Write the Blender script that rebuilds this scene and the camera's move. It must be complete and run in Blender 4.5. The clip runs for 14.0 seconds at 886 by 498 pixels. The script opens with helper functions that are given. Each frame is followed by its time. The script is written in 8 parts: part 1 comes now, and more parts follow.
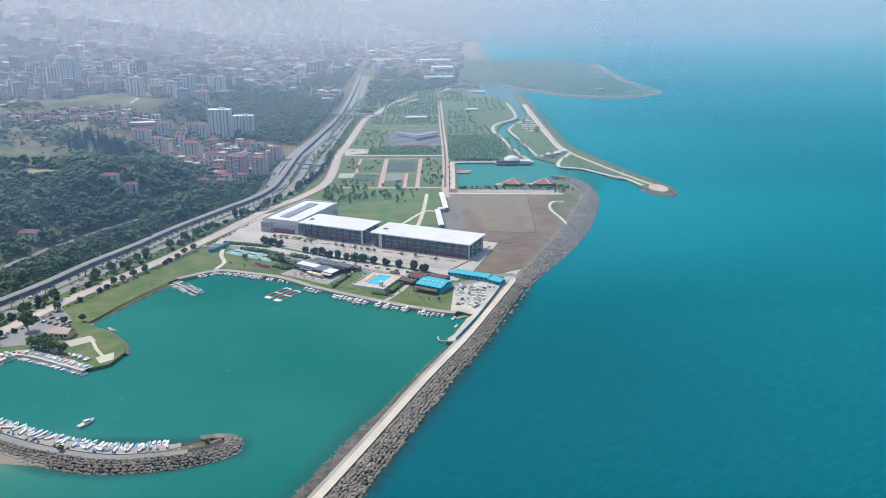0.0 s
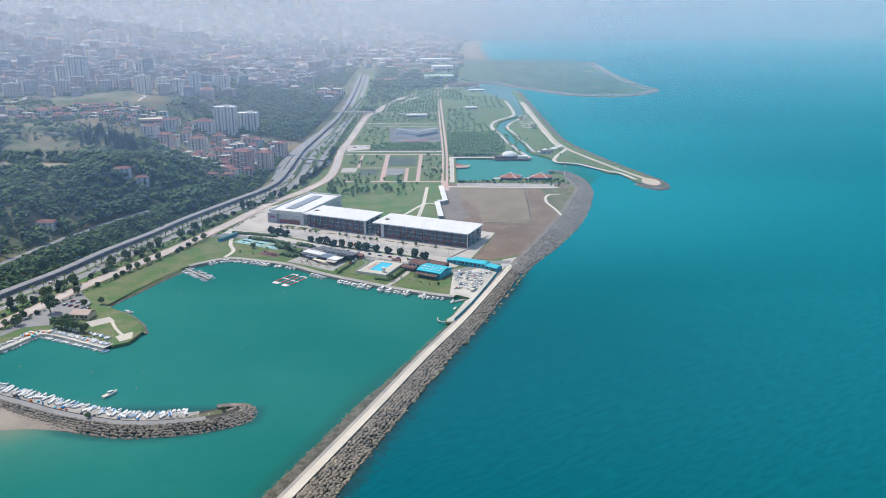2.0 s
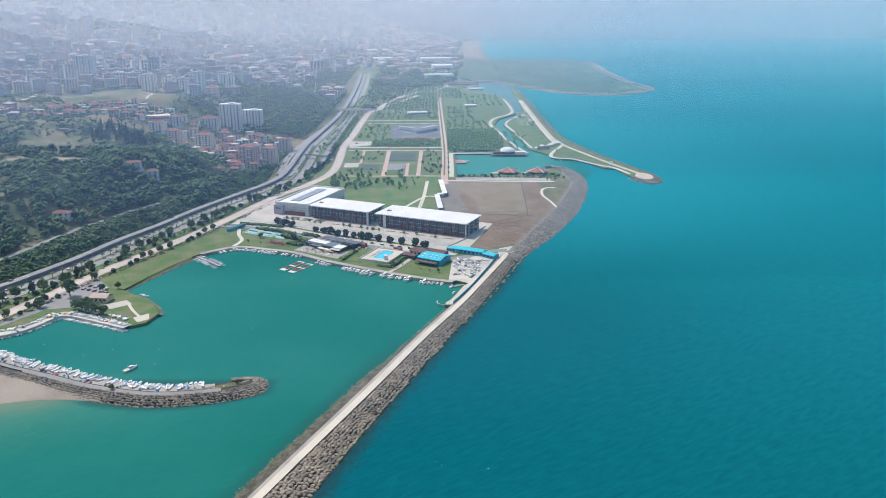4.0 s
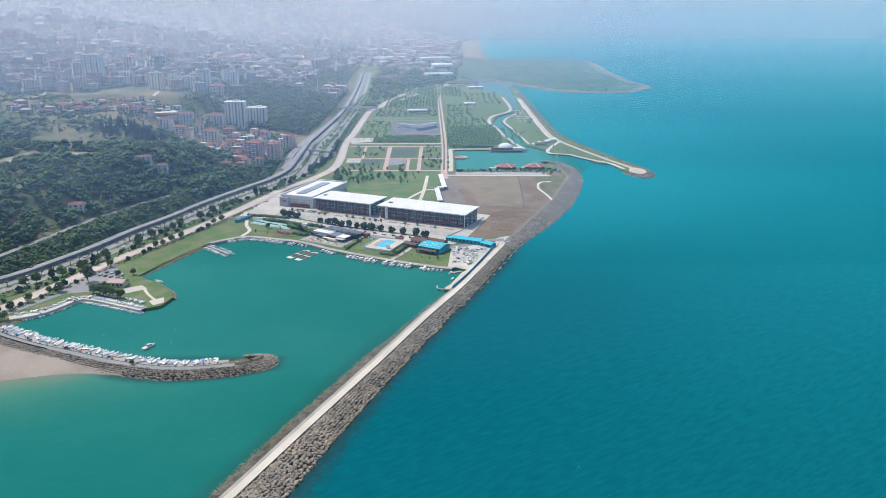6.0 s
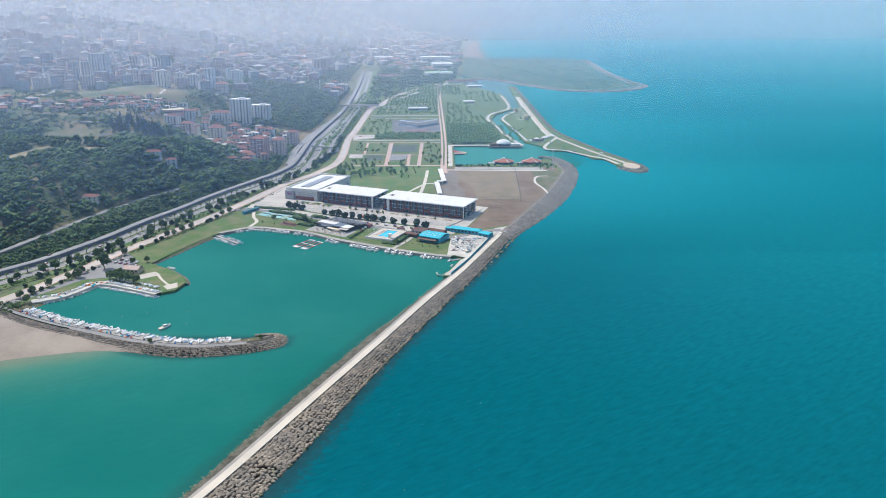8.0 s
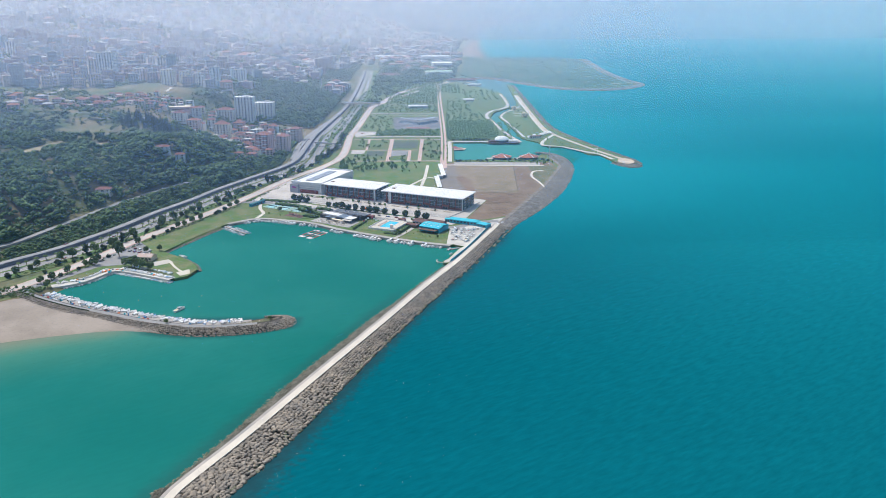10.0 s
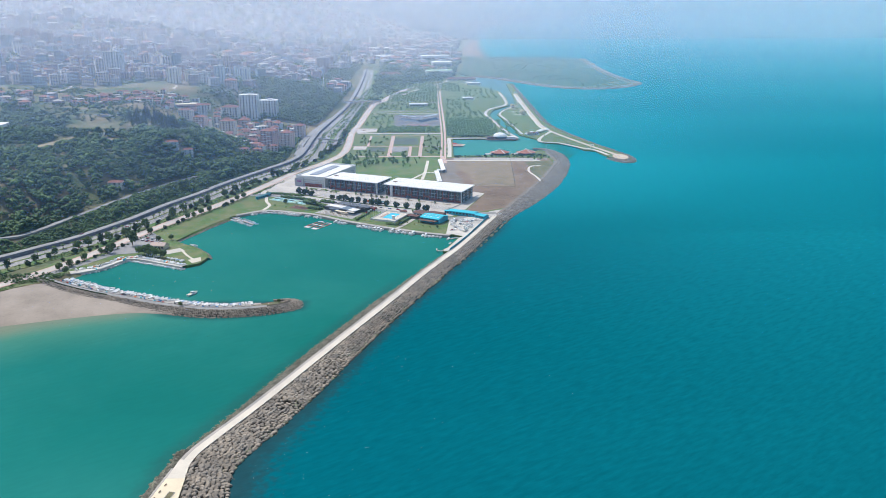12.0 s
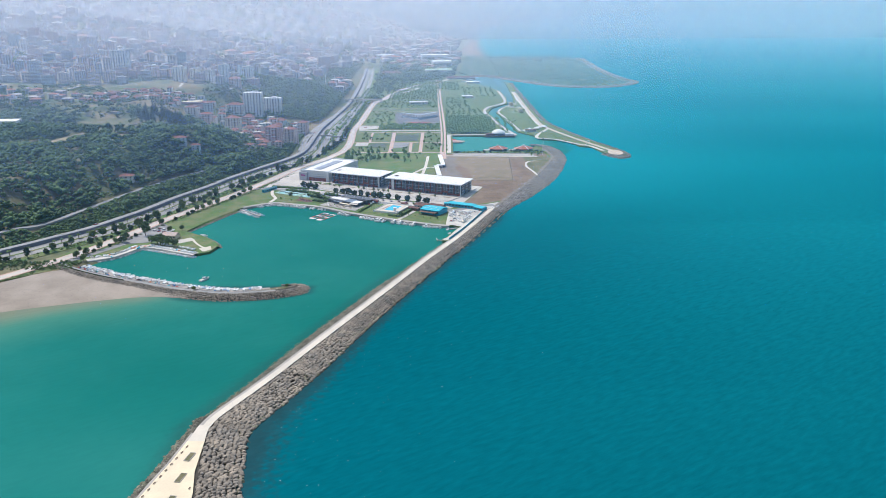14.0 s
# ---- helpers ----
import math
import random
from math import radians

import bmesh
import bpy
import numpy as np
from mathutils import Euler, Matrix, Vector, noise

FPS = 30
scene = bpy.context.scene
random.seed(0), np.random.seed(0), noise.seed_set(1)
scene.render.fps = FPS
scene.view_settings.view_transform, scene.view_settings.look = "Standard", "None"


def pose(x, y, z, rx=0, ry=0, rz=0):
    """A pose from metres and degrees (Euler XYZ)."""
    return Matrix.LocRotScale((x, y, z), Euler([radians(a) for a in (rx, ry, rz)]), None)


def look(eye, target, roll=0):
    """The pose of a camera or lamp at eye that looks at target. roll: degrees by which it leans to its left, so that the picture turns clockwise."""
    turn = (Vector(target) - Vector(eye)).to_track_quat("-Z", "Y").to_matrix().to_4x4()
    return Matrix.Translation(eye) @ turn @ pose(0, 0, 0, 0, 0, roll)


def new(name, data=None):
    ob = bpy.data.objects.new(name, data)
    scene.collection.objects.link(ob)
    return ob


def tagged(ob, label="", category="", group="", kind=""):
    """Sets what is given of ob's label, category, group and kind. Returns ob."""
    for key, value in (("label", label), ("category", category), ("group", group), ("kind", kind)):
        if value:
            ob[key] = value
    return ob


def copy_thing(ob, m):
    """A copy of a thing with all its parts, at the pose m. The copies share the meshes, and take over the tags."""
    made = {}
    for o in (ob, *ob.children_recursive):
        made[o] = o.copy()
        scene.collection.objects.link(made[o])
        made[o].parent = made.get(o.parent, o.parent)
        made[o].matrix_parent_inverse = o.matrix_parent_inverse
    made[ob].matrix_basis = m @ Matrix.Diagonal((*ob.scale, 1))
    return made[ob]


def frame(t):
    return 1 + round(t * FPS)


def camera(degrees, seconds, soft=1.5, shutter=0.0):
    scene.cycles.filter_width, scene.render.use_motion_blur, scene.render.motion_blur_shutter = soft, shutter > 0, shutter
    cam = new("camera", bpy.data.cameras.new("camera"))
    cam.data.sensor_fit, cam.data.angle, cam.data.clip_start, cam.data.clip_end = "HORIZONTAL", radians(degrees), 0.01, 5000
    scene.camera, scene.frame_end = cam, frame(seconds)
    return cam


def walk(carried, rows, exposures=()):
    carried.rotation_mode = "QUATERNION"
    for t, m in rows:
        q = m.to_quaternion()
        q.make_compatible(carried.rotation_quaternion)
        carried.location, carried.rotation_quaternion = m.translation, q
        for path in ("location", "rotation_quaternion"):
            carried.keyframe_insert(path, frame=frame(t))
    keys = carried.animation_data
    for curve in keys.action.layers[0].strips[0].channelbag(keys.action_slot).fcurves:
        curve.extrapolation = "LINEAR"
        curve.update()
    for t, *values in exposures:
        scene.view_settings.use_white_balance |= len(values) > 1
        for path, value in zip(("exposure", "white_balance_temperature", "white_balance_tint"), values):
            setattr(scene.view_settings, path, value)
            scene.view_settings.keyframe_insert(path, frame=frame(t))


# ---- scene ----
cam = camera(57.0, 14.0, soft=0.5)
PITCH, ROLL, YAW = -17.227, -0.22, 0.003
ROWS = [
    (0.0, -0.27, 0.5, 249.59),
    (2.0, 0.23, -38.11, 249.77),
    (4.0, 0.71, -76.56, 249.96),
    (6.0, 1.15, -114.92, 250.17),
    (8.0, 1.56, -153.29, 250.39),
    (10.0, 1.93, -191.74, 250.62),
    (12.0, 2.28, -230.36, 250.87),
    (14.0, 2.59, -269.23, 251.13),
]
walk(cam, [(t, pose(x, y, z, 90 + PITCH, 0, YAW) @ pose(0, 0, 0, 0, 0, ROLL)) for t, x, y, z in ROWS], exposures=[(0.0, 0.0, 6580, 10), (7.0, 0.07, 6450, 10), (14.0, 0.15, 6300, 10)])

# ---- world, sun, exposure ----
SUN = Vector((-0.44, 0.30, 0.85)).normalized()
world = bpy.data.worlds.new("world")
scene.world = world
world.use_nodes = True
_n = world.node_tree.nodes
sky = _n.new("ShaderNodeTexSky")
sky.sky_type, sky.sun_disc = "NISHITA", False
sky.sun_elevation = math.asin(SUN.z)
sky.sun_rotation = math.atan2(SUN.x, SUN.y)
sky.dust_density, sky.air_density = 2.0, 1.2
world.node_tree.links.new(sky.outputs[0], _n["Background"].inputs[0])
_n["Background"].inputs[1].default_value = 0.15
sun = new("sun", bpy.data.lights.new("sun", "SUN"))
sun.data.energy, sun.data.angle, sun.data.color = 3.9, radians(0.6), (1.0, 0.955, 0.89)
sun.matrix_world = look(SUN * 1000, (0, 0, 0))


# ---- materials ----
def material(name, color, rough=0.8, vary=0.25, scale=1.0, fine=8.0, bump=0.0, metal=0.0, second=None, island=0.0, obj=0.0, spec=0.4):
    """Surface with grain at two sizes (metres), optional second tint, and change from piece to piece."""
    m = bpy.data.materials.new(name)
    m.use_nodes = True
    nt = m.node_tree
    N, L = nt.nodes, nt.links
    b = N["Principled BSDF"]
    b.inputs["Roughness"].default_value, b.inputs["Metallic"].default_value = rough, metal
    b.inputs["Specular IOR Level"].default_value = spec
    geo = N.new("ShaderNodeNewGeometry")
    big, small = N.new("ShaderNodeTexNoise"), N.new("ShaderNodeTexNoise")
    for t, s in ((big, scale), (small, fine)):
        t.inputs["Scale"].default_value, t.inputs["Detail"].default_value = s, 5.0
        L.new(geo.outputs["Position"], t.inputs["Vector"])
    mix = N.new("ShaderNodeMix")
    mix.data_type = "RGBA"
    c2 = second or tuple(c * (1 - vary) for c in color)
    mix.inputs["A"].default_value, mix.inputs["B"].default_value = (*color, 1), (*c2, 1)
    rng = N.new("ShaderNodeMapRange")
    rng.inputs["From Min"].default_value, rng.inputs["From Max"].default_value = 0.38, 0.64
    L.new(big.outputs["Fac"], rng.inputs["Value"])
    L.new(rng.outputs[0], mix.inputs["Factor"])
    hsv = N.new("ShaderNodeHueSaturation")
    L.new(mix.outputs["Result"], hsv.inputs["Color"])
    val = N.new("ShaderNodeMath")
    val.operation = "MULTIPLY_ADD"
    L.new(small.outputs["Fac"], val.inputs[0])
    val.inputs[1].default_value, val.inputs[2].default_value = vary * 1.6, 1 - vary * 0.8
    last = val
    for amount, source in ((island, geo.outputs["Random Per Island"]), (obj, None)):
        if amount:
            if source is None:
                source = N.new("ShaderNodeObjectInfo").outputs["Random"]
            r = N.new("ShaderNodeMath")
            r.operation = "MULTIPLY_ADD"
            L.new(source, r.inputs[0])
            r.inputs[1].default_value, r.inputs[2].default_value = amount, 1 - amount / 2
            k = N.new("ShaderNodeMath")
            k.operation = "MULTIPLY"
            L.new(last.outputs[0], k.inputs[0])
            L.new(r.outputs[0], k.inputs[1])
            last = k
    L.new(last.outputs[0], hsv.inputs["Value"])
    L.new(hsv.outputs[0], b.inputs["Base Color"])
    if bump:
        bp = N.new("ShaderNodeBump")
        bp.inputs["Distance"].default_value, bp.inputs["Strength"].default_value = bump, 0.6
        L.new(small.outputs["Fac"], bp.inputs["Height"])
        L.new(bp.outputs[0], b.inputs["Normal"])
    return m


def tinted(name, colors, rough=0.8, vary=0.2, fine=2.0, source="object"):
    """One surface in several paints: each thing, or each joined piece, takes its own by chance."""
    m = material(name, colors[0], rough, vary, 0.05, fine)
    nt = m.node_tree
    N, L = nt.nodes, nt.links
    ramp = N.new("ShaderNodeValToRGB")
    ramp.color_ramp.interpolation = "CONSTANT"
    e = ramp.color_ramp.elements
    while len(e) < len(colors):
        e.new(0.5)
    for i, c in enumerate(colors):
        e[i].position, e[i].color = i / len(colors), (*c, 1)
    if source == "object":
        L.new(N.new("ShaderNodeObjectInfo").outputs["Random"], ramp.inputs[0])
    else:
        L.new(N["Geometry"].outputs["Random Per Island"], ramp.inputs[0])
    hsv = next(n for n in N if n.bl_idname == "ShaderNodeHueSaturation")
    L.new(ramp.outputs[0], hsv.inputs["Color"])
    return m


def glass(name, color, rough=0.08):
    m = material(name, color, rough, 0.3, 0.15, 0.6, spec=0.8, obj=0.5)
    return m


M = {
    "grass": material("lawn grass", (0.070, 0.132, 0.034), 0.95, 0.75, 0.06, 0.5, second=(0.140, 0.148, 0.064)),
    "lawn": material("watered lawn", (0.066, 0.140, 0.034), 0.95, 0.75, 0.05, 0.45, second=(0.140, 0.155, 0.062)),
    "soil": material("bare soil", (0.155, 0.105, 0.072), 0.95, 0.45, 0.03, 0.5, second=(0.205, 0.150, 0.108)),
    "dryfield": material("dry grass field", (0.225, 0.172, 0.122), 0.95, 0.45, 0.04, 0.4, second=(0.170, 0.140, 0.088)),
    "hillside": material("hillside scrub", (0.058, 0.092, 0.036), 0.95, 0.75, 0.014, 0.14, second=(0.185, 0.150, 0.085)),
    "marsh": material("rough green marsh grass", (0.028, 0.070, 0.030), 0.95, 0.7, 0.018, 0.05, second=(0.075, 0.105, 0.055)),
    "asphalt": material("sun-bleached asphalt", (0.20, 0.198, 0.195), 0.85, 0.15, 0.03, 1.2, second=(0.25, 0.245, 0.235)),
    "paving": material("pale paving", (0.46, 0.42, 0.37), 0.85, 0.12, 0.03, 1.5, second=(0.38, 0.35, 0.31)),
    "concrete": material("weathered concrete", (0.50, 0.47, 0.41), 0.85, 0.15, 0.05, 1.0, second=(0.38, 0.36, 0.33)),
    "quay": material("quay concrete", (0.36, 0.33, 0.29), 0.85, 0.2, 0.06, 1.0, second=(0.26, 0.25, 0.23)),
    "path": material("pale concrete path", (0.56, 0.505, 0.42), 0.8, 0.15, 0.05, 0.8, second=(0.48, 0.435, 0.365)),
    "plaza": material("cream paving", (0.66, 0.56, 0.39), 0.8, 0.1, 0.06, 1.0, second=(0.58, 0.49, 0.35)),
    "parking": material("grey block paving", (0.30, 0.285, 0.265), 0.85, 0.15, 0.04, 1.0, second=(0.36, 0.34, 0.31)),
    "cream": material("pale cream paving", (0.50, 0.45, 0.375), 0.85, 0.12, 0.04, 1.0, second=(0.48, 0.44, 0.37)),
    "tan": material("tan block paving", (0.47, 0.375, 0.285), 0.85, 0.15, 0.04, 1.0, second=(0.41, 0.335, 0.26)),
    "pink": material("pink block paving", (0.46, 0.31, 0.25), 0.85, 0.15, 0.03, 1.0, second=(0.42, 0.33, 0.28)),
    "sand": material("grey beach sand", (0.30, 0.255, 0.210), 0.95, 0.18, 0.03, 0.5, second=(0.225, 0.19, 0.155)),
    "stone": material("basalt armour stone", (0.250, 0.212, 0.166), 0.9, 0.40, 0.12, 1.2, bump=0.15, island=0.45, obj=0.45, second=(0.165, 0.148, 0.126)),
    "wetstone": material("wet mossy stone", (0.05, 0.055, 0.035), 0.7, 0.35, 0.3, 1.5, island=0.5),
    "rubble": material("dark rubble", (0.165, 0.150, 0.122), 0.9, 0.35, 0.2, 1.2, bump=0.1, island=0.6, second=(0.085, 0.085, 0.062)),
    "mossstone": material("pale green-stained stone", (0.21, 0.20, 0.145), 0.9, 0.35, 0.25, 1.2, bump=0.1, island=0.6, second=(0.12, 0.13, 0.075)),
    "gravel": material("grey-brown gravel", (0.20, 0.175, 0.15), 0.95, 0.25, 0.1, 1.0, second=(0.15, 0.13, 0.11)),
    "dark_asphalt": material("dark stained asphalt", (0.105, 0.108, 0.115), 0.9, 0.4, 0.03, 0.25, second=(0.165, 0.165, 0.168)),
    "core": material("rubble core", (0.060, 0.054, 0.045), 0.95, 0.3, 0.3, 2.0),
    "white_roof": material("white roof membrane", (0.68, 0.665, 0.64), 0.6, 0.08, 0.06, 0.5, second=(0.60, 0.59, 0.57)),
    "white_wall": material("off-white render", (0.66, 0.65, 0.63), 0.8, 0.1, 0.08, 0.6),
    "grey_panel": material("grey metal panel", (0.33, 0.34, 0.36), 0.5, 0.1, 0.08, 0.8),
    "red_panel": material("brick-red cladding", (0.24, 0.072, 0.055), 0.7, 0.2, 0.1, 0.8),
    "hall_glass": glass("dark green glazing", (0.045, 0.070, 0.082)),
    "window": glass("dark window glass", (0.045, 0.055, 0.065)),
    "dark_roof": material("dark roof sheet", (0.10, 0.11, 0.125), 0.6, 0.15, 0.1, 1.0),
    "tile": material("clay roof tile", (0.195, 0.086, 0.068), 0.85, 0.2, 0.2, 1.5, obj=0.4, island=0.35),
    "turquoise": material("turquoise roof sheet", (0.02, 0.43, 0.54), 0.5, 0.08, 0.1, 1.0),
    "blue_wall": material("turquoise painted wall", (0.03, 0.30, 0.42), 0.6, 0.1, 0.1, 1.0),
    "brown": material("brown timber", (0.13, 0.075, 0.05), 0.8, 0.2, 0.2, 2.0),
    "pool": material("pool water", (0.02, 0.45, 0.66), 0.1, 0.08, 0.1, 0.5),
    "court": material("blue sports court", (0.20, 0.42, 0.44), 0.8, 0.15, 0.1, 0.7, second=(0.28, 0.46, 0.44)),
    "court_edge": material("green court border", (0.27, 0.38, 0.29), 0.8, 0.1, 0.1, 0.7),
    "white": material("white gloss paint", (0.78, 0.78, 0.76), 0.35, 0.06, 0.3, 2.0, obj=0.12),
    "red": material("red plastic", (0.42, 0.045, 0.035), 0.5, 0.1, 0.3, 2.0),
    "orange": material("orange tarpaulin", (0.75, 0.20, 0.02), 0.6, 0.1, 0.3, 2.0),
    "blue": material("blue tarpaulin", (0.02, 0.22, 0.50), 0.6, 0.15, 0.3, 2.0),
    "black": material("black rubber", (0.02, 0.02, 0.02), 0.7, 0.1, 0.3, 2.0),
    "metal": material("galvanised steel", (0.45, 0.46, 0.47), 0.4, 0.1, 0.3, 2.0, metal=0.7),
    "trunk": material("tree bark", (0.10, 0.075, 0.05), 0.95, 0.3, 0.5, 4.0),
    "leaf": material("broad leaves", (0.060, 0.100, 0.028), 0.85, 0.35, 0.15, 1.2, second=(0.090, 0.130, 0.042), island=0.6, obj=0.5),
    "leaf_dark": material("dark needle foliage", (0.022, 0.042, 0.018), 0.9, 0.35, 0.15, 1.2, second=(0.035, 0.055, 0.022), island=0.5, obj=0.4),
    "leaf_pale": material("silvery foliage", (0.130, 0.155, 0.085), 0.9, 0.3, 0.15, 1.2, island=0.5, obj=0.4),
    "parkleaf": material("young tree foliage", (0.095, 0.180, 0.048), 0.9, 0.3, 0.10, 0.03, second=(0.160, 0.245, 0.080), island=0.6),
    "stand": material("pale blue-grey seating", (0.30, 0.345, 0.40), 0.6, 0.1, 0.1, 0.8),
    "scrub": material("shrub foliage", (0.050, 0.092, 0.030), 0.9, 0.4, 0.05, 0.8, island=0.6, second=(0.080, 0.125, 0.040)),
    "forest": material("woodland foliage", (0.034, 0.068, 0.030), 0.9, 0.6, 0.10, 0.012, second=(0.100, 0.155, 0.050), island=0.6),
    "car": tinted("car paint", [(0.7, 0.7, 0.7), (0.75, 0.75, 0.74), (0.04, 0.04, 0.05), (0.25, 0.26, 0.28), (0.6, 0.6, 0.6), (0.30, 0.02, 0.02), (0.03, 0.07, 0.2)], 0.3, 0.05),
    "facade": tinted("painted facade", [(0.66, 0.63, 0.59), (0.74, 0.72, 0.69), (0.70, 0.66, 0.60), (0.62, 0.48, 0.43), (0.54, 0.56, 0.58), (0.68, 0.62, 0.52), (0.54, 0.36, 0.34), (0.50, 0.56, 0.60)], 0.85, 0.12, 0.4),
    "town": tinted("town walls", [(0.52, 0.47, 0.45), (0.62, 0.58, 0.55), (0.46, 0.36, 0.33), (0.52, 0.37, 0.35), (0.40, 0.41, 0.43), (0.56, 0.47, 0.42), (0.33, 0.39, 0.42), (0.44, 0.33, 0.33)], 0.85, 0.15, 0.3, "island"),
    "town_roof": tinted("town roofs", [(0.30, 0.13, 0.09), (0.27, 0.12, 0.085), (0.36, 0.34, 0.32), (0.24, 0.10, 0.07), (0.42, 0.40, 0.38)], 0.85, 0.2, 0.5, "island"),
    "barrier": material("blue-grey wall panel", (0.15, 0.16, 0.185), 0.7, 0.2, 0.05, 0.5),
    "darkcourt": material("dark green court", (0.075, 0.10, 0.075), 0.9, 0.2, 0.05, 0.5),
    "hedge": material("hedge foliage", (0.030, 0.055, 0.018), 0.9, 0.4, 0.3, 1.5, bump=0.3),
    "palestone": material("pale grey rubble", (0.235, 0.215, 0.19), 0.9, 0.25, 0.2, 1.2, bump=0.1, island=0.6),
    "skylight": material("grey rooflight panel", (0.20, 0.225, 0.26), 0.3, 0.1, 0.1, 0.8),
    "purple": material("purple sign paint", (0.28, 0.03, 0.22), 0.5, 0.05, 0.3, 2.0),
    "dark_wall": material("dark glazed wall", (0.075, 0.07, 0.07), 0.35, 0.25, 0.15, 0.8),
    "slate": material("slate-blue roof sheet", (0.115, 0.155, 0.20), 0.5, 0.12, 0.1, 1.0),
    "terracotta": material("faded terracotta tile", (0.34, 0.135, 0.088), 0.85, 0.2, 0.2, 1.5, obj=0.2),
    "tile_dark": material("dark brown roof tile", (0.135, 0.068, 0.055), 0.85, 0.2, 0.2, 1.5),
    "turquoise_dark": material("dark turquoise sheet", (0.02, 0.13, 0.15), 0.6, 0.15, 0.1, 1.0),
    "scrubland": material("dry scrub grass", (0.150, 0.132, 0.075), 0.95, 0.45, 0.05, 0.35, second=(0.075, 0.095, 0.042)),
    "straw": material("mown straw", (0.30, 0.255, 0.15), 0.95, 0.15, 0.05, 0.5),
    "pinkwhite": material("pale pink plastic", (0.78, 0.70, 0.67), 0.5, 0.1, 0.3, 2.0),
    "hall_green": material("pale green roof sheet", (0.40, 0.52, 0.36), 0.6, 0.1, 0.05, 0.5),
    "town_window": material("far window glass", (0.06, 0.07, 0.085), 0.3, 0.4, 0.1, 0.5, island=0.8),
    "town_flat": material("grey flat roofs", (0.23, 0.215, 0.205), 0.85, 0.2, 0.05, 0.5, island=0.5),
}


def sea_material():
    """Sea: blue-green, its paling by haze and viewing angle put into the colour, turbid green inside the breakwater,
    sandy shallows off the beach, wind ripple as bump and tone.
    """
    m = bpy.data.materials.new("sea water")
    m.use_nodes = True
    nt = m.node_tree
    N, L = nt.nodes, nt.links
    N.remove(N["Principled BSDF"])
    b, shine, surface = N.new("ShaderNodeBsdfDiffuse"), N.new("ShaderNodeBsdfGlossy"), N.new("ShaderNodeMixShader")
    shine.inputs["Color"].default_value, shine.inputs["Roughness"].default_value = (0.0, 0.62, 0.85, 1), 0.30
    surface.inputs[0].default_value = 0.035
    for k, node in ((1, b), (2, shine)):
        L.new(node.outputs[0], surface.inputs[k])
    L.new(surface.outputs[0], N["Material Output"].inputs["Surface"])
    geo, sep = N.new("ShaderNodeNewGeometry"), N.new("ShaderNodeSeparateXYZ")
    L.new(geo.outputs["Position"], sep.inputs[0])

    def calc(op, a, c, d=0.0):
        k = N.new("ShaderNodeMath")
        k.operation = op
        for i, v in enumerate((a, c, d)):
            if isinstance(v, (int, float)):
                k.inputs[i].default_value = v
            else:
                L.new(v, k.inputs[i])
        return k.outputs[0]

    def ramp(v, lo, hi):
        r = N.new("ShaderNodeMapRange")
        r.interpolation_type = "SMOOTHSTEP"
        r.inputs["From Min"].default_value, r.inputs["From Max"].default_value = lo, hi
        L.new(v, r.inputs["Value"])
        return r.outputs[0]

    def blend(f, a, c):
        k = N.new("ShaderNodeMix")
        k.data_type = "RGBA"
        L.new(f, k.inputs["Factor"])
        for name, v in (("A", a), ("B", c)):
            if isinstance(v, tuple):
                k.inputs[name].default_value = (*v, 1)
            else:
                L.new(v, k.inputs[name])
        return k.outputs["Result"]

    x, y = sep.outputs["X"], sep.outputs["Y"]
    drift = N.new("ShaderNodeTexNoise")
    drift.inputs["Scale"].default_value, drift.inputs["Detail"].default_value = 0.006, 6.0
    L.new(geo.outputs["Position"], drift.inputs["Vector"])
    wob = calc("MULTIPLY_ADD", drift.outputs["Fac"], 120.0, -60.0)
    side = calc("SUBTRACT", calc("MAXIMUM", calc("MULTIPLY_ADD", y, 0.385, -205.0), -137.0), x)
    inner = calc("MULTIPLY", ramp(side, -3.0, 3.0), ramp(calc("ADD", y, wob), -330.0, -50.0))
    far_pale = ramp(calc("ADD", calc("MULTIPLY", side, -1.0), wob), 0.0, 420.0)
    # dark close in, pale far off: haze and viewing angle put into colour
    far_pale = calc("MAXIMUM", calc("MULTIPLY", far_pale, ramp(y, -50.0, 650.0)), ramp(y, 550.0, 1000.0))
    open_sea = blend(far_pale, SEA_NEAR, SEA_FAR)
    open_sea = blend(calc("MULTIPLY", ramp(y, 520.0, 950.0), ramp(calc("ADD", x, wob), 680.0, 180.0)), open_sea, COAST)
    deep = blend(ramp(drift.outputs["Fac"], 0.35, 0.68), HARBOUR_A, HARBOUR_B)
    shore = calc("ADD", calc("MULTIPLY_ADD", y, 0.9, calc("MULTIPLY", x, -0.46)), calc("MULTIPLY", wob, 0.35))
    shallow = blend(calc("MULTIPLY", ramp(shore, 395.0, 505.0), ramp(calc("SUBTRACT", -60.0, calc("ADD", x, calc("MULTIPLY", y, 0.35))), -60.0, 110.0)), deep, SHALLOW)
    shallow = blend(calc("MULTIPLY", ramp(shore, 455.0, 496.0), ramp(x, -205.0, -265.0)), shallow, (0.165, 0.180, 0.120))
    southern = blend(ramp(calc("SUBTRACT", 425.0, y), -20.0, 12.0), deep, shallow)
    rub = N.new("ShaderNodeTexNoise")
    rub.inputs["Scale"].default_value, rub.inputs["Detail"].default_value = 0.25, 5.0
    L.new(geo.outputs["Position"], rub.inputs["Vector"])
    wide = calc("MULTIPLY_ADD", ramp(y, 230.0, 420.0), -9.5, 26.0)
    off = calc("SUBTRACT", calc("MULTIPLY", side, -1.0), wide)
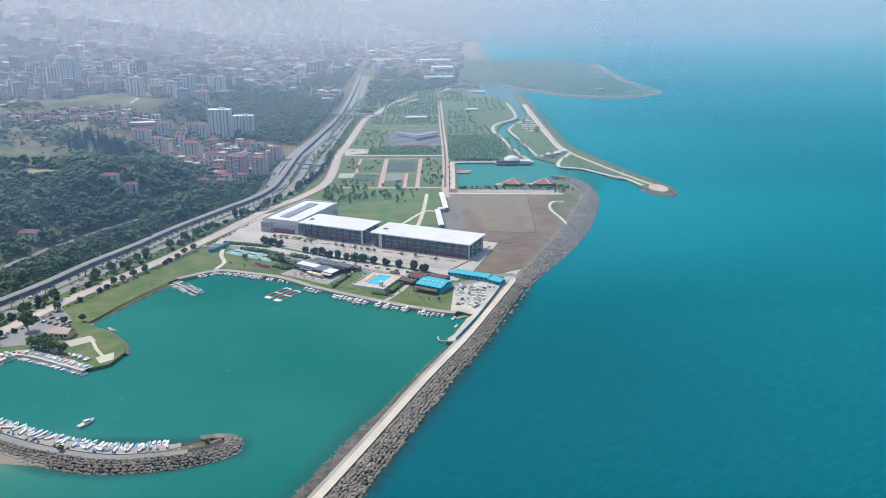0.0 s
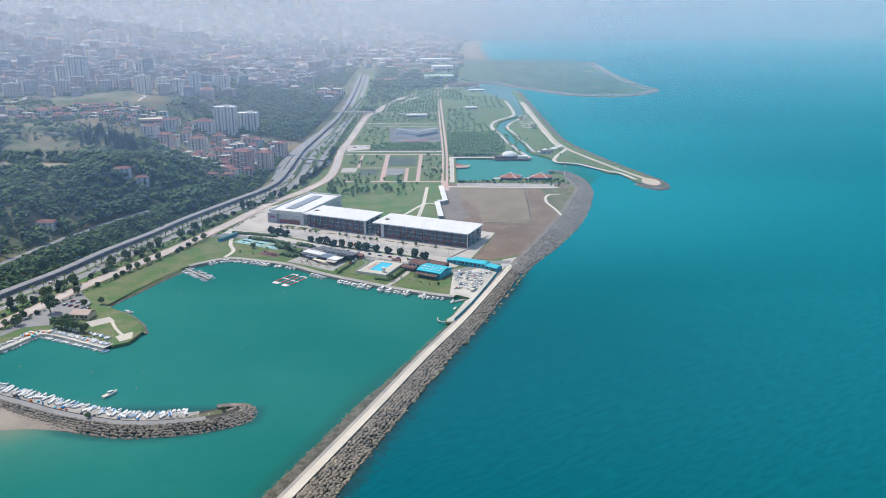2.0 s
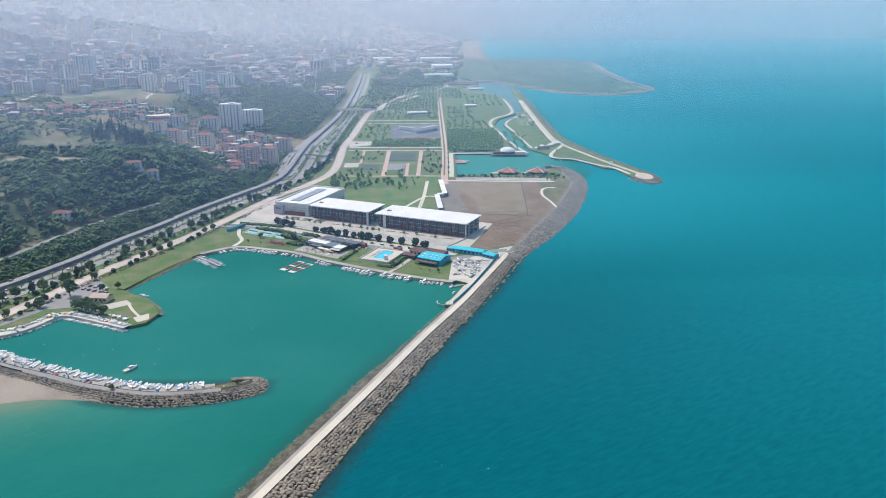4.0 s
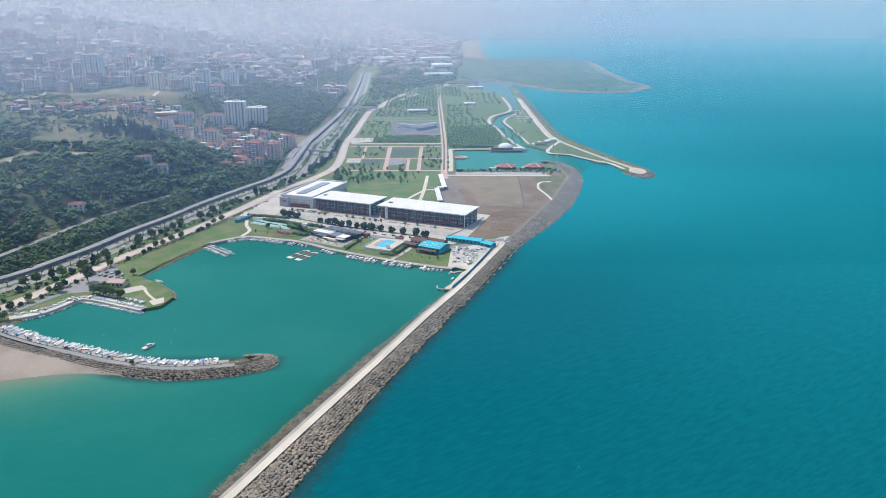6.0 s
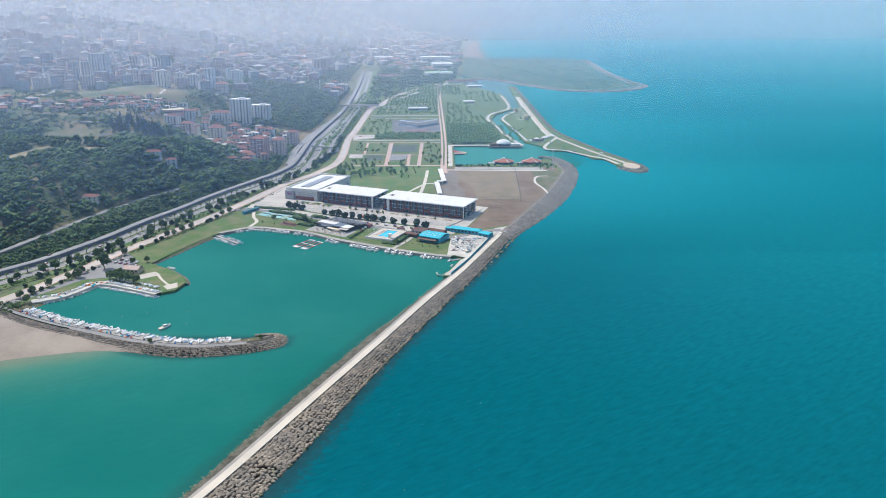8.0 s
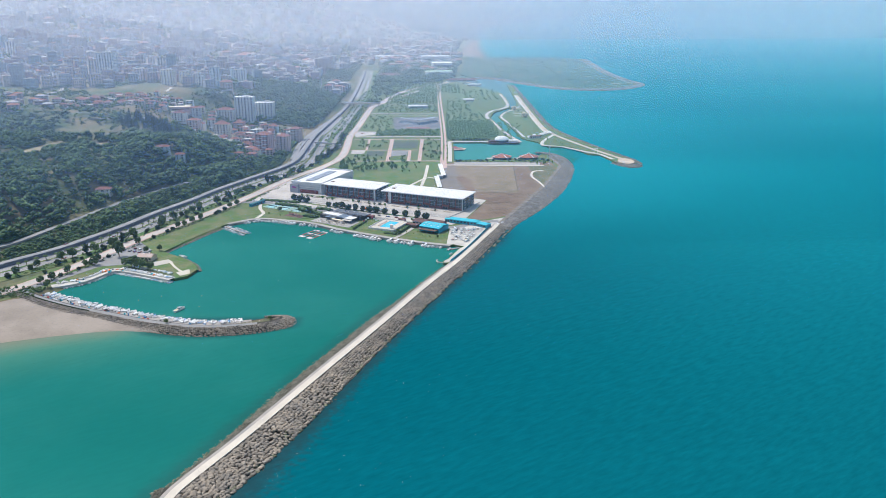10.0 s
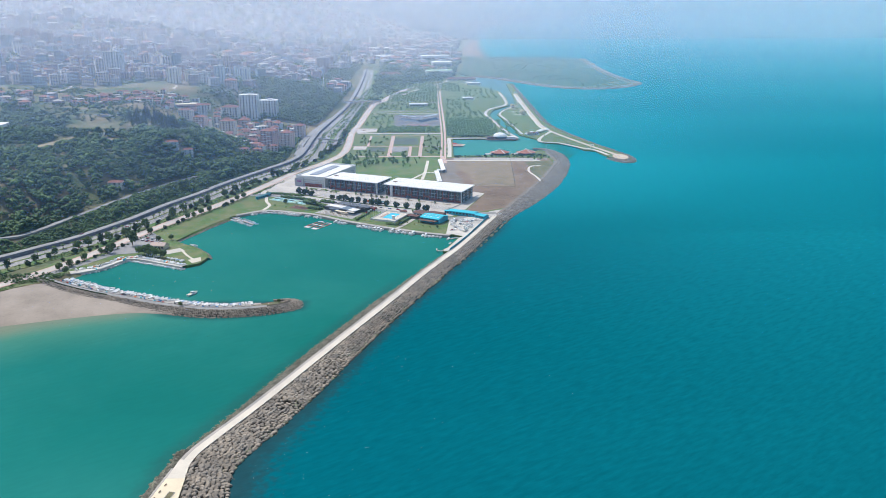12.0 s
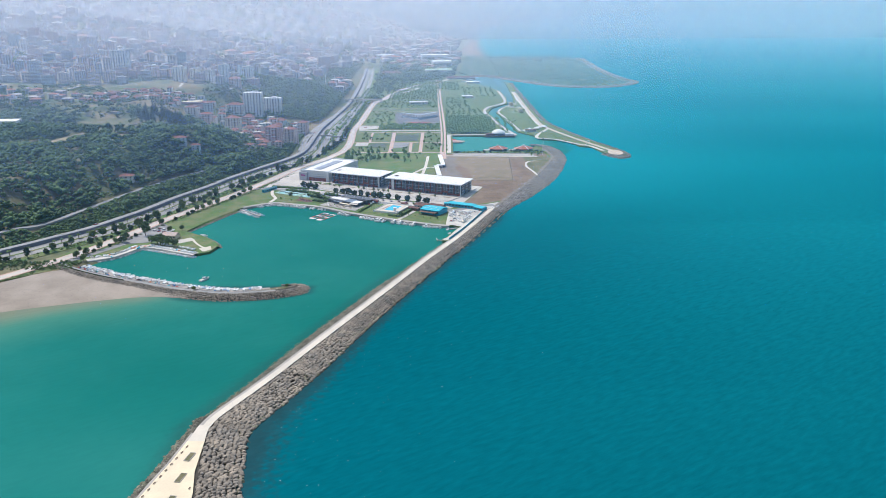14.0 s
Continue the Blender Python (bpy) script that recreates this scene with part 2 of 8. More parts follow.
    reach = calc("MULTIPLY", calc("MULTIPLY_ADD", rub.outputs["Fac"], 40.0, -6.0), calc("MULTIPLY_ADD", ramp(y, 300.0, 150.0), 0.6, 0.7))
    foot = calc("MULTIPLY", ramp(calc("DIVIDE", off, reach), 1.5, 0.2), calc("MULTIPLY", ramp(y, 700.0, 640.0), ramp(y, -85.0, -65.0)))
    lee = calc("MULTIPLY", ramp(calc("ADD", side, calc("MULTIPLY", rub.outputs["Fac"], 10.0)), 36.0, 22.0), calc("MULTIPLY", ramp(y, 520.0, 430.0), ramp(y, -85.0, -65.0)))
    open_sea = blend(calc("MULTIPLY", foot, 0.9), open_sea, (0.016, 0.042, 0.046))
    southern = blend(calc("MULTIPLY", lee, 0.6), southern, (0.02, 0.075, 0.06))
    # sunken stones round the small mole
    arc = calc("MULTIPLY_ADD", calc("POWER", calc("ABSOLUTE", calc("ADD", x, 187.0), 0.0), 2.0), 0.0042, 391.0)
    skirt = ramp(calc("ADD", calc("SUBTRACT", arc, y), calc("MULTIPLY", rub.outputs["Fac"], 6.0)), 12.0, 4.0)
    skirt = calc("MULTIPLY", skirt, calc("MULTIPLY", calc("MULTIPLY", ramp(x, -255.0, -228.0), ramp(x, -109.0, -117.0)), ramp(y, 434.0, 426.0)))
    southern = blend(calc("MULTIPLY", skirt, 0.7), southern, (0.02, 0.065, 0.06))
    southern = blend(calc("MULTIPLY", ramp(y, 1040.0, 1085.0), ramp(calc("ADD", x, calc("MULTIPLY", wob, 0.4)), 215.0, 150.0)), southern, BASIN)
    southern = blend(calc("MULTIPLY", ramp(y, 1290.0, 1900.0), ramp(x, 215.0, 195.0)), southern, (0.105, 0.190, 0.200))
    inner = calc("MINIMUM", inner, calc("MAXIMUM", ramp(y, 1125.0, 1100.0), ramp(x, 250.0, 185.0)))
    wave = N.new("ShaderNodeTexNoise")
    wave.inputs["Scale"].default_value, wave.inputs["Detail"].default_value = 0.30, 5.0
    turn = N.new("ShaderNodeMapping")
    turn.vector_type = "TEXTURE"
    turn.inputs["Rotation"].default_value[2], turn.inputs["Scale"].default_value = 0.62, (3.4, 1.0, 1.0)
    L.new(geo.outputs["Position"], turn.inputs["Vector"])
    L.new(turn.outputs[0], wave.inputs["Vector"])
    bp = N.new("ShaderNodeBump")
    bp.inputs["Strength"].default_value, bp.inputs["Distance"].default_value = 0.5, 0.7
    L.new(wave.outputs["Fac"], bp.inputs["Height"])
    L.new(calc("MULTIPLY_ADD", inner, -0.38, 0.5), bp.inputs["Strength"])
    for node in (b, shine):
        L.new(bp.outputs[0], node.inputs["Normal"])
    # wavelets: the light and dark of the ripples is put into the colour
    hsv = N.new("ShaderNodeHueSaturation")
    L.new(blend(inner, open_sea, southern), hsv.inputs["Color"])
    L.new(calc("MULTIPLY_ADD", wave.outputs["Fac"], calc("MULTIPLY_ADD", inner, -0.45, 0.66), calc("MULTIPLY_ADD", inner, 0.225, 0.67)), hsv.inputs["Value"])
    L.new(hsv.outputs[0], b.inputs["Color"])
    return m


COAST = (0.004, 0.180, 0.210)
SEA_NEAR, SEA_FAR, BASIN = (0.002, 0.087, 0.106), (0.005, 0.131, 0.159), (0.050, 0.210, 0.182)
HARBOUR_A, HARBOUR_B, SHALLOW = (0.010, 0.124, 0.098), (0.020, 0.150, 0.120), (0.075, 0.20, 0.135)
M["sea"] = sea_material()


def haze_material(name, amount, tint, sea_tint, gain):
    """Added see-through sheet whose tint stands in for haze: smog-grey over the town, bluer over the sea; it thins out
    to nothing at its foot.
    """
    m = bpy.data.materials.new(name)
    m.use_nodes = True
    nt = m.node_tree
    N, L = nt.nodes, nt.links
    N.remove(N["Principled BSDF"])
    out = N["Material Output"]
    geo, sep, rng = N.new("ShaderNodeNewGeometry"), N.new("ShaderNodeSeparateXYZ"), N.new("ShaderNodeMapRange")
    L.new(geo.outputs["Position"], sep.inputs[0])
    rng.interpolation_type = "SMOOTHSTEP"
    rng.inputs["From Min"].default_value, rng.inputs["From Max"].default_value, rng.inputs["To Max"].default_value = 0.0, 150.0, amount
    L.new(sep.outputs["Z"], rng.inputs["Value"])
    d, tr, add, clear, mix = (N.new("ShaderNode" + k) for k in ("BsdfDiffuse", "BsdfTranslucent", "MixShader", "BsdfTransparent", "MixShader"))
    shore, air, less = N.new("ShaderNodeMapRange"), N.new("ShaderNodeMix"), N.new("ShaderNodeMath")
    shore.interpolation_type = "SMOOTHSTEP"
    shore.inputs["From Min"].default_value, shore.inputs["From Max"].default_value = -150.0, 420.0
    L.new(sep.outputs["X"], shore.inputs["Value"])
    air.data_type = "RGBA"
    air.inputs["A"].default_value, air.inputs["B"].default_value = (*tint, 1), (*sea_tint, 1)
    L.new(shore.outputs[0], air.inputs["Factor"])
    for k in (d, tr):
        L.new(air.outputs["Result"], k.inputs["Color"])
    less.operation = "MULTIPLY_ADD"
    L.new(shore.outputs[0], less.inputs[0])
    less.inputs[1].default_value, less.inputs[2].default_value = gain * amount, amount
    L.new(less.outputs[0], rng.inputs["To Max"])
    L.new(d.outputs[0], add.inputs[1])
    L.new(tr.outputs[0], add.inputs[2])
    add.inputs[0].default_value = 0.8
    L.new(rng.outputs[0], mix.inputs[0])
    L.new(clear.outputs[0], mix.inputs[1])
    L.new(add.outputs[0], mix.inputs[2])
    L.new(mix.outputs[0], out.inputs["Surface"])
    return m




# ---- building helpers ----
from mathutils.geometry import tessellate_polygon


class Mesh:
    """Collects boxes, prisms and sheets into one mesh with several materials."""

    def __init__(self):
        self.v, self.f, self.m, self.mats = [], [], [], []

    def slot(self, mat):
        if mat not in self.mats:
            self.mats.append(mat)
        return self.mats.index(mat)

    def add(self, verts, faces, mat):
        k, s = len(self.v), self.slot(mat)
        self.v.extend(tuple(p) for p in verts)
        self.f.extend(tuple(i + k for i in f) for f in faces)
        self.m.extend([s] * len(faces))
        return self

    def box(self, cx, cy, z0, sx, sy, sz, mat, turn=0.0, taper=1.0):
        c, s = math.cos(turn), math.sin(turn)
        vs = []
        for z, k in ((z0, 1.0), (z0 + sz, taper)):
            for a, b in ((-1, -1), (1, -1), (1, 1), (-1, 1)):
                px, py = a * sx / 2 * k, b * sy / 2 * k
                vs.append((cx + px * c - py * s, cy + px * s + py * c, z))
        return self.add(vs, [(3, 2, 1, 0), (4, 5, 6, 7), (0, 1, 5, 4), (1, 2, 6, 5), (2, 3, 7, 6), (3, 0, 4, 7)], mat)

    def prism(self, ring, z0, z1, mat):
        """Upright slab from an outline that runs anticlockwise."""
        n = len(ring)
        tris = []
        for a, b, c in tessellate_polygon([[Vector((x, y, 0)) for x, y in ring]]):
            (ax, ay), (bx, by), (cx, cy) = ring[a], ring[b], ring[c]
            tris.append((a, b, c) if (bx - ax) * (cy - ay) - (by - ay) * (cx - ax) > 0 else (a, c, b))
        if sum(x0 * y1 - x1 * y0 for (x0, y0), (x1, y1) in zip(ring, list(ring[1:]) + [ring[0]])) < 0:
            ring = list(ring)[::-1]
            tris = [(n - 1 - a, n - 1 - b, n - 1 - c) for a, b, c in tris]
        vs = [(x, y, z1) for x, y in ring] + [(x, y, z0) for x, y in ring]
        return self.add(vs, tris + [(i + n, (i + 1) % n + n, (i + 1) % n, i) for i in range(n)], mat)

    def hip(self, cx, cy, z0, sx, sy, h, mat, turn=0.0, over=0.5):
        """Hipped roof."""
        c, s = math.cos(turn), math.sin(turn)
        a, b = sx / 2 + over, sy / 2 + over
        r = max(a - b, 0.0) if a >= b else 0.0
        q = max(b - a, 0.0) if b > a else 0.0
        pts = [(-a, -b, z0), (a, -b, z0), (a, b, z0), (-a, b, z0), (-r, -q, z0 + h), (r, q, z0 + h)]
        pts = [(cx + x * c - y * s, cy + x * s + y * c, z) for x, y, z in pts]
        if a >= b:
            fs = [(0, 1, 5, 4), (1, 2, 5), (2, 3, 4, 5), (3, 0, 4), (3, 2, 1, 0)]
        else:
            fs = [(0, 1, 4), (1, 2, 5, 4), (2, 3, 5), (3, 0, 4, 5), (3, 2, 1, 0)]
        return self.add(pts, fs, mat)

    def object(self, name, parent=None, smooth=False):
        me = bpy.data.meshes.new(name)
        me.from_pydata(self.v, [], self.f)
        for mat in self.mats:
            me.materials.append(M[mat] if isinstance(mat, str) else mat)
        me.polygons.foreach_set("material_index", self.m)
        if smooth:
            me.polygons.foreach_set("use_smooth", [True] * len(self.f))
        me.update()
        ob = new(name, me)
        ob.parent = parent
        return ob


def thing(name, x, y, z, turn=0.0):
    """Empty at the base of a thing."""
    e = new(name)
    e.empty_display_size = 0.5
    e.matrix_basis = pose(x, y, z, 0, 0, math.degrees(turn))
    return e


def mesh_part(name, parent, build, label=""):
    ob = build.object(name, parent)
    return tagged(ob, label) if label else ob


def curve(points, step=8.0):
    """Smooth line through a few points, as evenly spaced samples."""
    p = np.array(points, float)
    p = np.vstack([2 * p[0] - p[1], p, 2 * p[-1] - p[-2]])
    out = []
    for i in range(1, len(p) - 2):
        n = max(2, int(np.linalg.norm(p[i + 1] - p[i]) / step))
        for k in range(n):
            t = k / n
            out.append(0.5 * (2 * p[i] + (p[i + 1] - p[i - 1]) * t + (2 * p[i - 1] - 5 * p[i] + 4 * p[i + 1] - p[i + 2]) * t * t + (3 * p[i] - p[i - 1] - 3 * p[i + 1] + p[i + 2]) * t ** 3))
    out.append(p[-2])
    return np.array(out)


def offset(line, d):
    """Line shifted d metres to its left."""
    t = np.gradient(line, axis=0)
    t /= np.linalg.norm(t, axis=1)[:, None]
    return line + d * np.stack([-t[:, 1], t[:, 0]], 1)


def ribbon(build, line, left, right, z, mat, thick=0.3):
    """Strip along a line; z is a height or one per sample; it has a thickness."""
    a, b = offset(line, left), offset(line, -right)
    z = np.broadcast_to(np.asarray(z, float), (len(line),))
    n = len(line)
    vs = [(*p, h) for p, h in zip(a, z)] + [(*p, h) for p, h in zip(b, z)] + [(*p, h - thick) for p, h in zip(a, z)] + [(*p, h - thick) for p, h in zip(b, z)]
    fs = []
    for i in range(n - 1):
        fs += [(i, n + i, n + i + 1, i + 1), (2 * n + i, i, i + 1, 2 * n + i + 1), (n + i, 3 * n + i, 3 * n + i + 1, n + i + 1)]
    return build.add(vs, fs, mat)


def smooth(v, lo, hi):
    t = np.clip((v - lo) / (hi - lo), 0, 1)
    return t * t * (3 - 2 * t)


# ---- terrain ----
HIGHWAY_WEST = np.array([(-900, 0), (-640, 330), (-460, 521), (-420, 575), (-384, 639), (-365, 688), (-350, 744), (-326, 805), (-310, 858), (-286, 922), (-268, 968), (-253, 1010), (-246, 1050), (-248, 1102), (-254, 1160), (-255, 1229), (-254, 1313), (-246, 1400), (-240, 1531), (-236, 1717), (-247, 2013), (-267, 2414), (-300, 3000), (-330, 5200)], float)
LAND_EAST = np.array([(-470, 0), (-420, 420), (-345, 480), (-315, 560), (-300, 650), (-280, 760), (-225, 900), (-150, 1050), (-140, 1300), (-130, 1800), (-60, 2150), (20, 2300), (58, 2432), (112, 3344), (100, 3700), (116, 4054), (152, 4485), (184, 4850), (190, 5200)], float)


def height(x, y):
    """Ground height: coastal flat, wooded slope above the highway, town on the terraces behind, hills in the distance."""
    x, y = np.asarray(x, float), np.asarray(y, float)
    u = np.interp(y, HIGHWAY_WEST[:, 1], HIGHWAY_WEST[:, 0]) - x
    a = 12 * smooth(u, 0, 34) + 38 * smooth(u, 42, 125) + 8 * smooth(u, 150, 500)
    b = 12 * smooth(u, 8, 90) + 62 * smooth(u, 100, 270)
    c = 6 * smooth(u, 30, 200) + 55 * smooth(u, 260, 700)
    z = a + (b - a) * smooth(y, 990, 1180) + (c - b) * smooth(y, 1750, 2300)
    z += 32 * np.exp(-((x + 345) / 75) ** 2 - ((y - 1730) / 170) ** 2)
    z += 55 * smooth(u, 480, 1300) * smooth(y, 1200, 2200)
    z += 150 * smooth(-x, 500, 2300) * smooth(y, 2300, 4700) + 40 * smooth(y, 3300, 4800) * smooth(-x, 150, 900)
    z += 4.0 * np.sin(x / 71 + y / 93) * smooth(u, 120, 400) + 2.0 * np.sin(x / 23 - y / 31) * smooth(u, 60, 200)
    e = np.interp(y, LAND_EAST[:, 1], LAND_EAST[:, 0]) - x
    z += 185 * smooth(y, 3500, 4850) * smooth(e, 0, 1000)
    return (z + 2.4) * smooth(e, -12, 8) + (-5.0) * (1 - smooth(e, -12, 8))


def make_ground():
    ys = np.concatenate([np.arange(-600, 2600, 12.0), np.arange(2600, 4861, 30.0)])
    xs = np.concatenate([np.arange(-3600, -1300, 60.0), np.arange(-1300, -100, 10.0), np.arange(-100, 200, 12.0), np.arange(200, 4200, 400.0)])
    gx, gy = np.meshgrid(xs, ys)
    gz = height(gx, gy)
    nx, ny = len(xs), len(ys)
    vs = np.stack([gx, gy, gz], -1).reshape(-1, 3).tolist()
    fs = [(j * nx + i, j * nx + i + 1, (j + 1) * nx + i + 1, (j + 1) * nx + i) for j in range(ny - 1) for i in range(nx - 1)]
    g = Mesh().add(vs, fs, "hillside").object("ground", smooth=True)
    tagged(g, "scrubby green and dry-grass hillside above the coast", "ground", kind="structure")


make_ground()
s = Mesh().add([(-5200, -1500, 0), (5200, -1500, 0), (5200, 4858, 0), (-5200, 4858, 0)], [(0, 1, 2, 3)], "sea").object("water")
tagged(s, "calm turquoise sea, greener inside the harbour", "sea", kind="structure")


def backdrop_material():
    """Glowing backdrop: far sea, shore and sky lost in bright haze, painted as emission."""
    m = bpy.data.materials.new("far haze")
    m.use_nodes = True
    nt = m.node_tree
    N, L = nt.nodes, nt.links
    N.remove(N["Principled BSDF"])
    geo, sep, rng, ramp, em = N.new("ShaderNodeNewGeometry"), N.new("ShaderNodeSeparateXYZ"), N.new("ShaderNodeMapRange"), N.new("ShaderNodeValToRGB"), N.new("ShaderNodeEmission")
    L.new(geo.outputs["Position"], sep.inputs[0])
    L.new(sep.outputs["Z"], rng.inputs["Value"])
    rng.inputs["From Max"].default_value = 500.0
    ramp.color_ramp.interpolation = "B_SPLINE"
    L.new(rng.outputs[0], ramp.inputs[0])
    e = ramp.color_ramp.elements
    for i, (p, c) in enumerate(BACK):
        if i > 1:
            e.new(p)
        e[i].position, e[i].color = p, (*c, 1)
    def calc(op, p, q):
        k = N.new("ShaderNodeMath")
        k.operation = op
        for i, v in enumerate((p, q)):
            if isinstance(v, (int, float)):
                k.inputs[i].default_value = v
            else:
                L.new(v, k.inputs[i])
        return k.outputs[0]

    side, pale, smog = N.new("ShaderNodeMapRange"), N.new("ShaderNodeMix"), N.new("ShaderNodeValToRGB")
    blocks = N.new("ShaderNodeTexNoise")
    blocks.inputs["Scale"].default_value, blocks.inputs["Detail"].default_value = 0.02, 6.0
    L.new(geo.outputs["Position"], blocks.inputs["Vector"])
    # the bay's far shore swings seaward with distance
    bay = calc("MULTIPLY", calc("POWER", calc("MAXIMUM", calc("DIVIDE", sep.outputs["Z"], 70.0), 0.0), 3.2), 90.0)
    side.interpolation_type = "SMOOTHSTEP"
    side.inputs["From Min"].default_value, side.inputs["From Max"].default_value = 250.0, 200.0
    L.new(calc("SUBTRACT", calc("ADD", sep.outputs["X"], calc("MULTIPLY", blocks.outputs["Fac"], 30.0)), bay), side.inputs["Value"])
    L.new(calc("ADD", rng.outputs[0], calc("MULTIPLY", calc("SUBTRACT", blocks.outputs["Fac"], 0.5), 0.12)), smog.inputs[0])
    s = smog.color_ramp.elements
    for i, (p, c) in enumerate(SMOG):
        if i > 1:
            s.new(p)
        s[i].position, s[i].color = p, (*c, 1)
    pale.data_type = "RGBA"
    L.new(smog.outputs[0], pale.inputs["B"])
    L.new(side.outputs[0], pale.inputs["Factor"])
    L.new(ramp.outputs[0], pale.inputs["A"])
    L.new(pale.outputs["Result"], em.inputs[0])
    L.new(em.outputs[0], N["Material Output"].inputs["Surface"])
    return m


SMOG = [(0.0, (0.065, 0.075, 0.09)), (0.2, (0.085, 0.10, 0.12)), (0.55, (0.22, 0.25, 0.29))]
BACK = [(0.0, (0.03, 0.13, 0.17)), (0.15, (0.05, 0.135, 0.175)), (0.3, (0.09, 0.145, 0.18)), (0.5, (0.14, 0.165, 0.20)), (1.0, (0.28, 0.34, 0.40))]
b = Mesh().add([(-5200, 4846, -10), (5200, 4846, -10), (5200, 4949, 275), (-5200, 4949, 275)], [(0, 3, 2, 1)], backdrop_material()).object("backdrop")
tagged(b, "glowing backdrop painted as haze where sea meets sky", "haze", kind="structure")
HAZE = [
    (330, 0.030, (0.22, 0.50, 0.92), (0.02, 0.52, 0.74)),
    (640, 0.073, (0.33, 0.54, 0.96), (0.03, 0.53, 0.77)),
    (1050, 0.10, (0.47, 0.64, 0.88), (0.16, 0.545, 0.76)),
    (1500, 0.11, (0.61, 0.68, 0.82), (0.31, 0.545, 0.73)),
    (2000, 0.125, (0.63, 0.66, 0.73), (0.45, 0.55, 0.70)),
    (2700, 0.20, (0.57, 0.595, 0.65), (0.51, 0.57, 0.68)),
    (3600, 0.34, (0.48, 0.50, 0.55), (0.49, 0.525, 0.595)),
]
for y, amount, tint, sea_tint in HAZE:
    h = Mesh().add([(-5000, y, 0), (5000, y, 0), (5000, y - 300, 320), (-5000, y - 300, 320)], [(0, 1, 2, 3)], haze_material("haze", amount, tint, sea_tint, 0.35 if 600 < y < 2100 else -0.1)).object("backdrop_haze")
    tagged(h, "added tinted sheet that stands for sea haze", "haze", kind="structure")


# ---- flat coastal land ----
def land(name, ring, z, mat, label, z0=-5.0):
    ob = Mesh().prism(ring, z0, z, mat).object(name)
    return tagged(ob, label, "land", kind="structure")


SHORE = [(-430, 415), (-362, 477), (-352, 502), (-330, 516), (-318, 543), (-305, 549), (-273, 534), (-246, 520), (-236, 527), (-233, 545), (-241, 562), (-261, 585), (-283, 603), (-272, 639), (-260, 673), (-249, 700), (-239, 718), (-212, 734), (-149, 713), (-113, 686), (-71, 661), (-40, 644), (-7, 627), (4.7, 621.6), (13, 624), (23, 617), (18, 610), (6.7, 576), (2, 569), (2, 563),
         (15, 560), (33, 612), (53, 668), (70, 712), (99, 780), (138, 880), (163, 960), (181, 1031), (181, 1062), (177, 1096), (172, 1124), (164, 1132), (152, 1112), (90, 1090), (20, 1081), (21, 1249), (76, 1248), (136, 1240), (128, 1330), (112, 1480), (104, 1560), (118, 1640), (160, 1720), (166, 1850), (161, 2003), (126, 2121), (86, 2212), (57, 2253), (100, 2440), (40, 2500), (-40, 2420), (-200, 2350)]
WEST = [(-210, 2000), (-195, 1500), (-200, 1150), (-255, 900), (-310, 740), (-345, 620), (-390, 500)]
land("ground_shore", SHORE + WEST, 2.5, "grass", "flat reclaimed shore of lawn and dry grass")
land("ground_promenade", [(146, 1290), (172, 1246), (184, 1204), (224, 1194), (241, 1133), (259, 1124), (270, 1072), (290, 1040), (304, 1055), (303, 1085), (264, 1200), (229, 1335), (211, 1451), (207, 1693), (205, 1917), (203, 2208), (191, 2235), (186, 1980), (182, 1830), (176, 1740), (138, 1640), (122, 1565), (130, 1480), (144, 1345)], 2.4, "grass", "narrow grassy promontory between channel and sea")
land("ground_peninsula", [(100, 2432), (161, 2424), (244, 2275), (332, 2139), (427, 2099), (507, 2133), (573, 2236), (556, 2382), (551, 2717), (570, 3210), (489, 3328), (175, 3344), (60, 3400), (20, 2700)], 2.0, "marsh", "flat green reclaimed peninsula")


# ---- paved ground and paths on the flat ----
def slab(name, ring, z, mat, label, category="paving", thick=0.5):
    ob = Mesh().prism(ring, z - thick, z, mat).object(name)
    return tagged(ob, label, category, kind="structure")


def way(name, points, width, z, mat, label, category="path", thick=0.5, step=8.0):
    b = Mesh()
    ribbon(b, curve(points, step), width / 2, width / 2, z, mat, thick)
    return tagged(b.object(name), label, category, kind="structure")


# beach
def make_beach():
    n, k = 40, 14
    vs, fs = [], []
    back = curve([(-760, 130), (-560, 290), (-430, 405), (-362, 470), (-300, 436), (-255, 417), (-222, 402)], 10)
    front = curve([(-560, 130), (-470, 290), (-400, 345), (-368, 365), (-325, 382), (-262, 401), (-222, 398)], 10)
    for i in range(n):
        t = i / (n - 1)
        p, q = back[int(t * (len(back) - 1))], front[int(t * (len(front) - 1))]
        for j in range(k):
            w = j / (k - 1) * 1.12
            m = p + (q - p) * w
            vs.append((m[0], m[1], 2.3 * (1 - w) ** 0.7 - 0.02 if w < 1 else -1.2 * (w - 1) / 0.12))
    for i in range(n - 1):
        for j in range(k - 1):
            fs.append((i * k + j, i * k + j + 1, (i + 1) * k + j + 1, (i + 1) * k + j))
    tagged(Mesh().add(vs, fs, "sand").object("ground_beach", smooth=True), "smooth grey-brown sand beach", "beach", kind="structure")


make_beach()

HW = curve([(-620, 330), (-520, 425), (-442, 521), (-408, 570), (-387, 602), (-371, 639), (-353, 685), (-336, 744), (-312.5, 805), (-296.5, 858), (-272, 922), (-253, 968), (-237, 1008), (-227, 1050), (-224, 1102), (-228, 1229), (-230, 1313), (-228, 1370), (-222, 1531), (-217.5, 1717), (-226, 2013), (-246, 2414), (-264, 2700)], 12.0)


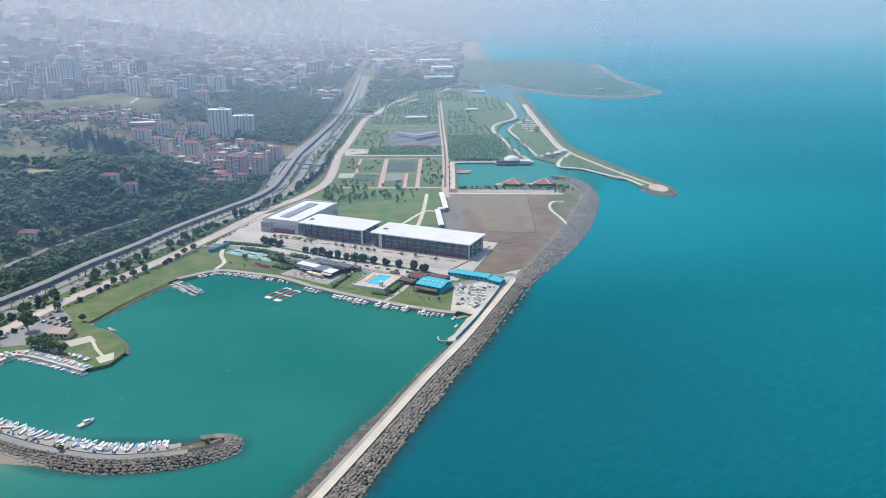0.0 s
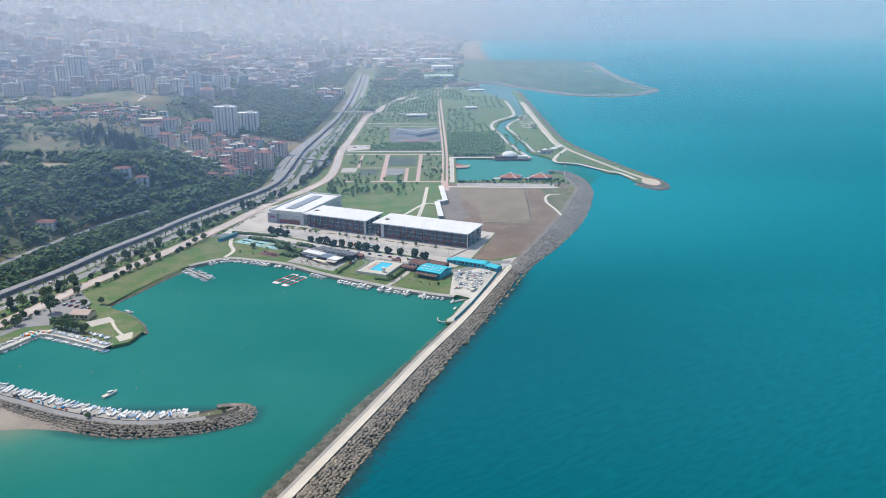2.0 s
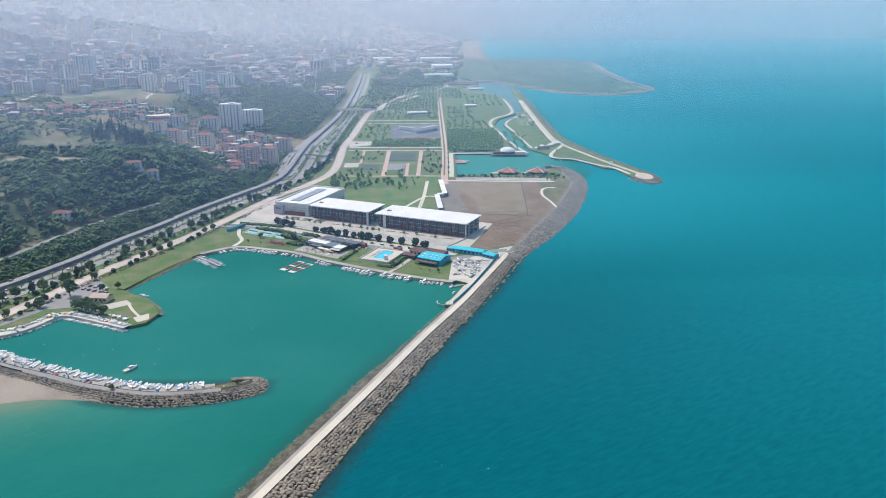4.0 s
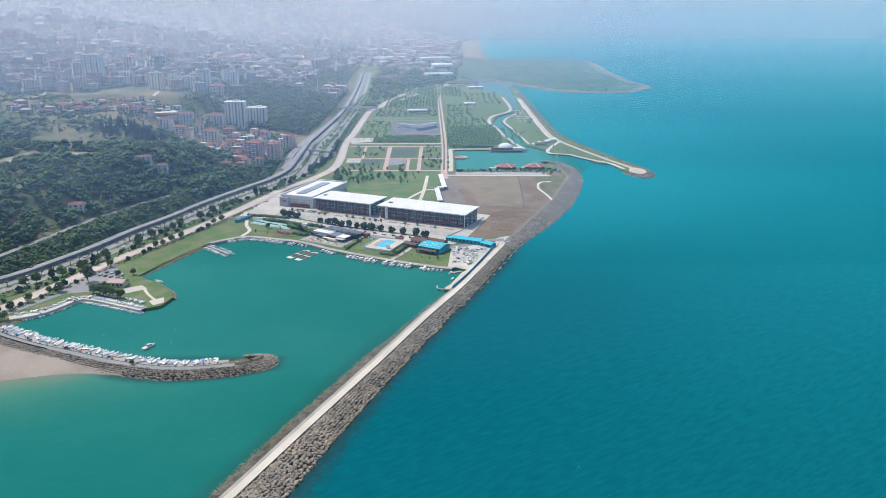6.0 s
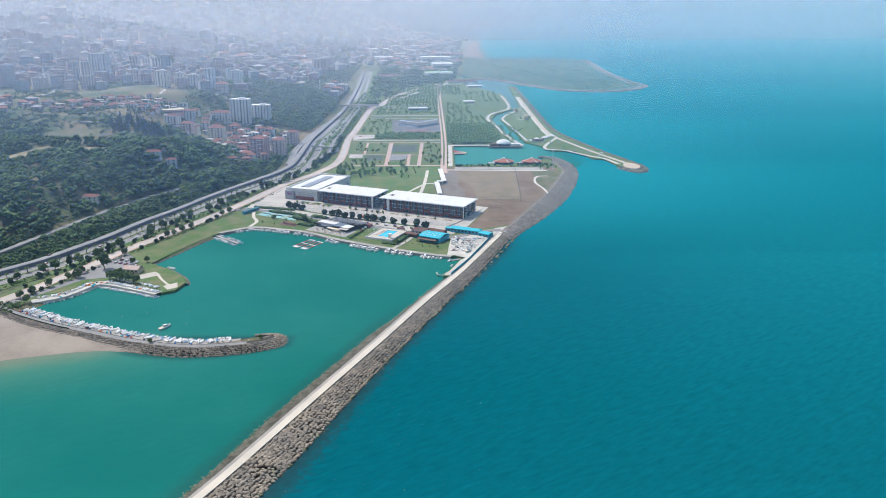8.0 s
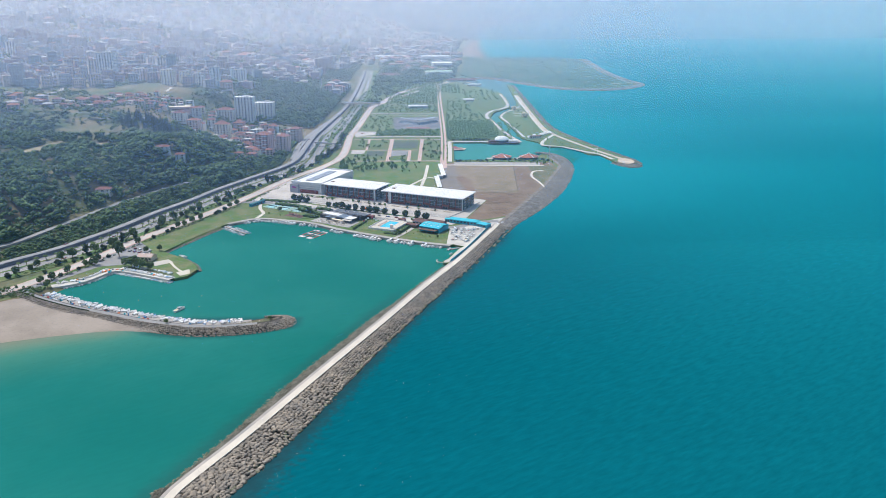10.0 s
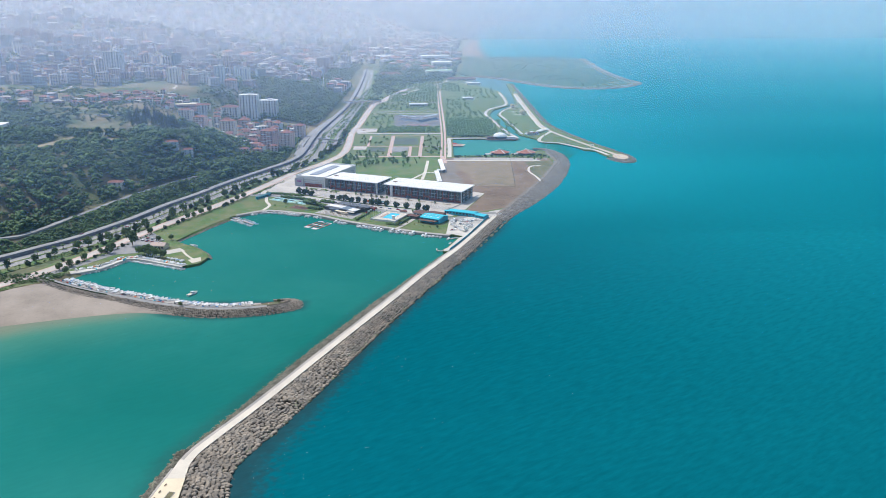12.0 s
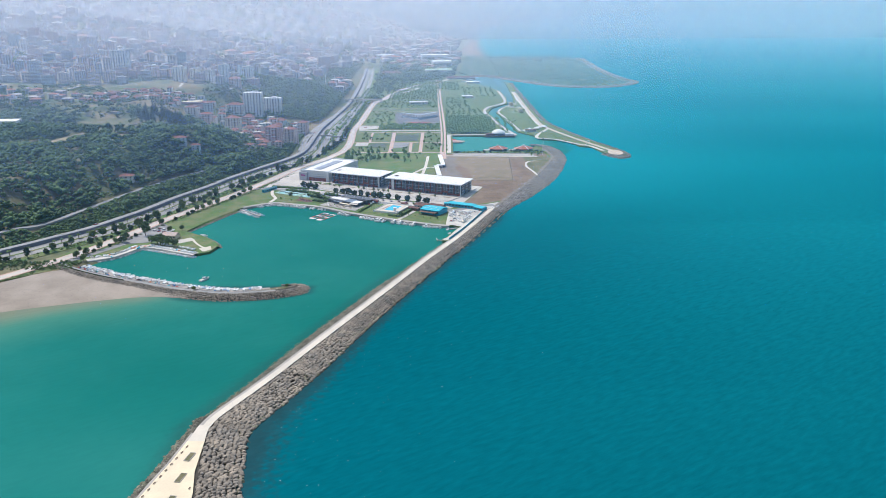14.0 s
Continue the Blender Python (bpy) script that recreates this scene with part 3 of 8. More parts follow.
def strip(name, left, right, z, mat, label, thick=1.0, category="road"):
    """Band of the highway between two distances to the right of its retaining wall."""
    b = Mesh()
    line = offset(HW, 0.0)
    a, c = offset(line, -left), offset(line, -right)
    mid = (a + c) / 2
    ribbon(b, mid, (right - left) / 2, (right - left) / 2, z, mat, thick)
    return tagged(b.object(name), label, category, kind="structure")


strip("road_upper", -9, -1.2, 6.6, "asphalt", "pale grey frontage road above the highway", 5.0)
strip("wall_retaining", -1.2, 0.0, 6.9, "barrier", "dark blue-grey retaining wall beside the highway", 6.0, "wall")
strip("road_west", 0.0, 11.0, 3.05, "asphalt", "grey asphalt highway carriageway")
strip("median", 11.0, 14.5, 3.25, "grass", "grassy highway median", 1.0, "median")
strip("road_east", 14.5, 25.0, 3.05, "asphalt", "grey asphalt highway carriageway")
strip("verge", 25.0, 38.0, 2.9, "lawn", "green planted verge beside the highway", 1.0, "verge")
for k, (d0, d1) in enumerate(((5.3, 5.55), (19.6, 19.85), (0.7, 0.9), (10.2, 10.4), (15.2, 15.4), (24.2, 24.4), (-6.7, -6.5))):
    strip("road_marking", d0, d1, 3.056 if d0 > 0 else 6.606, "path", "worn white lane line", 0.02, "road marking")
COLLECTOR = curve([(-207, 1040), (-197, 1110), (-189, 1200), (-192, 1313), (-195, 1449), (-195, 1600), (-195, 1730), (-204, 1900)], 12.0)
for nm, line, half, z, lab in (("road_collector", COLLECTOR, 5.2, 3.1, "grey asphalt collector road beside the highway"), ("road_frontage", curve([(-233, 1075), (-240, 1150), (-243, 1201), (-242.5, 1314), (-236, 1400), (-230, 1480)], 12.0), 5.0, 6.66, "pale grey frontage street below the flats")):
    b = Mesh()
    ribbon(b, line, half, half, z, "asphalt", 5.0 if z > 5 else 0.8)
    tagged(b.object(nm), lab, "road", kind="structure")
SERVICE = curve([(-500, 330), (-420, 430), (-372, 510), (-343, 584), (-325, 641), (-301, 702), (-272, 773), (-242, 862), (-226.5, 919), (-209, 970), (-184, 1022), (-163, 1100), (-163, 1200), (-169.5, 1313), (-166, 1448), (-163, 1713), (-150, 1790), (-112, 2018), (-30, 2250)], 10.0)
for nm, l, r, z, mat, lab in (("road_service", 4.2, 4.2, 2.95, "paving", "pale grey service road along the shore"), ("kerb_walk", 6.6, -4.2, 3.02, "pink", "pink paved footway with kerb"), ("kerb_walk", -4.2, 6.6, 3.02, "pink", "pink paved footway with kerb")):
    b = Mesh()
    ribbon(b, SERVICE, l, r, z, mat, 0.6)
    tagged(b.object(nm), lab, "road", kind="structure")

slab("pavement_forecourt", [(-240, 822), (-150, 778), (-20, 706), (12, 700), (28, 727), (57, 818), (42, 826), (20, 800), (-60, 846), (-150, 885), (-190, 960), (-222, 930)], 2.62, "paving", "pale paved forecourt of the exhibition halls")
way("road_harbour", [(-262, 806), (-238, 812), (-200, 798), (-124, 757), (-77, 731), (-34, 708), (10, 690), (45, 712), (66, 716)], 9.0, 2.74, "asphalt", "grey asphalt harbour road", "road")
way("verge_trees", [(-190, 818), (-139, 787), (-87, 759), (-42, 739), (-8, 719)], 4.0, 2.82, "grass", "narrow grass strip under clipped trees", "verge")
slab("ground_soil", [(1, 1060), (60, 1068), (171, 1062), (174, 1020), (152, 940), (134, 885), (112, 829), (91, 774), (78, 740), (50, 724), (29, 724), (58, 818), (42, 828), (8, 842), (-3, 885)], 2.6, "soil", "bare brown soil with young saplings", "field")
slab("ground_field", [(23, 1042), (109, 1034), (101, 856), (45, 862), (42, 930), (22, 985)], 2.68, "dryfield", "dry fenced grass pitch", "field")
slab("ground_worn", [(3, 1056), (15, 1032), (41, 1034), (20.8, 949), (32.6, 882), (9.7, 862), (-2, 885)], 2.66, "gravel", "pale worn gravel beside the pitch", "field")
slab("ground_knoll", [(132, 1030), (172, 1040), (172, 1000), (150, 910), (138, 900), (134, 950)], 2.7, "scrubland", "green knoll beside a curved path", "lawn")
way("path_curved", [(152, 997), (141, 998), (133, 985), (130, 955), (136, 923), (140, 889)], 3.2, 2.84, "path", "pale curved footpath")
slab("ground_lawn", [(-163, 1023), (-150, 1068), (0, 1068), (-6, 960), (-18, 880), (-60, 860), (-120, 895), (-137, 964)], 2.6, "lawn", "green lawn with young trees behind the halls", "lawn")
way("path_diagonal", [(-52, 880), (-23, 949), (-10, 949)], 4.0, 2.72, "path", "pale diagonal footpath")
way("path_straight", [(-29, 880), (-24, 949), (-21, 1040)], 4.5, 2.76, "path", "pale straight footpath")
way("path_avenue", [(4, 1020), (3, 1075), (4, 1300), (-3, 1700), (-12, 2290)], 10.0, 2.74, "pink", "long straight pink-paved park avenue", "path")
way("avenue_bed", [(3, 1080), (3.5, 1300), (-3.5, 1700), (-10, 2100)], 2.6, 2.82, "grass", "planted strip along the avenue", "lawn")
for y0, mat, w in ((1078, "pink", 5.5), (1173, "pink", 4.0), (1282, "pink", 5.0), (1310, "paving", 8.0), (1585, "paving", 4.0), (1625, "paving", 5.0), (1772, "paving", 6.0)):
    way("path_cross", [(-158, y0), (-80, y0 - 1), (-1, y0 - 2)], w, 2.7, mat, "straight cross path in the park")
for x0, x1, ya, yb, w in ((-89, -85, 1280, 1078, 7.0), (-35, -35, 1280, 1078, 6.0), (-53, -52, 1172, 1078, 5.0), (-130, -127, 1280, 1173, 4.0)):
    way("path_plot", [(x0, ya), ((x0 + x1) / 2, (ya + yb) / 2), (x1, yb)], w, 2.78, "pink", "pink paved path between park plots")
for ring, mat in (([(-84, 1257), (-42, 1256), (-42, 1192), (-86, 1192)], "darkcourt"), ([(-84, 1166), (-56, 1166), (-57, 1120), (-86, 1120)], "asphalt"), ([(-123, 1161), (-95, 1160), (-95, 1123), (-124, 1123)], "darkcourt"), ([(-150, 1170), (-128, 1170), (-128, 1140), (-150, 1140)], "paving")):
    slab("pavement_plot", ring, 2.74, mat, "rectangular hard court in the park")
slab("pavement_stage", [(-104, 1556), (-2, 1566), (0, 1400), (-92, 1385)], 2.72, "dark_asphalt", "grey open-air event square")
slab("pavement_car_park", [(-165, 1372), (-95, 1368), (-120, 1335), (-160, 1312)], 2.72, "paving", "pale paved car park")
way("road_park", [(-150, 1770), (-118, 1900), (-60, 2080), (10, 2280), (40, 2420)], 9.0, 2.76, "paving", "pale park road", "road")
way("path_slant", [(-100, 1960), (-60, 1850), (-5, 1770)], 5.0, 2.8, "pink", "pink slanting park path")
way("quay_basin", [(13, 1070), (14, 1160), (14, 1256)], 7.0, 2.74, "cream", "cream paved basin quay", "quay")
way("quay_basin", [(14, 1252), (70, 1254), (134, 1246)], 8.0, 2.78, "cream", "cream paved basin quay", "quay")
way("path_basin", [(8, 1043), (70, 1040), (130, 1037), (156, 1037)], 6.0, 2.86, "cream", "paved promenade beside the basin")
way("pavement_basin", [(20, 1056), (70, 1055), (130, 1051), (152, 1050)], 19.0, 2.78, "parking", "grey paved strip between promenade and basin")
way("path_promenade", [(196, 1960), (197, 1607), (200, 1400), (210, 1330), (222, 1283), (259, 1165), (288, 1085)], 7.0, 2.66, "tan", "tan paved seaside promenade path")
way("path_promenade", [(192, 1960), (193, 1607), (196, 1400), (203, 1345)], 8.0, 2.62, "cream", "cream strip beside the seaside promenade")
way("path_lower", [(210, 1330), (180, 1250), (178, 1212), (207, 1200), (240, 1150), (258, 1130), (272, 1086)], 6.0, 2.7, "cream", "cream path along the promontory")
way("path_channel", [(140, 1250), (122, 1340), (106, 1480), (97, 1570), (110, 1650), (152, 1730), (158, 1850), (154, 1990)], 7.0, 2.72, "paving", "pale path along the channel bank")
way("path_channel", [(152, 1300), (136, 1480), (128, 1565), (144, 1640), (182, 1735), (190, 1850)], 5.0, 2.6, "paving", "pale path along the channel bank")
way("path_peninsula", [(175, 3300), (100, 2900), (110, 2600), (135, 2450)], 4.0, 2.2, "gravel", "pale track across the peninsula")
way("path_peninsula", [(560, 3205), (543, 2717), (548, 2390), (562, 2240)], 7.0, 2.25, "gravel", "stone track on the seaward side of the peninsula")
patch_rng = np.random.default_rng(61)
for px0, py0 in ((190, 2700), (240, 2520), (300, 2480), (330, 2900), (400, 2650), (430, 2300), (470, 2480), (510, 2250), (380, 3150), (460, 3050), (270, 3200), (220, 2960), (350, 2350), (500, 2800)):
    a, c = patch_rng.uniform(14, 34), patch_rng.uniform(8, 22)
    slab("ground_patch", [(px0 + a * math.cos(q) * patch_rng.uniform(0.5, 1.0), py0 + c * math.sin(q) * patch_rng.uniform(0.5, 1.0)) for q in np.linspace(0, 2 * math.pi, 10)[:-1]], 2.1, "sand", "bare sandy patch in the marsh grass", "field", 0.3)
slab("ground_far_beach", [(112, 3340), (184, 3340), (182, 3760), (190, 4126), (206, 4465), (226, 4750), (178, 4770), (145, 4485), (108, 4054), (92, 3700)], 1.2, "soil", "pale distant sand beach", "beach", 3.0)
way("quay_lagoon", [(30, 2262), (74, 2296), (104, 2335)], 7.0, 1.8, "cream", "pale stone pier in the lagoon", "pier", 2.5)
slab("pavement_tip", [(288 + 12 * math.cos(a), 1066 + 22 * math.sin(a)) for a in np.linspace(0, 2 * math.pi, 25)[:-1]], 3.7, "tan", "round tan paved viewpoint", "plaza", 1.0)
slab("pavement_yard", [(5.5, 623), (10, 690), (30, 706), (52, 686), (40, 648), (25, 605), (9, 565), (3, 564), (3, 568.5), (7.7, 575.6), (19, 609.6), (24, 617), (13, 625)], 2.66, "concrete", "pale concrete boatyard apron", "yard")
way("quay_north", [(-244, 708), (-236, 716), (-212, 732), (-180, 723), (-149, 711), (-113, 684), (-71, 659), (-40, 642), (-7, 627), (10, 622)], 5.5, 2.7, "quay", "grey concrete quay of the marina", "quay", 4.0)
way("quay_west", [(-350, 499), (-329, 514), (-316, 541), (-304, 546), (-273, 532), (-248, 519)], 9.0, 2.7, "concrete", "pale concrete quay crowded with small boats", "quay", 4.0)
slab("pavement_spit", [(-285, 566), (-270, 577), (-262, 568), (-276, 556)], 2.68, "paving", "pale paved terrace")
slab("pavement_spit", [(-250, 537), (-240, 546), (-236, 534), (-243, 527)], 2.68, "cream", "cream paved square at the spit end")
slab("quay_spit", [(-279, 590), (-267, 591), (-258, 582), (-260, 575), (-270, 579)], 1.6, "quay", "small pale concrete landing on the spit", "quay", 2.5)
way("path_spit", [(-266, 570), (-256, 553), (-246, 540)], 2.4, 2.72, "path", "pale winding footpath")
slab("road_car_park", [(-352, 575), (-330, 555), (-310, 560), (-296, 590), (-300, 612), (-318, 636)], 2.66, "asphalt", "grey asphalt car park")
way("road_west_quay", [(-400, 470), (-372, 492), (-345, 535), (-325, 575)], 9.0, 2.7, "asphalt", "grey asphalt access road", "road")
way("path_club", [(-226, 800), (-222, 778), (-213, 755), (-217, 734)], 4.0, 2.7, "path", "pale curved footpath")
way("path_ramp", [(-50, 648), (-38, 672), (-26, 705)], 4.0, 2.74, "paving", "pale path between club gardens")
slab("pavement_gate", [(52.6, 686), (40.6, 648), (25.6, 605), (9.6, 565), (14.5, 562), (33, 612), (53, 668), (66, 704), (80, 736), (58, 722)], 2.67, "concrete", "pale concrete apron by the boatyard fence", "yard")
slab("pavement_terrace", [(-152, 720), (-140, 738), (-94, 714), (-104, 690)], 2.7, "parking", "grey paved restaurant terrace")
slab("lawn_flags", [(-96, 688), (-84, 727), (-66, 722), (-78, 676)], 2.68, "lawn", "bright green lawn with flagpoles", "lawn")
slab("lawn_club", [(-222, 752), (-212, 780), (-166, 755), (-152, 730), (-200, 735)], 2.66, "grass", "mown club lawn", "lawn")
slab("road_slope_cut", [(-200, 1760), (-150, 1765), (-150, 1780), (-200, 1775)], 2.8, "asphalt", "asphalt link road", "road")


def hill_road(name, points, width, label, mat="asphalt"):
    line = curve(points, 8.0)
    b = Mesh()
    ribbon(b, line, width / 2, width / 2, height(line[:, 0], line[:, 1]) + 0.9, mat, 1.8)
    tagged(b.object(name), label, "road", kind="structure")


SLOPE_ROAD = [(-560, 400), (-510, 470), (-462, 562), (-442, 584), (-426, 616), (-413, 658), (-386, 760), (-375, 787), (-365, 818), (-344, 860), (-338, 872)]
hill_road("road_slope", SLOPE_ROAD, 6.6, "grey lane cut into the wooded slope")
hill_road("road_hill", [(-560, 1105), (-506, 1116), (-469, 1148), (-429, 1173), (-387, 1199), (-345, 1225)], 6.0, "pale lane between hillside houses", "paving")
for pts, w, lab in (([(-764, 1405), (-756, 1440), (-770, 1503), (-790, 1567), (-836, 1642), (-860, 1665)], 9.0, "pale road at the edge of town"),
                    ([(-790, 1567), (-766, 1580), (-752, 1612)], 7.0, "pale road at the edge of town"),
                    ([(-430, 1098), (-412, 1136), (-400, 1172), (-372, 1196)], 5.0, "pale dirt track below the flats"),
                    ([(-462, 1474), (-454, 1508), (-452, 1532), (-426, 1560), (-420, 1630)], 6.0, "pale lane round a terrace"),
                    ([(-518, 1367), (-535, 1446), (-546, 1470)], 4.0, "pale dirt track up the meadow"),
                    ([(-1012, 3644), (-957, 3589), (-883, 3554)], 14.0, "pale road on the far hill")):
    hill_road("road_town", pts, w, lab, "cream")


# ---- breakwater and stone revetments ----
SPINE = curve([(-109, -60), (-116.5, 0), (-123.5, 55), (-130, 95), (-134.5, 120), (-140.5, 158), (-139.5, 176), (-132.5, 195), (-121.2, 221), (-109.5, 250), (-82.5, 320), (-45, 415), (-13.5, 497), (15, 565), (36, 622), (57, 680), (64, 700)], 4.0)
ICO = [(0, 0.526, 0.851), (0, -0.526, 0.851), (0, 0.526, -0.851), (0, -0.526, -0.851), (0.526, 0.851, 0), (-0.526, 0.851, 0), (0.526, -0.851, 0), (-0.526, -0.851, 0), (0.851, 0, 0.526), (-0.851, 0, 0.526), (0.851, 0, -0.526), (-0.851, 0, -0.526)]
ICO_F = [(0, 1, 8), (0, 8, 4), (0, 4, 5), (0, 5, 9), (0, 9, 1), (1, 6, 8), (8, 6, 10), (8, 10, 4), (4, 10, 2), (4, 2, 5), (5, 2, 11), (5, 11, 9), (9, 11, 7), (9, 7, 1), (1, 7, 6), (3, 6, 7), (3, 7, 11), (3, 11, 2), (3, 2, 10), (3, 10, 6)]
ICO_V = np.array(ICO)
rock_rng = np.random.default_rng(7)


def rock_shape():
    r = rock_rng
    v = np.sign(ICO_V) * np.abs(ICO_V) ** 0.62
    v = v * r.uniform(0.86, 1.10, (12, 1)) * np.array([r.uniform(0.95, 1.25), r.uniform(0.8, 1.0), r.uniform(0.52, 0.66)])
    a = r.uniform(0, 6.28)
    t = r.normal(0, 0.20, 2)
    c, s = math.cos(a), math.sin(a)
    v = v @ np.array([[c, -s, 0], [s, c, 0], [0, 0, 1]])
    v[:, 2] += v[:, 0] * t[0] + v[:, 1] * t[1]
    return v


ROCKS = [rock_shape() for _ in range(40)]
ROCK_MESH = []
for v in ROCKS[:12]:
    me = bpy.data.meshes.new("stone")
    me.from_pydata(v.tolist(), [], ICO_F)
    me.materials.append(M["stone"])
    ROCK_MESH.append(me)


def rock_field(name, line, d0, d1, z_at, size, label, parent=None, single=None, right=True, mat="stone", keep=1.0, fit=None):
    """Fitted armour stones between two distances beside a line; z_at gives the surface height across the bank, fit its outer distance by y."""
    vs, fs, k = [], [], 0
    length = np.linalg.norm(np.diff(line, axis=0), axis=1).sum()
    n = int(length / size * 1.06)
    t = np.gradient(line, axis=0)
    t /= np.linalg.norm(t, axis=1)[:, None]
    nrm = np.stack([t[:, 1], -t[:, 0]], 1) * (1 if right else -1)
    count = 0
    for i in range(n):
        far = d1 if fit is None else float(fit(line[int(i / n * (len(line) - 1))][1])) + d1
        m = max(1, int((far - d0) / size * 1.06))
        for j in range(m):
            if rock_rng.random() > keep:
                continue
            q = (i + 0.5 + (j % 2) * 0.5 + rock_rng.uniform(-0.24, 0.24)) / n * (len(line) - 1)
            q = min(max(q, 0), len(line) - 1.001)
            w, i0 = q % 1, int(q)
            part = (j + 0.5 + rock_rng.uniform(-0.26, 0.26)) / m
            d = d0 + (far - d0) * part
            p = (line[i0] * (1 - w) + line[i0 + 1] * w) + nrm[i0] * d
            sz = size * rock_rng.choice([0.50, 0.58, 0.64, 0.68, 0.72])
            z = z_at(part) + rock_rng.uniform(-0.12, 0.12) * size * 0.5
            if single and count < 300 and single(p):
                ob = new("stone", ROCK_MESH[int(rock_rng.integers(12))])
                ob.parent = parent
                ob.matrix_basis = Matrix.LocRotScale((p[0], p[1], z), Euler((0, 0, rock_rng.uniform(0, 6.28))), (sz, sz, sz))
                count += 1
                continue
            v = ROCKS[int(rock_rng.integers(40))] * sz
            vs.append(v + np.array([p[0], p[1], z]))
            fs.extend((a + k, b + k, c + k) for a, b, c in ICO_F)
            k += 12
    ob = Mesh().add(np.concatenate(vs).tolist(), fs, mat).object(name, parent)
    return tagged(ob, label, "" if parent else "stones", kind="stuff")


def bank(name, line, profile, mat, label, cat="breakwater", fit=None, fit_left=None):
    """Solid bank: profile is a row of (distance to the right, height); fit and fit_left give the foot's distance on each side by y."""
    right, left = max(d for d, z in profile), min(d for d, z in profile)
    rows = []
    for d, z in profile:
        k = np.ones(len(line))
        if fit is not None and d > 4:
            k = (fit(line[:, 1]) + 3) / right
        elif fit_left is not None and d < -5:
            k = (fit_left(line[:, 1]) + 2) / -left
        moved = offset(line, -1.0) - line
        rows.append(line + moved * (d * k)[:, None])
    n = len(line)
    vs = [(*p, z) for r, (d, z) in zip(rows, profile) for p in r]
    fs = [(j * n + i, (j + 1) * n + i, (j + 1) * n + i + 1, j * n + i + 1) for j in range(len(profile) - 1) for i in range(n - 1)]
    ob = Mesh().add(vs, fs, mat).object(name)
    return tagged(ob, label, cat, kind="structure")


def seaward(y):
    return np.interp(y, [120, 190, 270, 310, 360, 440, 560, 690], [27.0, 26.5, 24.5, 22.0, 19.0, 17.0, 15.0, 13.0])


def lee_side(y):
    return np.interp(y, [180, 220, 300, 420, 460, 560], [9.5, 12.5, 15.5, 15.0, 11.0, 9.0])


bw = bank("breakwater", SPINE, [(-19, -4), (-16.5, -0.7), (-5.2, 2.0), (-2.2, 2.9), (2.8, 2.9), (4, 3.0), (10, 2.0), (20, -1.2), (24, -4)], "core", "long rubble breakwater with dark stone armour", fit=seaward, fit_left=lee_side)
SOUTH, MAIN = SPINE[SPINE[:, 1] < 182], SPINE[SPINE[:, 1] > 178]
rock_field("armour_stones", SOUTH, 3.6, 0.0, lambda q: 3.4 - 0.5 * q - 3.0 * q * q, 2.7, "dark grey-brown basalt armour stones", bw, lambda p: 95 < p[1] < 165, fit=seaward)
rock_field("armour_stones", MAIN[MAIN[:, 1] < 322], 3.8, 0.0, lambda q: 3.3 - 0.7 * q - 2.7 * q * q, 2.35, "dark grey-brown basalt armour stones", bw, fit=seaward)
rock_field("armour_stones", MAIN[MAIN[:, 1] > 318], 3.8, 0.0, lambda q: 3.3 - 0.7 * q - 2.7 * q * q, 1.95, "dark grey-brown basalt armour stones near the root", bw, fit=seaward)
rock_field("inner_stones", MAIN, 5.6, -0.6, lambda q: 2.3 - 2.4 * q, 1.0, "small dark stones at the harbour side", right=False, mat="rubble", fit=lee_side)
rock_field("wet_stones", MAIN, 9.0, 1.8, lambda q: 0.7 - 1.2 * q, 1.2, "wet mossy stones at the waterline", right=False, mat="mossstone", keep=0.45, fit=lee_side)
rock_field("wet_stones", SPINE, 11.5, 3.0, lambda q: 0.9 - 1.9 * q, 2.2, "wet dark stones at the seaward waterline", mat="wetstone", keep=0.18, fit=seaward)
rock_field("sea_stones", SPINE, 16.0, 0.6, lambda q: 1.0 - 1.15 * q, 2.3, "pale greenish stones above the waterline", mat="mossstone", keep=0.30, fit=lambda y: np.maximum(seaward(y), 17.5))
INNER = curve([(-160, -60), (-158, 0), (-156, 60), (-155, 97), (-149.6, 130), (-145.6, 163), (-143.8, 170), (-143.8, 184)], 4.0)
b = Mesh()
ribbon(b, INNER[INNER[:, 1] < 166], 2.2, 0.2, 2.9, "quay", 4.0)
tagged(b.object("ledge_plaza"), "grey concrete ledge below the plaza", "path", kind="structure")
bank("breakwater_foot", INNER, [(-11, -3), (-9, -0.5), (-2, 2.4), (4, 2.8)], "core", "rubble foot of the breakwater")
rock_field("inner_stones", INNER, 2.2, 8.2, lambda q: 2.4 - 2.5 * q, 1.35, "small mossy stones at the harbour side", right=False, mat="rubble")
rock_field("wet_stones", INNER, 5.0, 9.6, lambda q: 1.2 - 1.6 * q, 1.7, "wet mossy stones at the waterline", right=False, mat="mossstone", keep=0.4)
rock_field("armour_stones", curve([(-168, -58), (-152, -69), (-120, -72), (-88, -58)], 4.0), -9, 6, lambda q: 3.2 - 3.6 * q, 2.6, "dark grey-brown basalt armour stones at the end", bw)
north = SPINE[SPINE[:, 1] > 147]
b = Mesh()
ribbon(b, north, 2.4, 2.6, 3.75, "path", 0.9)
tagged(b.object("path_breakwater"), "pale concrete walkway on the breakwater", "path", kind="structure")
b = Mesh()
ribbon(b, north, 5.6, -2.4, 2.85, "quay", 1.2)
tagged(b.object("ledge_breakwater"), "grey concrete ledge below the walkway", "path", kind="structure")
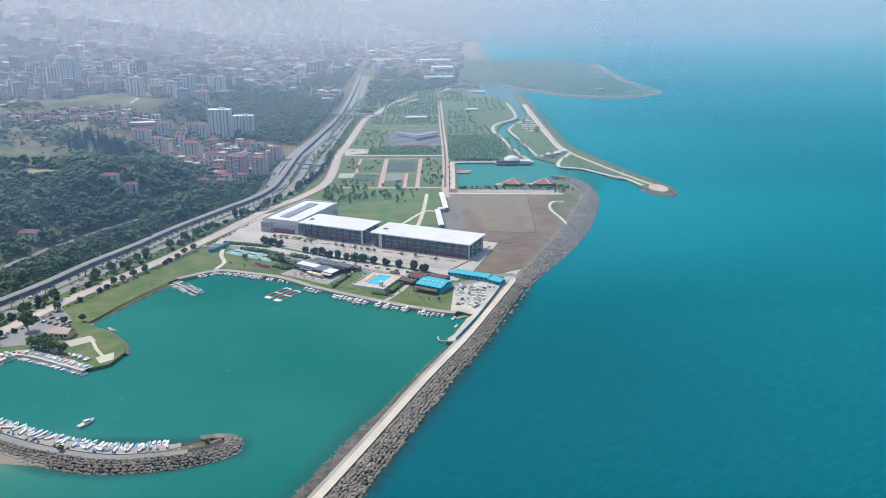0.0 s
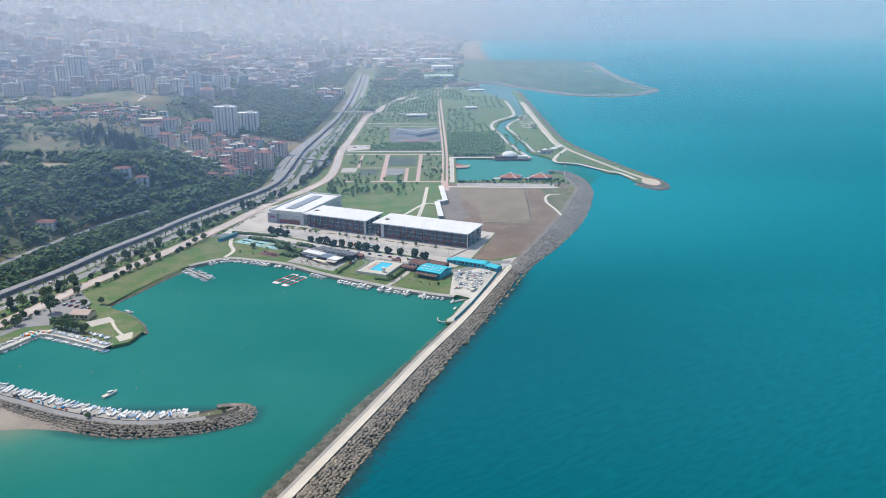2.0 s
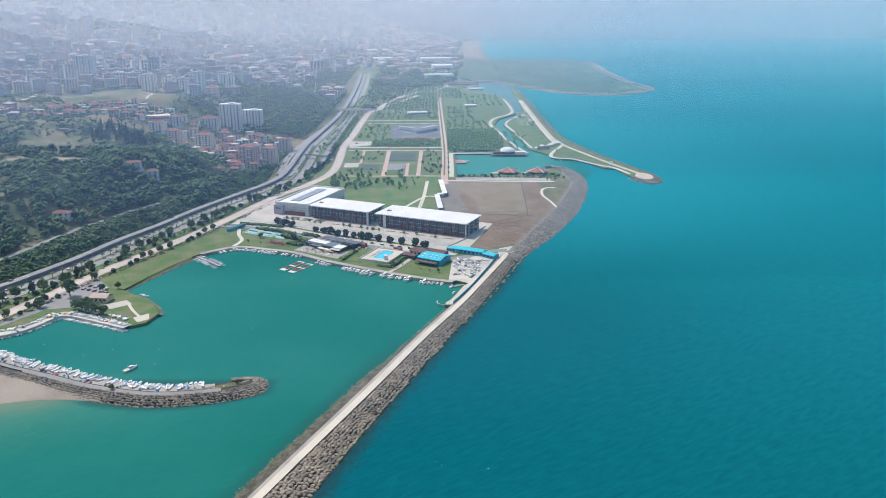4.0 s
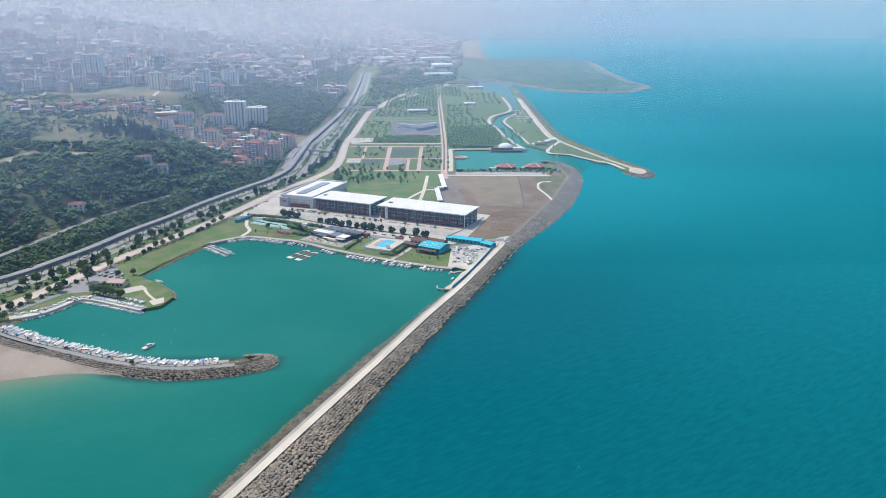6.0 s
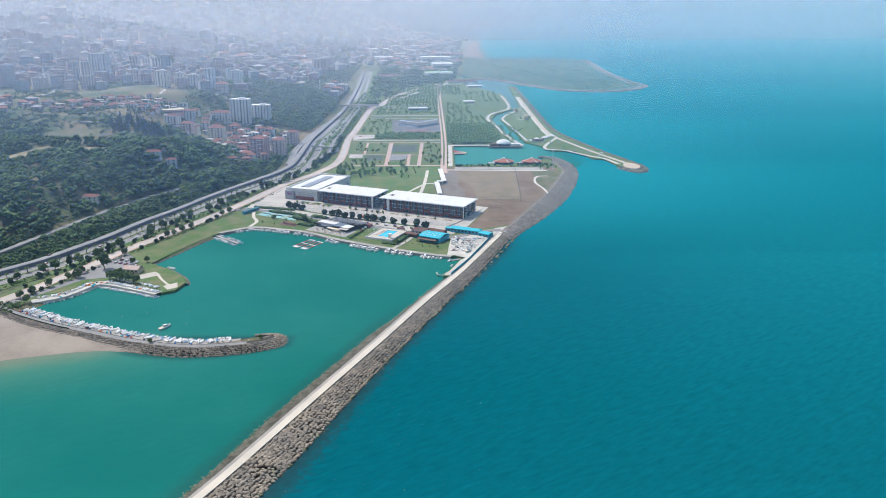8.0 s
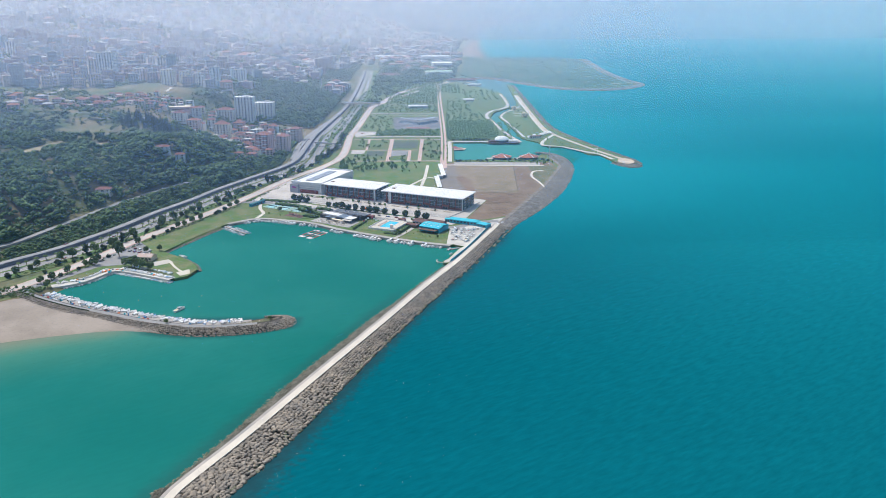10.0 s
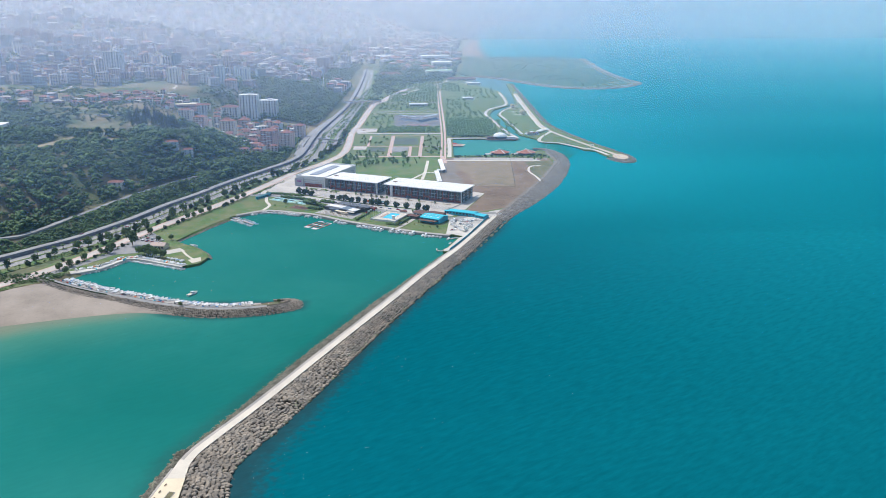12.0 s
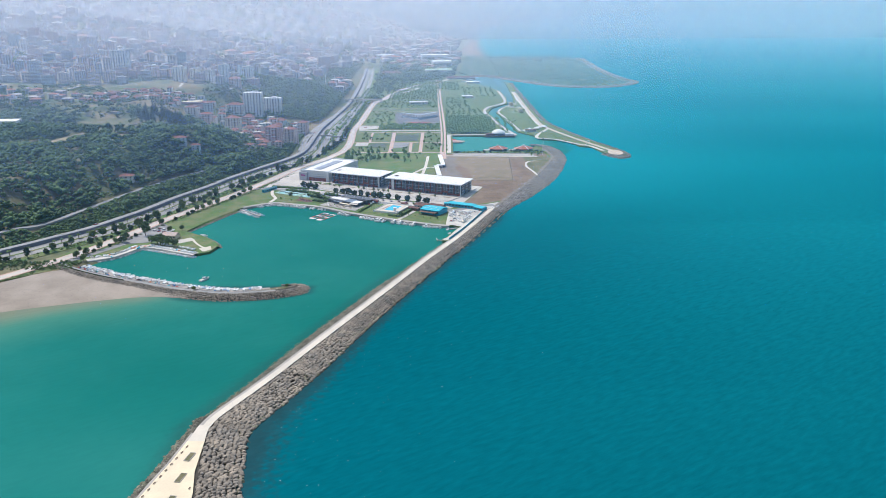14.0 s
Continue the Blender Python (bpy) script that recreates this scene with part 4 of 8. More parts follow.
slab("pavement_plaza", [(-147.0, 152), (-136.8, 152), (-133.6, 121), (-128.6, 100), (-122, 55), (-114, 0), (-107, -58), (-158, -58), (-158, 0), (-156, 60), (-155, 97), (-149.6, 130)], 3.8, "plaza", "cream paved viewing plaza", "plaza", 1.5)

slab("pavement_join", [(-145.4, 171), (-138.6, 170), (-138.4, 164), (-136.9, 152.1), (-146.9, 152.1)], 3.78, "path", "pale concrete where the walkway widens to the plaza", "plaza", 1.5)


def planter(x, y, turn):
    p = thing("planter", x, y, 3.8, turn)
    b = Mesh()
    for cx, cy, sx, sy in ((0, -4.3, 3.4, 0.3), (0, 4.3, 3.4, 0.3), (-1.55, 0, 0.3, 8.3), (1.55, 0, 0.3, 8.3)):
        b.box(cx, cy, 0, sx, sy, 0.35, "quay")
    mesh_part("kerb", p, b, "grey stone kerb")
    mesh_part("turf", p, Mesh().box(0, 0, 0, 2.78, 8.28, 0.22, "scrubland"), "patchy green turf")
    return tagged(p, "rectangular grass planter with grey kerb on cream paving", "planter", "planters on the plaza")


for x, y in ((-140.4, 134.8), (-139.2, 114), (-138.4, 93), (-135.5, 72), (-132, 51)):
    planter(x, y, -0.16 if y > 90 else -0.02)


def bench(x, y, turn):
    p = thing("bench", x, y, 3.8, turn)
    mesh_part("seat", p, Mesh().box(0, 0, 0.42, 1.8, 0.6, 0.12, "brown"))
    for sx in (-0.65, 0.65):
        mesh_part("leg", p, Mesh().box(sx, 0, 0, 0.16, 0.5, 0.42, "quay"))
    return tagged(p, "dark timber bench at the plaza edge", "bench", "benches on the plaza")


for i in range(10):
    bench(-145.2 - i * 1.05, 145.5 - i * 6.1, radians(70))
for x, y in ((-131.4, 104), (-133.6, 128)):
    bench(x, y, radians(80))

MOLE = curve([(-372, 488), (-340, 466), (-304, 446), (-267, 430), (-243, 419), (-214, 409), (-188, 404), (-164, 406), (-146, 410), (-133, 416), (-128, 421)], 4.0)
mb = bank("mole", MOLE, [(-14, -3), (-12.5, 1.2), (-4, 1.6), (-3, 2.9), (3, 2.9), (6, 2.1), (13, -1.2), (16, -4)], "core", "small curved harbour mole of rubble")
rock_field("mole_stones", MOLE, 2.9, 14.0, lambda q: 3.2 - 0.6 * q - 3.0 * q * q, 1.75, "grey armour stones of the curved mole", mb)
rock_field("mole_stones", MOLE[-12:], 2.6, 9.5, lambda q: 2.9 - 3.2 * q, 1.75, "grey armour stones inside the mole head", mb, right=False)
TIP = curve([(-129, 407), (-122, 414), (-121, 421), (-125, 428), (-134, 430), (-143, 428)], 3.0)
rock_field("mole_stones", TIP, -6.0, 4.5, lambda q: 3.2 - 3.7 * q, 1.75, "grey armour stones at the mole head", mb)
rock_field("wet_stones", MOLE, 11.5, 14.5, lambda q: -0.6 - 0.3 * q, 1.7, "wet mossy stones at the waterline", mat="wetstone", keep=0.55)
rock_field("wet_stones", TIP, 3.0, 6.5, lambda q: -0.6 - 0.3 * q, 1.7, "wet mossy stones at the waterline", mat="wetstone", keep=0.55)
b = Mesh()
ribbon(b, MOLE[:-5], 1.7, 2.9, 3.15, "asphalt", 0.6)
tagged(b.object("road_mole"), "narrow grey lane on the mole", "road", kind="structure")
b = Mesh()
ribbon(b, MOLE[:-6], 12.2, -3.4, 1.75, "quay", 1.5)
tagged(b.object("quay_mole"), "pale concrete boat quay on the mole", "quay", kind="structure")
slab("ground_mole_head", [(-166, 406.5), (-150, 410), (-138, 414.5), (-133, 418), (-134, 420.5), (-141, 419.5), (-149, 415.5), (-158, 411)], 3.05, "scrubland", "dry grass on the mole head", "lawn", 3.0)
b = Mesh()
ribbon(b, MOLE[2:24], -3.3, 3.7, 4.5, "hedge", 1.6)
tagged(b.object("fence_mole"), "dark green mesh fence along the mole", "fence", kind="structure")

EAST = curve([(54, 668), (66.7, 698.7), (80.5, 734), (95.8, 774), (117, 829), (139, 885), (158, 945), (175, 1001), (182.5, 1031), (182, 1064), (178, 1098), (173, 1128), (166, 1141), (156, 1143)], 4.0)


def east_width(y):
    return np.interp(y, [668, 698, 734, 774, 829, 885, 945, 1001, 1031, 1064, 1098, 1131, 1143], [11, 13, 17, 22.5, 26, 26, 24.5, 20.5, 18, 21, 23, 19, 14])


eb = bank("revetment", EAST, [(-4, 2.3), (0, 2.8), (4, 2.6), (12, 1.0), (21, -1.4), (24, -4)], "core", "wide rock revetment along the field", "revetment", fit=east_width)
rock_field("revetment_stones", EAST[6:], -1, 0.5, lambda q: 2.6 + 1.2 * q - 4.2 * q * q, 2.4, "pale grey rubble stones of the shore revetment", eb, mat="palestone", fit=east_width)
rock_field("wet_stones", EAST, 9.0, 3.5, lambda q: 0.6 - 1.6 * q, 2.4, "wet dark stones along the shore revetment", mat="wetstone", keep=0.22, fit=east_width)
b = Mesh()
ribbon(b, EAST[10:-10], 5.5, 0.5, 2.75, "gravel", 0.5)
tagged(b.object("path_track"), "grey-brown gravel track behind the revetment", "path", kind="structure")
PROM = curve([(288, 1038), (303, 1054), (304, 1088), (268, 1202), (233, 1337), (215, 1452), (211, 1694), (209, 1918), (207, 2215)], 6.0)
rock_field("promontory_stones", PROM, -4.5, 7, lambda q: 2.8 - 3.8 * q, 2.8, "dark armour stones along the promontory", right=True)
rock_field("promontory_stones", curve([(268, 1068), (282, 1040), (294, 1031), (306, 1046)], 4.0), -3, 5, lambda q: 2.8 - 3.8 * q, 2.8, "dark armour stones along the promontory")
PENI = curve([(100, 2428), (161, 2420), (244, 2270), (332, 2133), (427, 2093), (510, 2127), (580, 2236), (562, 2382), (557, 2717), (578, 3215)], 10.0)
rock_field("peninsula_stones", PENI, -10, 16, lambda q: 2.9 - 3.6 * q, 5.0, "grey stone edging of the peninsula", mat="palestone")
b = Mesh()
ribbon(b, PENI, 10, 14, 1.9, "gravel", 3.0)
tagged(b.object("bank_peninsula"), "rubble bank round the peninsula", "revetment", kind="structure")
HARBOUR_EDGE = curve([(-233, 545), (-241, 562), (-261, 585), (-284, 603), (-273, 639), (-261, 673), (-250, 698)], 4.0)
bank("bank_harbour", HARBOUR_EDGE, [(-1.0, 2.6), (0.6, 2.45), (3.2, 0.7), (4.6, -0.8)], "grass", "low grassy bank above the harbour shore", "bank")
rock_field("shore_stones", HARBOUR_EDGE, 2.4, 5.2, lambda q: 0.9 - 1.3 * q, 1.3, "dark stones along the harbour shore")


# ---- exhibition halls ----
TURN = radians(-24.6)


def box_part(name, parent, x, y, z, sx, sy, sz, mat, label="", turn=0.0, taper=1.0):
    return mesh_part(name, parent, Mesh().box(x, y, z, sx, sy, sz, mat, turn, taper), label)


def glazed_hall(x, y, length, depth, tall, bays, label):
    """Hall with a thin overhanging white roof and a glazed front set back behind slanting brick-red fins; local x runs along its front."""
    h = thing("exhibition_hall", x, y, 2.6, TURN)
    L, D = length, depth
    box_part("wall", h, L / 2, D / 2 + 1.5, 0, L - 5, D - 6, tall - 1.0, "hall_glass", "dark green glazed walls")
    roof = Mesh().box(L / 2, D / 2, tall - 1.0, L, D, 0.35, "white_roof")
    roof.box(L / 2, D / 2, tall - 0.65, L - 0.1, D - 0.1, 0.65, "white_roof")
    r = mesh_part("roof", h, roof, "flat white membrane roof")
    for k in range(3):
        box_part("roof_hatch", r, L * 0.07 + k * 1.6, D * 0.42, tall, 1.2, 4.5, 0.5, "brown")
    step = (L - 9) / bays
    front = 4.0
    for i in range(bays + 1):
        b = Mesh()
        bx = 6 + i * step
        b.add([(bx - 0.4, front - 1.6, 0), (bx + 0.4, front - 1.6, 0), (bx + 0.4, front + 0.6, 0), (bx - 0.4, front + 0.6, 0),
               (bx - 0.25 + 0.9, front - 0.5, tall - 1), (bx + 0.25 + 0.9, front - 0.5, tall - 1), (bx + 0.25 + 0.9, front + 0.6, tall - 1), (bx - 0.25 + 0.9, front + 0.6, tall - 1)],
              [(3, 2, 1, 0), (4, 5, 6, 7), (0, 1, 5, 4), (1, 2, 6, 5), (2, 3, 7, 6), (3, 0, 4, 7)], "red_panel")
        mesh_part("fin", h, b, "slanting brick-red fin")
    for i in range(bays):
        bx = 6 + (i + 0.5) * step
        box_part("panel", h, bx, front - 0.1, 0.2 if i % 3 else 3.0, step - 1.3, 0.5, 2.2, "red_panel", "brick-red base panel")
        for k in range(1, 4):
            box_part("mullion", h, bx - step / 2 + k * step / 4, front + 0.2, 0, 0.14, 0.5, tall - 1, "grey_panel")
    for z in (4.4, 8.6):
        box_part("ledge", h, L / 2, front + 0.15, z, L - 8, 0.7, 0.45, "grey_panel", "grey floor edge")
    box_part("column", h, 11.5 if L > 100 else L - 3, front - 1.6, 0, 3.4 if L > 100 else 1.0, 0.8, tall - 1, "white_wall", "white slab column")
    box_part("column", h, L - 1.4, front - 2.4, 0, 0.9, 0.9, tall - 1, "white_wall", "white corner column")
    for k in range(5):
        box_part("side_panel", h, L - 2.2, 9 + k * (D - 12) / 5 + 3, 0.4, 0.8, (D - 12) / 5 - 0.5, tall - 3.5, "hall_glass" if k % 2 else "grey_panel", "side cladding panel")
    for z in (3.0, 6.5, 10.0):
        box_part("window", h, L - 1.9, D / 2 + 2, z, 0.6, D - 14, 1.5, "hall_glass", "dark ribbon window")
    for k in range(3):
        box_part("door", h, L / 2 - 6 + k * 6, front - 0.5, 0, 3.0, 0.5, 3.0, "hall_glass", "glazed entrance door")
    return tagged(h, label, "exhibition hall", "halls of the fair ground")


glazed_hall(-76, 806, 112, 43, 15.6, 12, "long white-roofed exhibition hall with dark glass front")
glazed_hall(-156, 845, 80, 41, 15.6, 9, "white-roofed exhibition hall with brick-red fins")


def closed_hall():
    h = thing("exhibition_hall", -199, 868, 2.6, TURN + 0.06)
    L, D, T = 45, 92, 13.4
    box_part("wall", h, L / 2, D / 2, 0, L - 1, D - 1, T - 1, "white_wall", "pale ribbed metal walls")
    b = Mesh().box(L / 2, D / 2, T - 1.0, L, D, 0.8, "white_roof")
    r = mesh_part("roof", h, b, "white flat roof")
    for cx, cy, sx, sy in ((0.4, D / 2, 0.8, D), (L - 0.4, D / 2, 0.8, D), (L / 2, 0.4, L - 1.6, 0.8), (L / 2, D - 0.4, L - 1.6, 0.8)):
        box_part("parapet", r, cx, cy, T - 0.2, sx, sy, 1.6, "white_wall")
    box_part("skylight", r, L * 0.42, D * 0.52, T - 0.2, 11, D * 0.72, 0.7, "skylight", "long grey-blue rooflight strip")
    box_part("roof_step", r, L * 0.75, D * 0.5, T - 0.2, 15, D * 0.9, 0.5, "white_roof")
    s = box_part("sign_panel", h, 5.5, -1.2, 0, 12.5, 2.6, 11.2, "grey_panel", "dark grey sign tower")
    for k in range(4):
        box_part("sign_bar", s, 3.0 + k * 1.5, -2.6, 6.2, 0.9 if k < 3 else 2.4, 0.15, 2.6 - 0.3 * k, "purple", "purple sign lettering bar")
    for k in range(5):
        box_part("panel", h, 16 + k * 5.4, -0.3, 0.3, 5.0, 0.8, 4.4, "red_panel", "brick-red base panel")
    for z in (6.6, 9.4):
        box_part("ledge", h, L / 2 + 4, -0.25, z, L - 12, 0.6, 0.35, "grey_panel")
    for k in range(3):
        box_part("fire_stair", h, L + 1.8, D - 8 - k * 3, 3 + 3 * k, 3.6, 2.6, 0.3, "grey_panel")
        box_part("post", h, L + 3.3, D - 8 - k * 3, 0, 0.3, 0.3, 3 + 3 * k, "grey_panel")
    return tagged(h, "windowless white exhibition hall with long grey rooflight", "exhibition hall", "halls of the fair ground")


closed_hall()


def local(u, v, x0=-76, y0=806, a=TURN):
    return x0 + u * math.cos(a) - v * math.sin(a), y0 + u * math.sin(a) + v * math.cos(a)


for u in (-112, -100, -88, -70, -46, -28, -14, 6, 26, 42, 62, 78, 96):
    x, y = local(u, -9)
    p = thing("flower_bed", x, y, 2.62, TURN)
    box_part("kerb", p, 0, 0, 0, 11, 3.0, 0.25, "concrete")
    box_part("soil", p, 0, 0, 0, 10.4, 2.4, 0.32, "dryfield")
    tagged(p, "long kerbed flower bed of dry grass", "flower bed", "flower beds before the halls")
for k in range(3):
    x, y = local(-104 + k * 17, -3)
    p = thing("flower_bed", x, y, 2.62, TURN)
    box_part("kerb", p, 0, 0, 0, 13, 6.0, 0.25, "concrete")
    box_part("soil", p, 0, 0, 0, 12.4, 5.4, 0.32, "grass")
    tagged(p, "kerbed lawn bed beside the forecourt", "flower bed", "flower beds before the halls")
slab("pavement_parking", [local(-120, -33), local(106, -33), local(106, -20), local(-120, -20)], 2.65, "parking", "grey parking strip on the forecourt", "paving", 0.3)
b = Mesh()
for i in range(58):
    x, y = local(-30 + i * 2.6, -27)
    b.box(x, y, 2.65, 0.15, 4.8, 0.012, "path", TURN)
tagged(b.object("road_marking_bays"), "faded white parking bay lines", "road marking", kind="structure")
marks = Mesh()
for u in np.arange(-116, 104, 2.6):
    for v0, v1 in ((-32.6, -28.0), (-24.6, -20.4)):
        q = [local(u, v0), local(u + 0.22, v0), local(u + 0.22, v1), local(u, v1)]
        marks.prism([tuple(p) for p in q], 2.6, 2.662, "white")
tagged(marks.object("parking_marks"), "white painted parking bay lines", "road marking", kind="stuff")
way("kerb_forecourt", [local(-150, -34), local(-40, -34), local(107, -34)], 0.5, 2.9, "concrete", "concrete kerb of the forecourt", "kerb")
way("wall_forecourt", [local(107, -34), local(112, 0), local(113, 52)], 0.6, 3.6, "concrete", "low pale concrete wall", "wall", 1.2)


def canopy(x, y, w, d, z, label, group):
    c = thing("canopy", x, y, 2.6, radians(4))
    box_part("roof", c, 0, 0, z, w, d, 0.5, "white_roof")
    for sx in (-w / 2 + 0.6, w / 2 - 0.6):
        for k in range(4):
            box_part("post", c, sx, -d / 2 + 1 + k * (d - 2) / 3, 0, 0.35, 0.35, z, "metal")
    box_part("counter", c, 0, 0, 0, w * 0.45, d * 0.8, z - 1.0, "grey_panel")
    return tagged(c, label, "canopy", group)


canopy(0.5, 990, 6.5, 82, 4.2, "long white flat canopy on steel posts", "canopies on the path")
canopy(-4.5, 908, 6.5, 70, 4.2, "long white flat canopy on steel posts", "canopies on the path")
canopy(-2.0, 949, 9.0, 7, 4.0, "small white link canopy on steel posts", "canopies on the path")


# ---- club, pool and boatyard ----
def club():
    c = thing("restaurant", -119, 729, 2.6, radians(-33))
    box_part("wall", c, 0, 0, 0, 46, 15, 4.0, "dark_wall", "dark glazed walls")
    box_part("wall", c, 14, 13, 0, 26, 12, 5.0, "dark_wall", "dark rear wing")
    box_part("roof", c, -11, 1, 4.0, 24, 9, 0.5, "white_roof", "white flat roof")
    box_part("roof", c, -6, -7.5, 3.2, 14, 7, 0.4, "slate", "blue-grey lean-to roof")
    box_part("roof", c, 8, 0.5, 4.0, 13, 15, 0.45, "slate", "blue-grey sheet roof")
    box_part("roof", c, 19, -2.5, 4.0, 11, 11, 0.5, "white_roof", "white flat roof")
    box_part("roof", c, 19.5, -10, 3.2, 12, 5, 0.4, "paving", "pale lean-to roof")
    box_part("roof", c, -2, 14, 5.0, 30, 11, 0.5, "dark_roof", "dark curved rear roof")
    box_part("roof", c, 22, 14, 5.2, 17, 10, 0.5, "dark_roof", "dark rear roof")
    for k in range(9):
        box_part("window", c, -20 + k * 5, -7.6, 0.5, 3.8, 0.3, 2.6, "window")
    for k in range(5):
        box_part("vent", c, -10 + k * 6.5, 13 + (k % 2) * 3, 5.5, 1.2, 1.2, 1.0, "metal")
    box_part("awning", c, 8, -12.5, 2.8, 18, 4, 0.25, "plaza", "cream awning")
    return tagged(c, "low harbour restaurant with white and slate-blue roofs", "restaurant")


club()
for i in range(13):
    for j in range(3):
        x, y = local(-26 + i * 3.3, j * 3.6, -122, 705, radians(-28))
        if (i * 7 + j * 3) % 11 == 0:
            continue
        t = thing("terrace_table", x, y, 2.7, 0.3 * i)
        box_part("tabletop", t, 0, 0, 0.7, 1.5, 0.9, 0.07, "white" if (i + j) % 3 else "brown")
        box_part("pedestal", t, 0, 0, 0, 0.3, 0.3, 0.7, "metal")
        for q in (-1, 1):
            box_part("seat", t, 0, q * 0.9, 0.3, 1.4, 0.5, 0.15, "plaza")
        tagged(t, "small terrace table with pale seats", "table", "tables on the restaurant terrace")


def flat_shed(name, x, y, turn, w, d, h, wall, roof, label, cat, slope=1.2, windows=4, group=""):
    """Low building with a pitched sheet roof, windows and a door."""
    s = thing(name, x, y, 2.6, turn)
    box_part("wall", s, 0, 0, 0, w, d, h, wall)
    b = Mesh()
    a, q, o = w / 2 + 0.5, d / 2 + 0.5, 0.22
    pts = [(-a, -q, h), (a, -q, h), (a, 0, h + slope), (-a, 0, h + slope), (a, q, h), (-a, q, h)]
    pts += [(x0, y0, z0 + o) for x0, y0, z0 in pts]
    b.add(pts, [(6, 7, 8, 9), (9, 8, 10, 11), (0, 6, 9, 3), (3, 9, 11, 5), (1, 2, 8, 7), (2, 4, 10, 8), (0, 1, 7, 6), (4, 5, 11, 10), (0, 3, 2, 1), (3, 5, 4, 2)], roof)
    r = mesh_part("roof", s, b)
    for k in range(windows):
        box_part("window", s, -w / 2 + (k + 0.5) * w / windows, -d / 2 - 0.05, h * 0.4, w / windows * 0.55, 0.2, h * 0.4, "window")
    box_part("door", s, w * 0.2, -d / 2 - 0.08, 0, 1.2, 0.25, 2.1, "brown")
    return tagged(s, label, cat, group), r


blue, blue_roof = flat_shed("clubhouse", -8, 681, radians(-30), 25, 21, 5.2, "blue_wall", "turquoise", "sailing clubhouse with bright turquoise sheet roof", "clubhouse", 2.0, 5)
for k in range(5):
    for j in range(2):
        box_part("rooflight", blue_roof, -9 + k * 4.5, -6.5 + j * 4.0, 6.2 + j * 0.8, 1.8, 1.6, 0.3, "white_roof")
box_part("porch_roof", blue, -1, -13.5, 3.2, 23, 6, 0.35, "brown", "brown lean-to porch roof")
for k in range(4):
    box_part("porch_post", blue, -11 + k * 6.7, -16, 0, 0.3, 0.3, 3.2, "brown")
flat_shed("pavilion", -22, 704, radians(-30), 17, 13, 4.2, "white_wall", "tile_dark", "brown-roofed club pavilion with pale walls", "pavilion", 1.4, 4)
flat_shed("pavilion", -4, 700, radians(-30), 18, 9, 4.4, "red_panel", "tile_dark", "brown-roofed club pavilion with red walls", "pavilion", 1.2, 4)
flat_shed("pavilion", -32, 693, radians(-30), 14, 7, 3.2, "brown", "tile_dark", "low brown timber pavilion", "pavilion", 0.7, 4)
shed, _r = flat_shed("boat_shed", 27, 707, radians(-26), 34, 10, 4.2, "blue_wall", "turquoise", "long boat shed with turquoise sheet roof", "shed", 1.3, 8)
flat_shed("boat_shed", 48, 693, radians(-40), 13, 9, 3.4, "blue_wall", "turquoise", "small turquoise-roofed boat shed", "shed", 1.2, 3)
flat_shed("kiosk", 8, 716, radians(-26), 6, 5, 3.0, "blue_wall", "turquoise", "small turquoise gate kiosk", "kiosk", 0.8, 2)
flat_shed("kiosk", -83, 731, radians(-20), 9, 6, 3.2, "tile", "tile", "small dark-red kiosk beside the lawn", "kiosk", 0.8, 3)
flat_shed("kiosk", -45, 716, radians(-30), 8, 4, 2.8, "red_panel", "tile_dark", "small dark-red changing kiosk", "kiosk", 0.6, 3)
flat_shed("harbour_house", -291, 577, radians(-8), 15, 11, 4.0, "plaza", "pink", "harbour house with pale pinkish tiled roof", "house", 2.2, 4)
flat_shed("green_shed", -230, 800, radians(62), 26, 4, 3.0, "blue_wall", "turquoise_dark", "long low dark-turquoise sheds", "shed", 0.5, 6)


def pool():
    p = thing("swimming_pool", -58.5, 700, 2.6, radians(-23))
    b = Mesh()
    W, D = 12.5, 25.0
    for cx, cy, sx, sy in ((0, -D / 2 - 5, 32, 10), (0, D / 2 + 2.5, 32, 5), (-W / 2 - 5, 0, 10, D), (W / 2 + 5, 0, 10, D)):
        b.box(cx, cy, 0, sx, sy, 1.1, "cream")
    mesh_part("deck", p, b, "cream tiled pool deck")
    box_part("basin", p, 0, 0, 0, W, D, 0.85, "pool", "bright blue pool water")
    for cx, cy, sx, sy in ((0, -D / 2 - 9.9, 32, 0.3), (0, D / 2 + 4.9, 32, 0.3), (-15.9, -2.5, 0.3, 39), (15.9, -2.5, 0.3, 39)):
        box_part("deck_wall", p, cx, cy, 0, sx, sy, 2.1, "white_wall", "white parapet wall")
    box_part("lane_bench", p, -9, 0, 1.1, 1.5, 20, 0.4, "pink")
    box_part("tower", p, 9.5, -14, 1.1, 2.6, 2.6, 4.2, "white_wall", "white lifeguard tower")
    box_part("tower_roof", p, 9.5, -14, 5.3, 3.4, 3.4, 0.3, "white_roof")
    return tagged(p, "rectangular outdoor swimming pool with cream deck", "swimming pool")


pool()


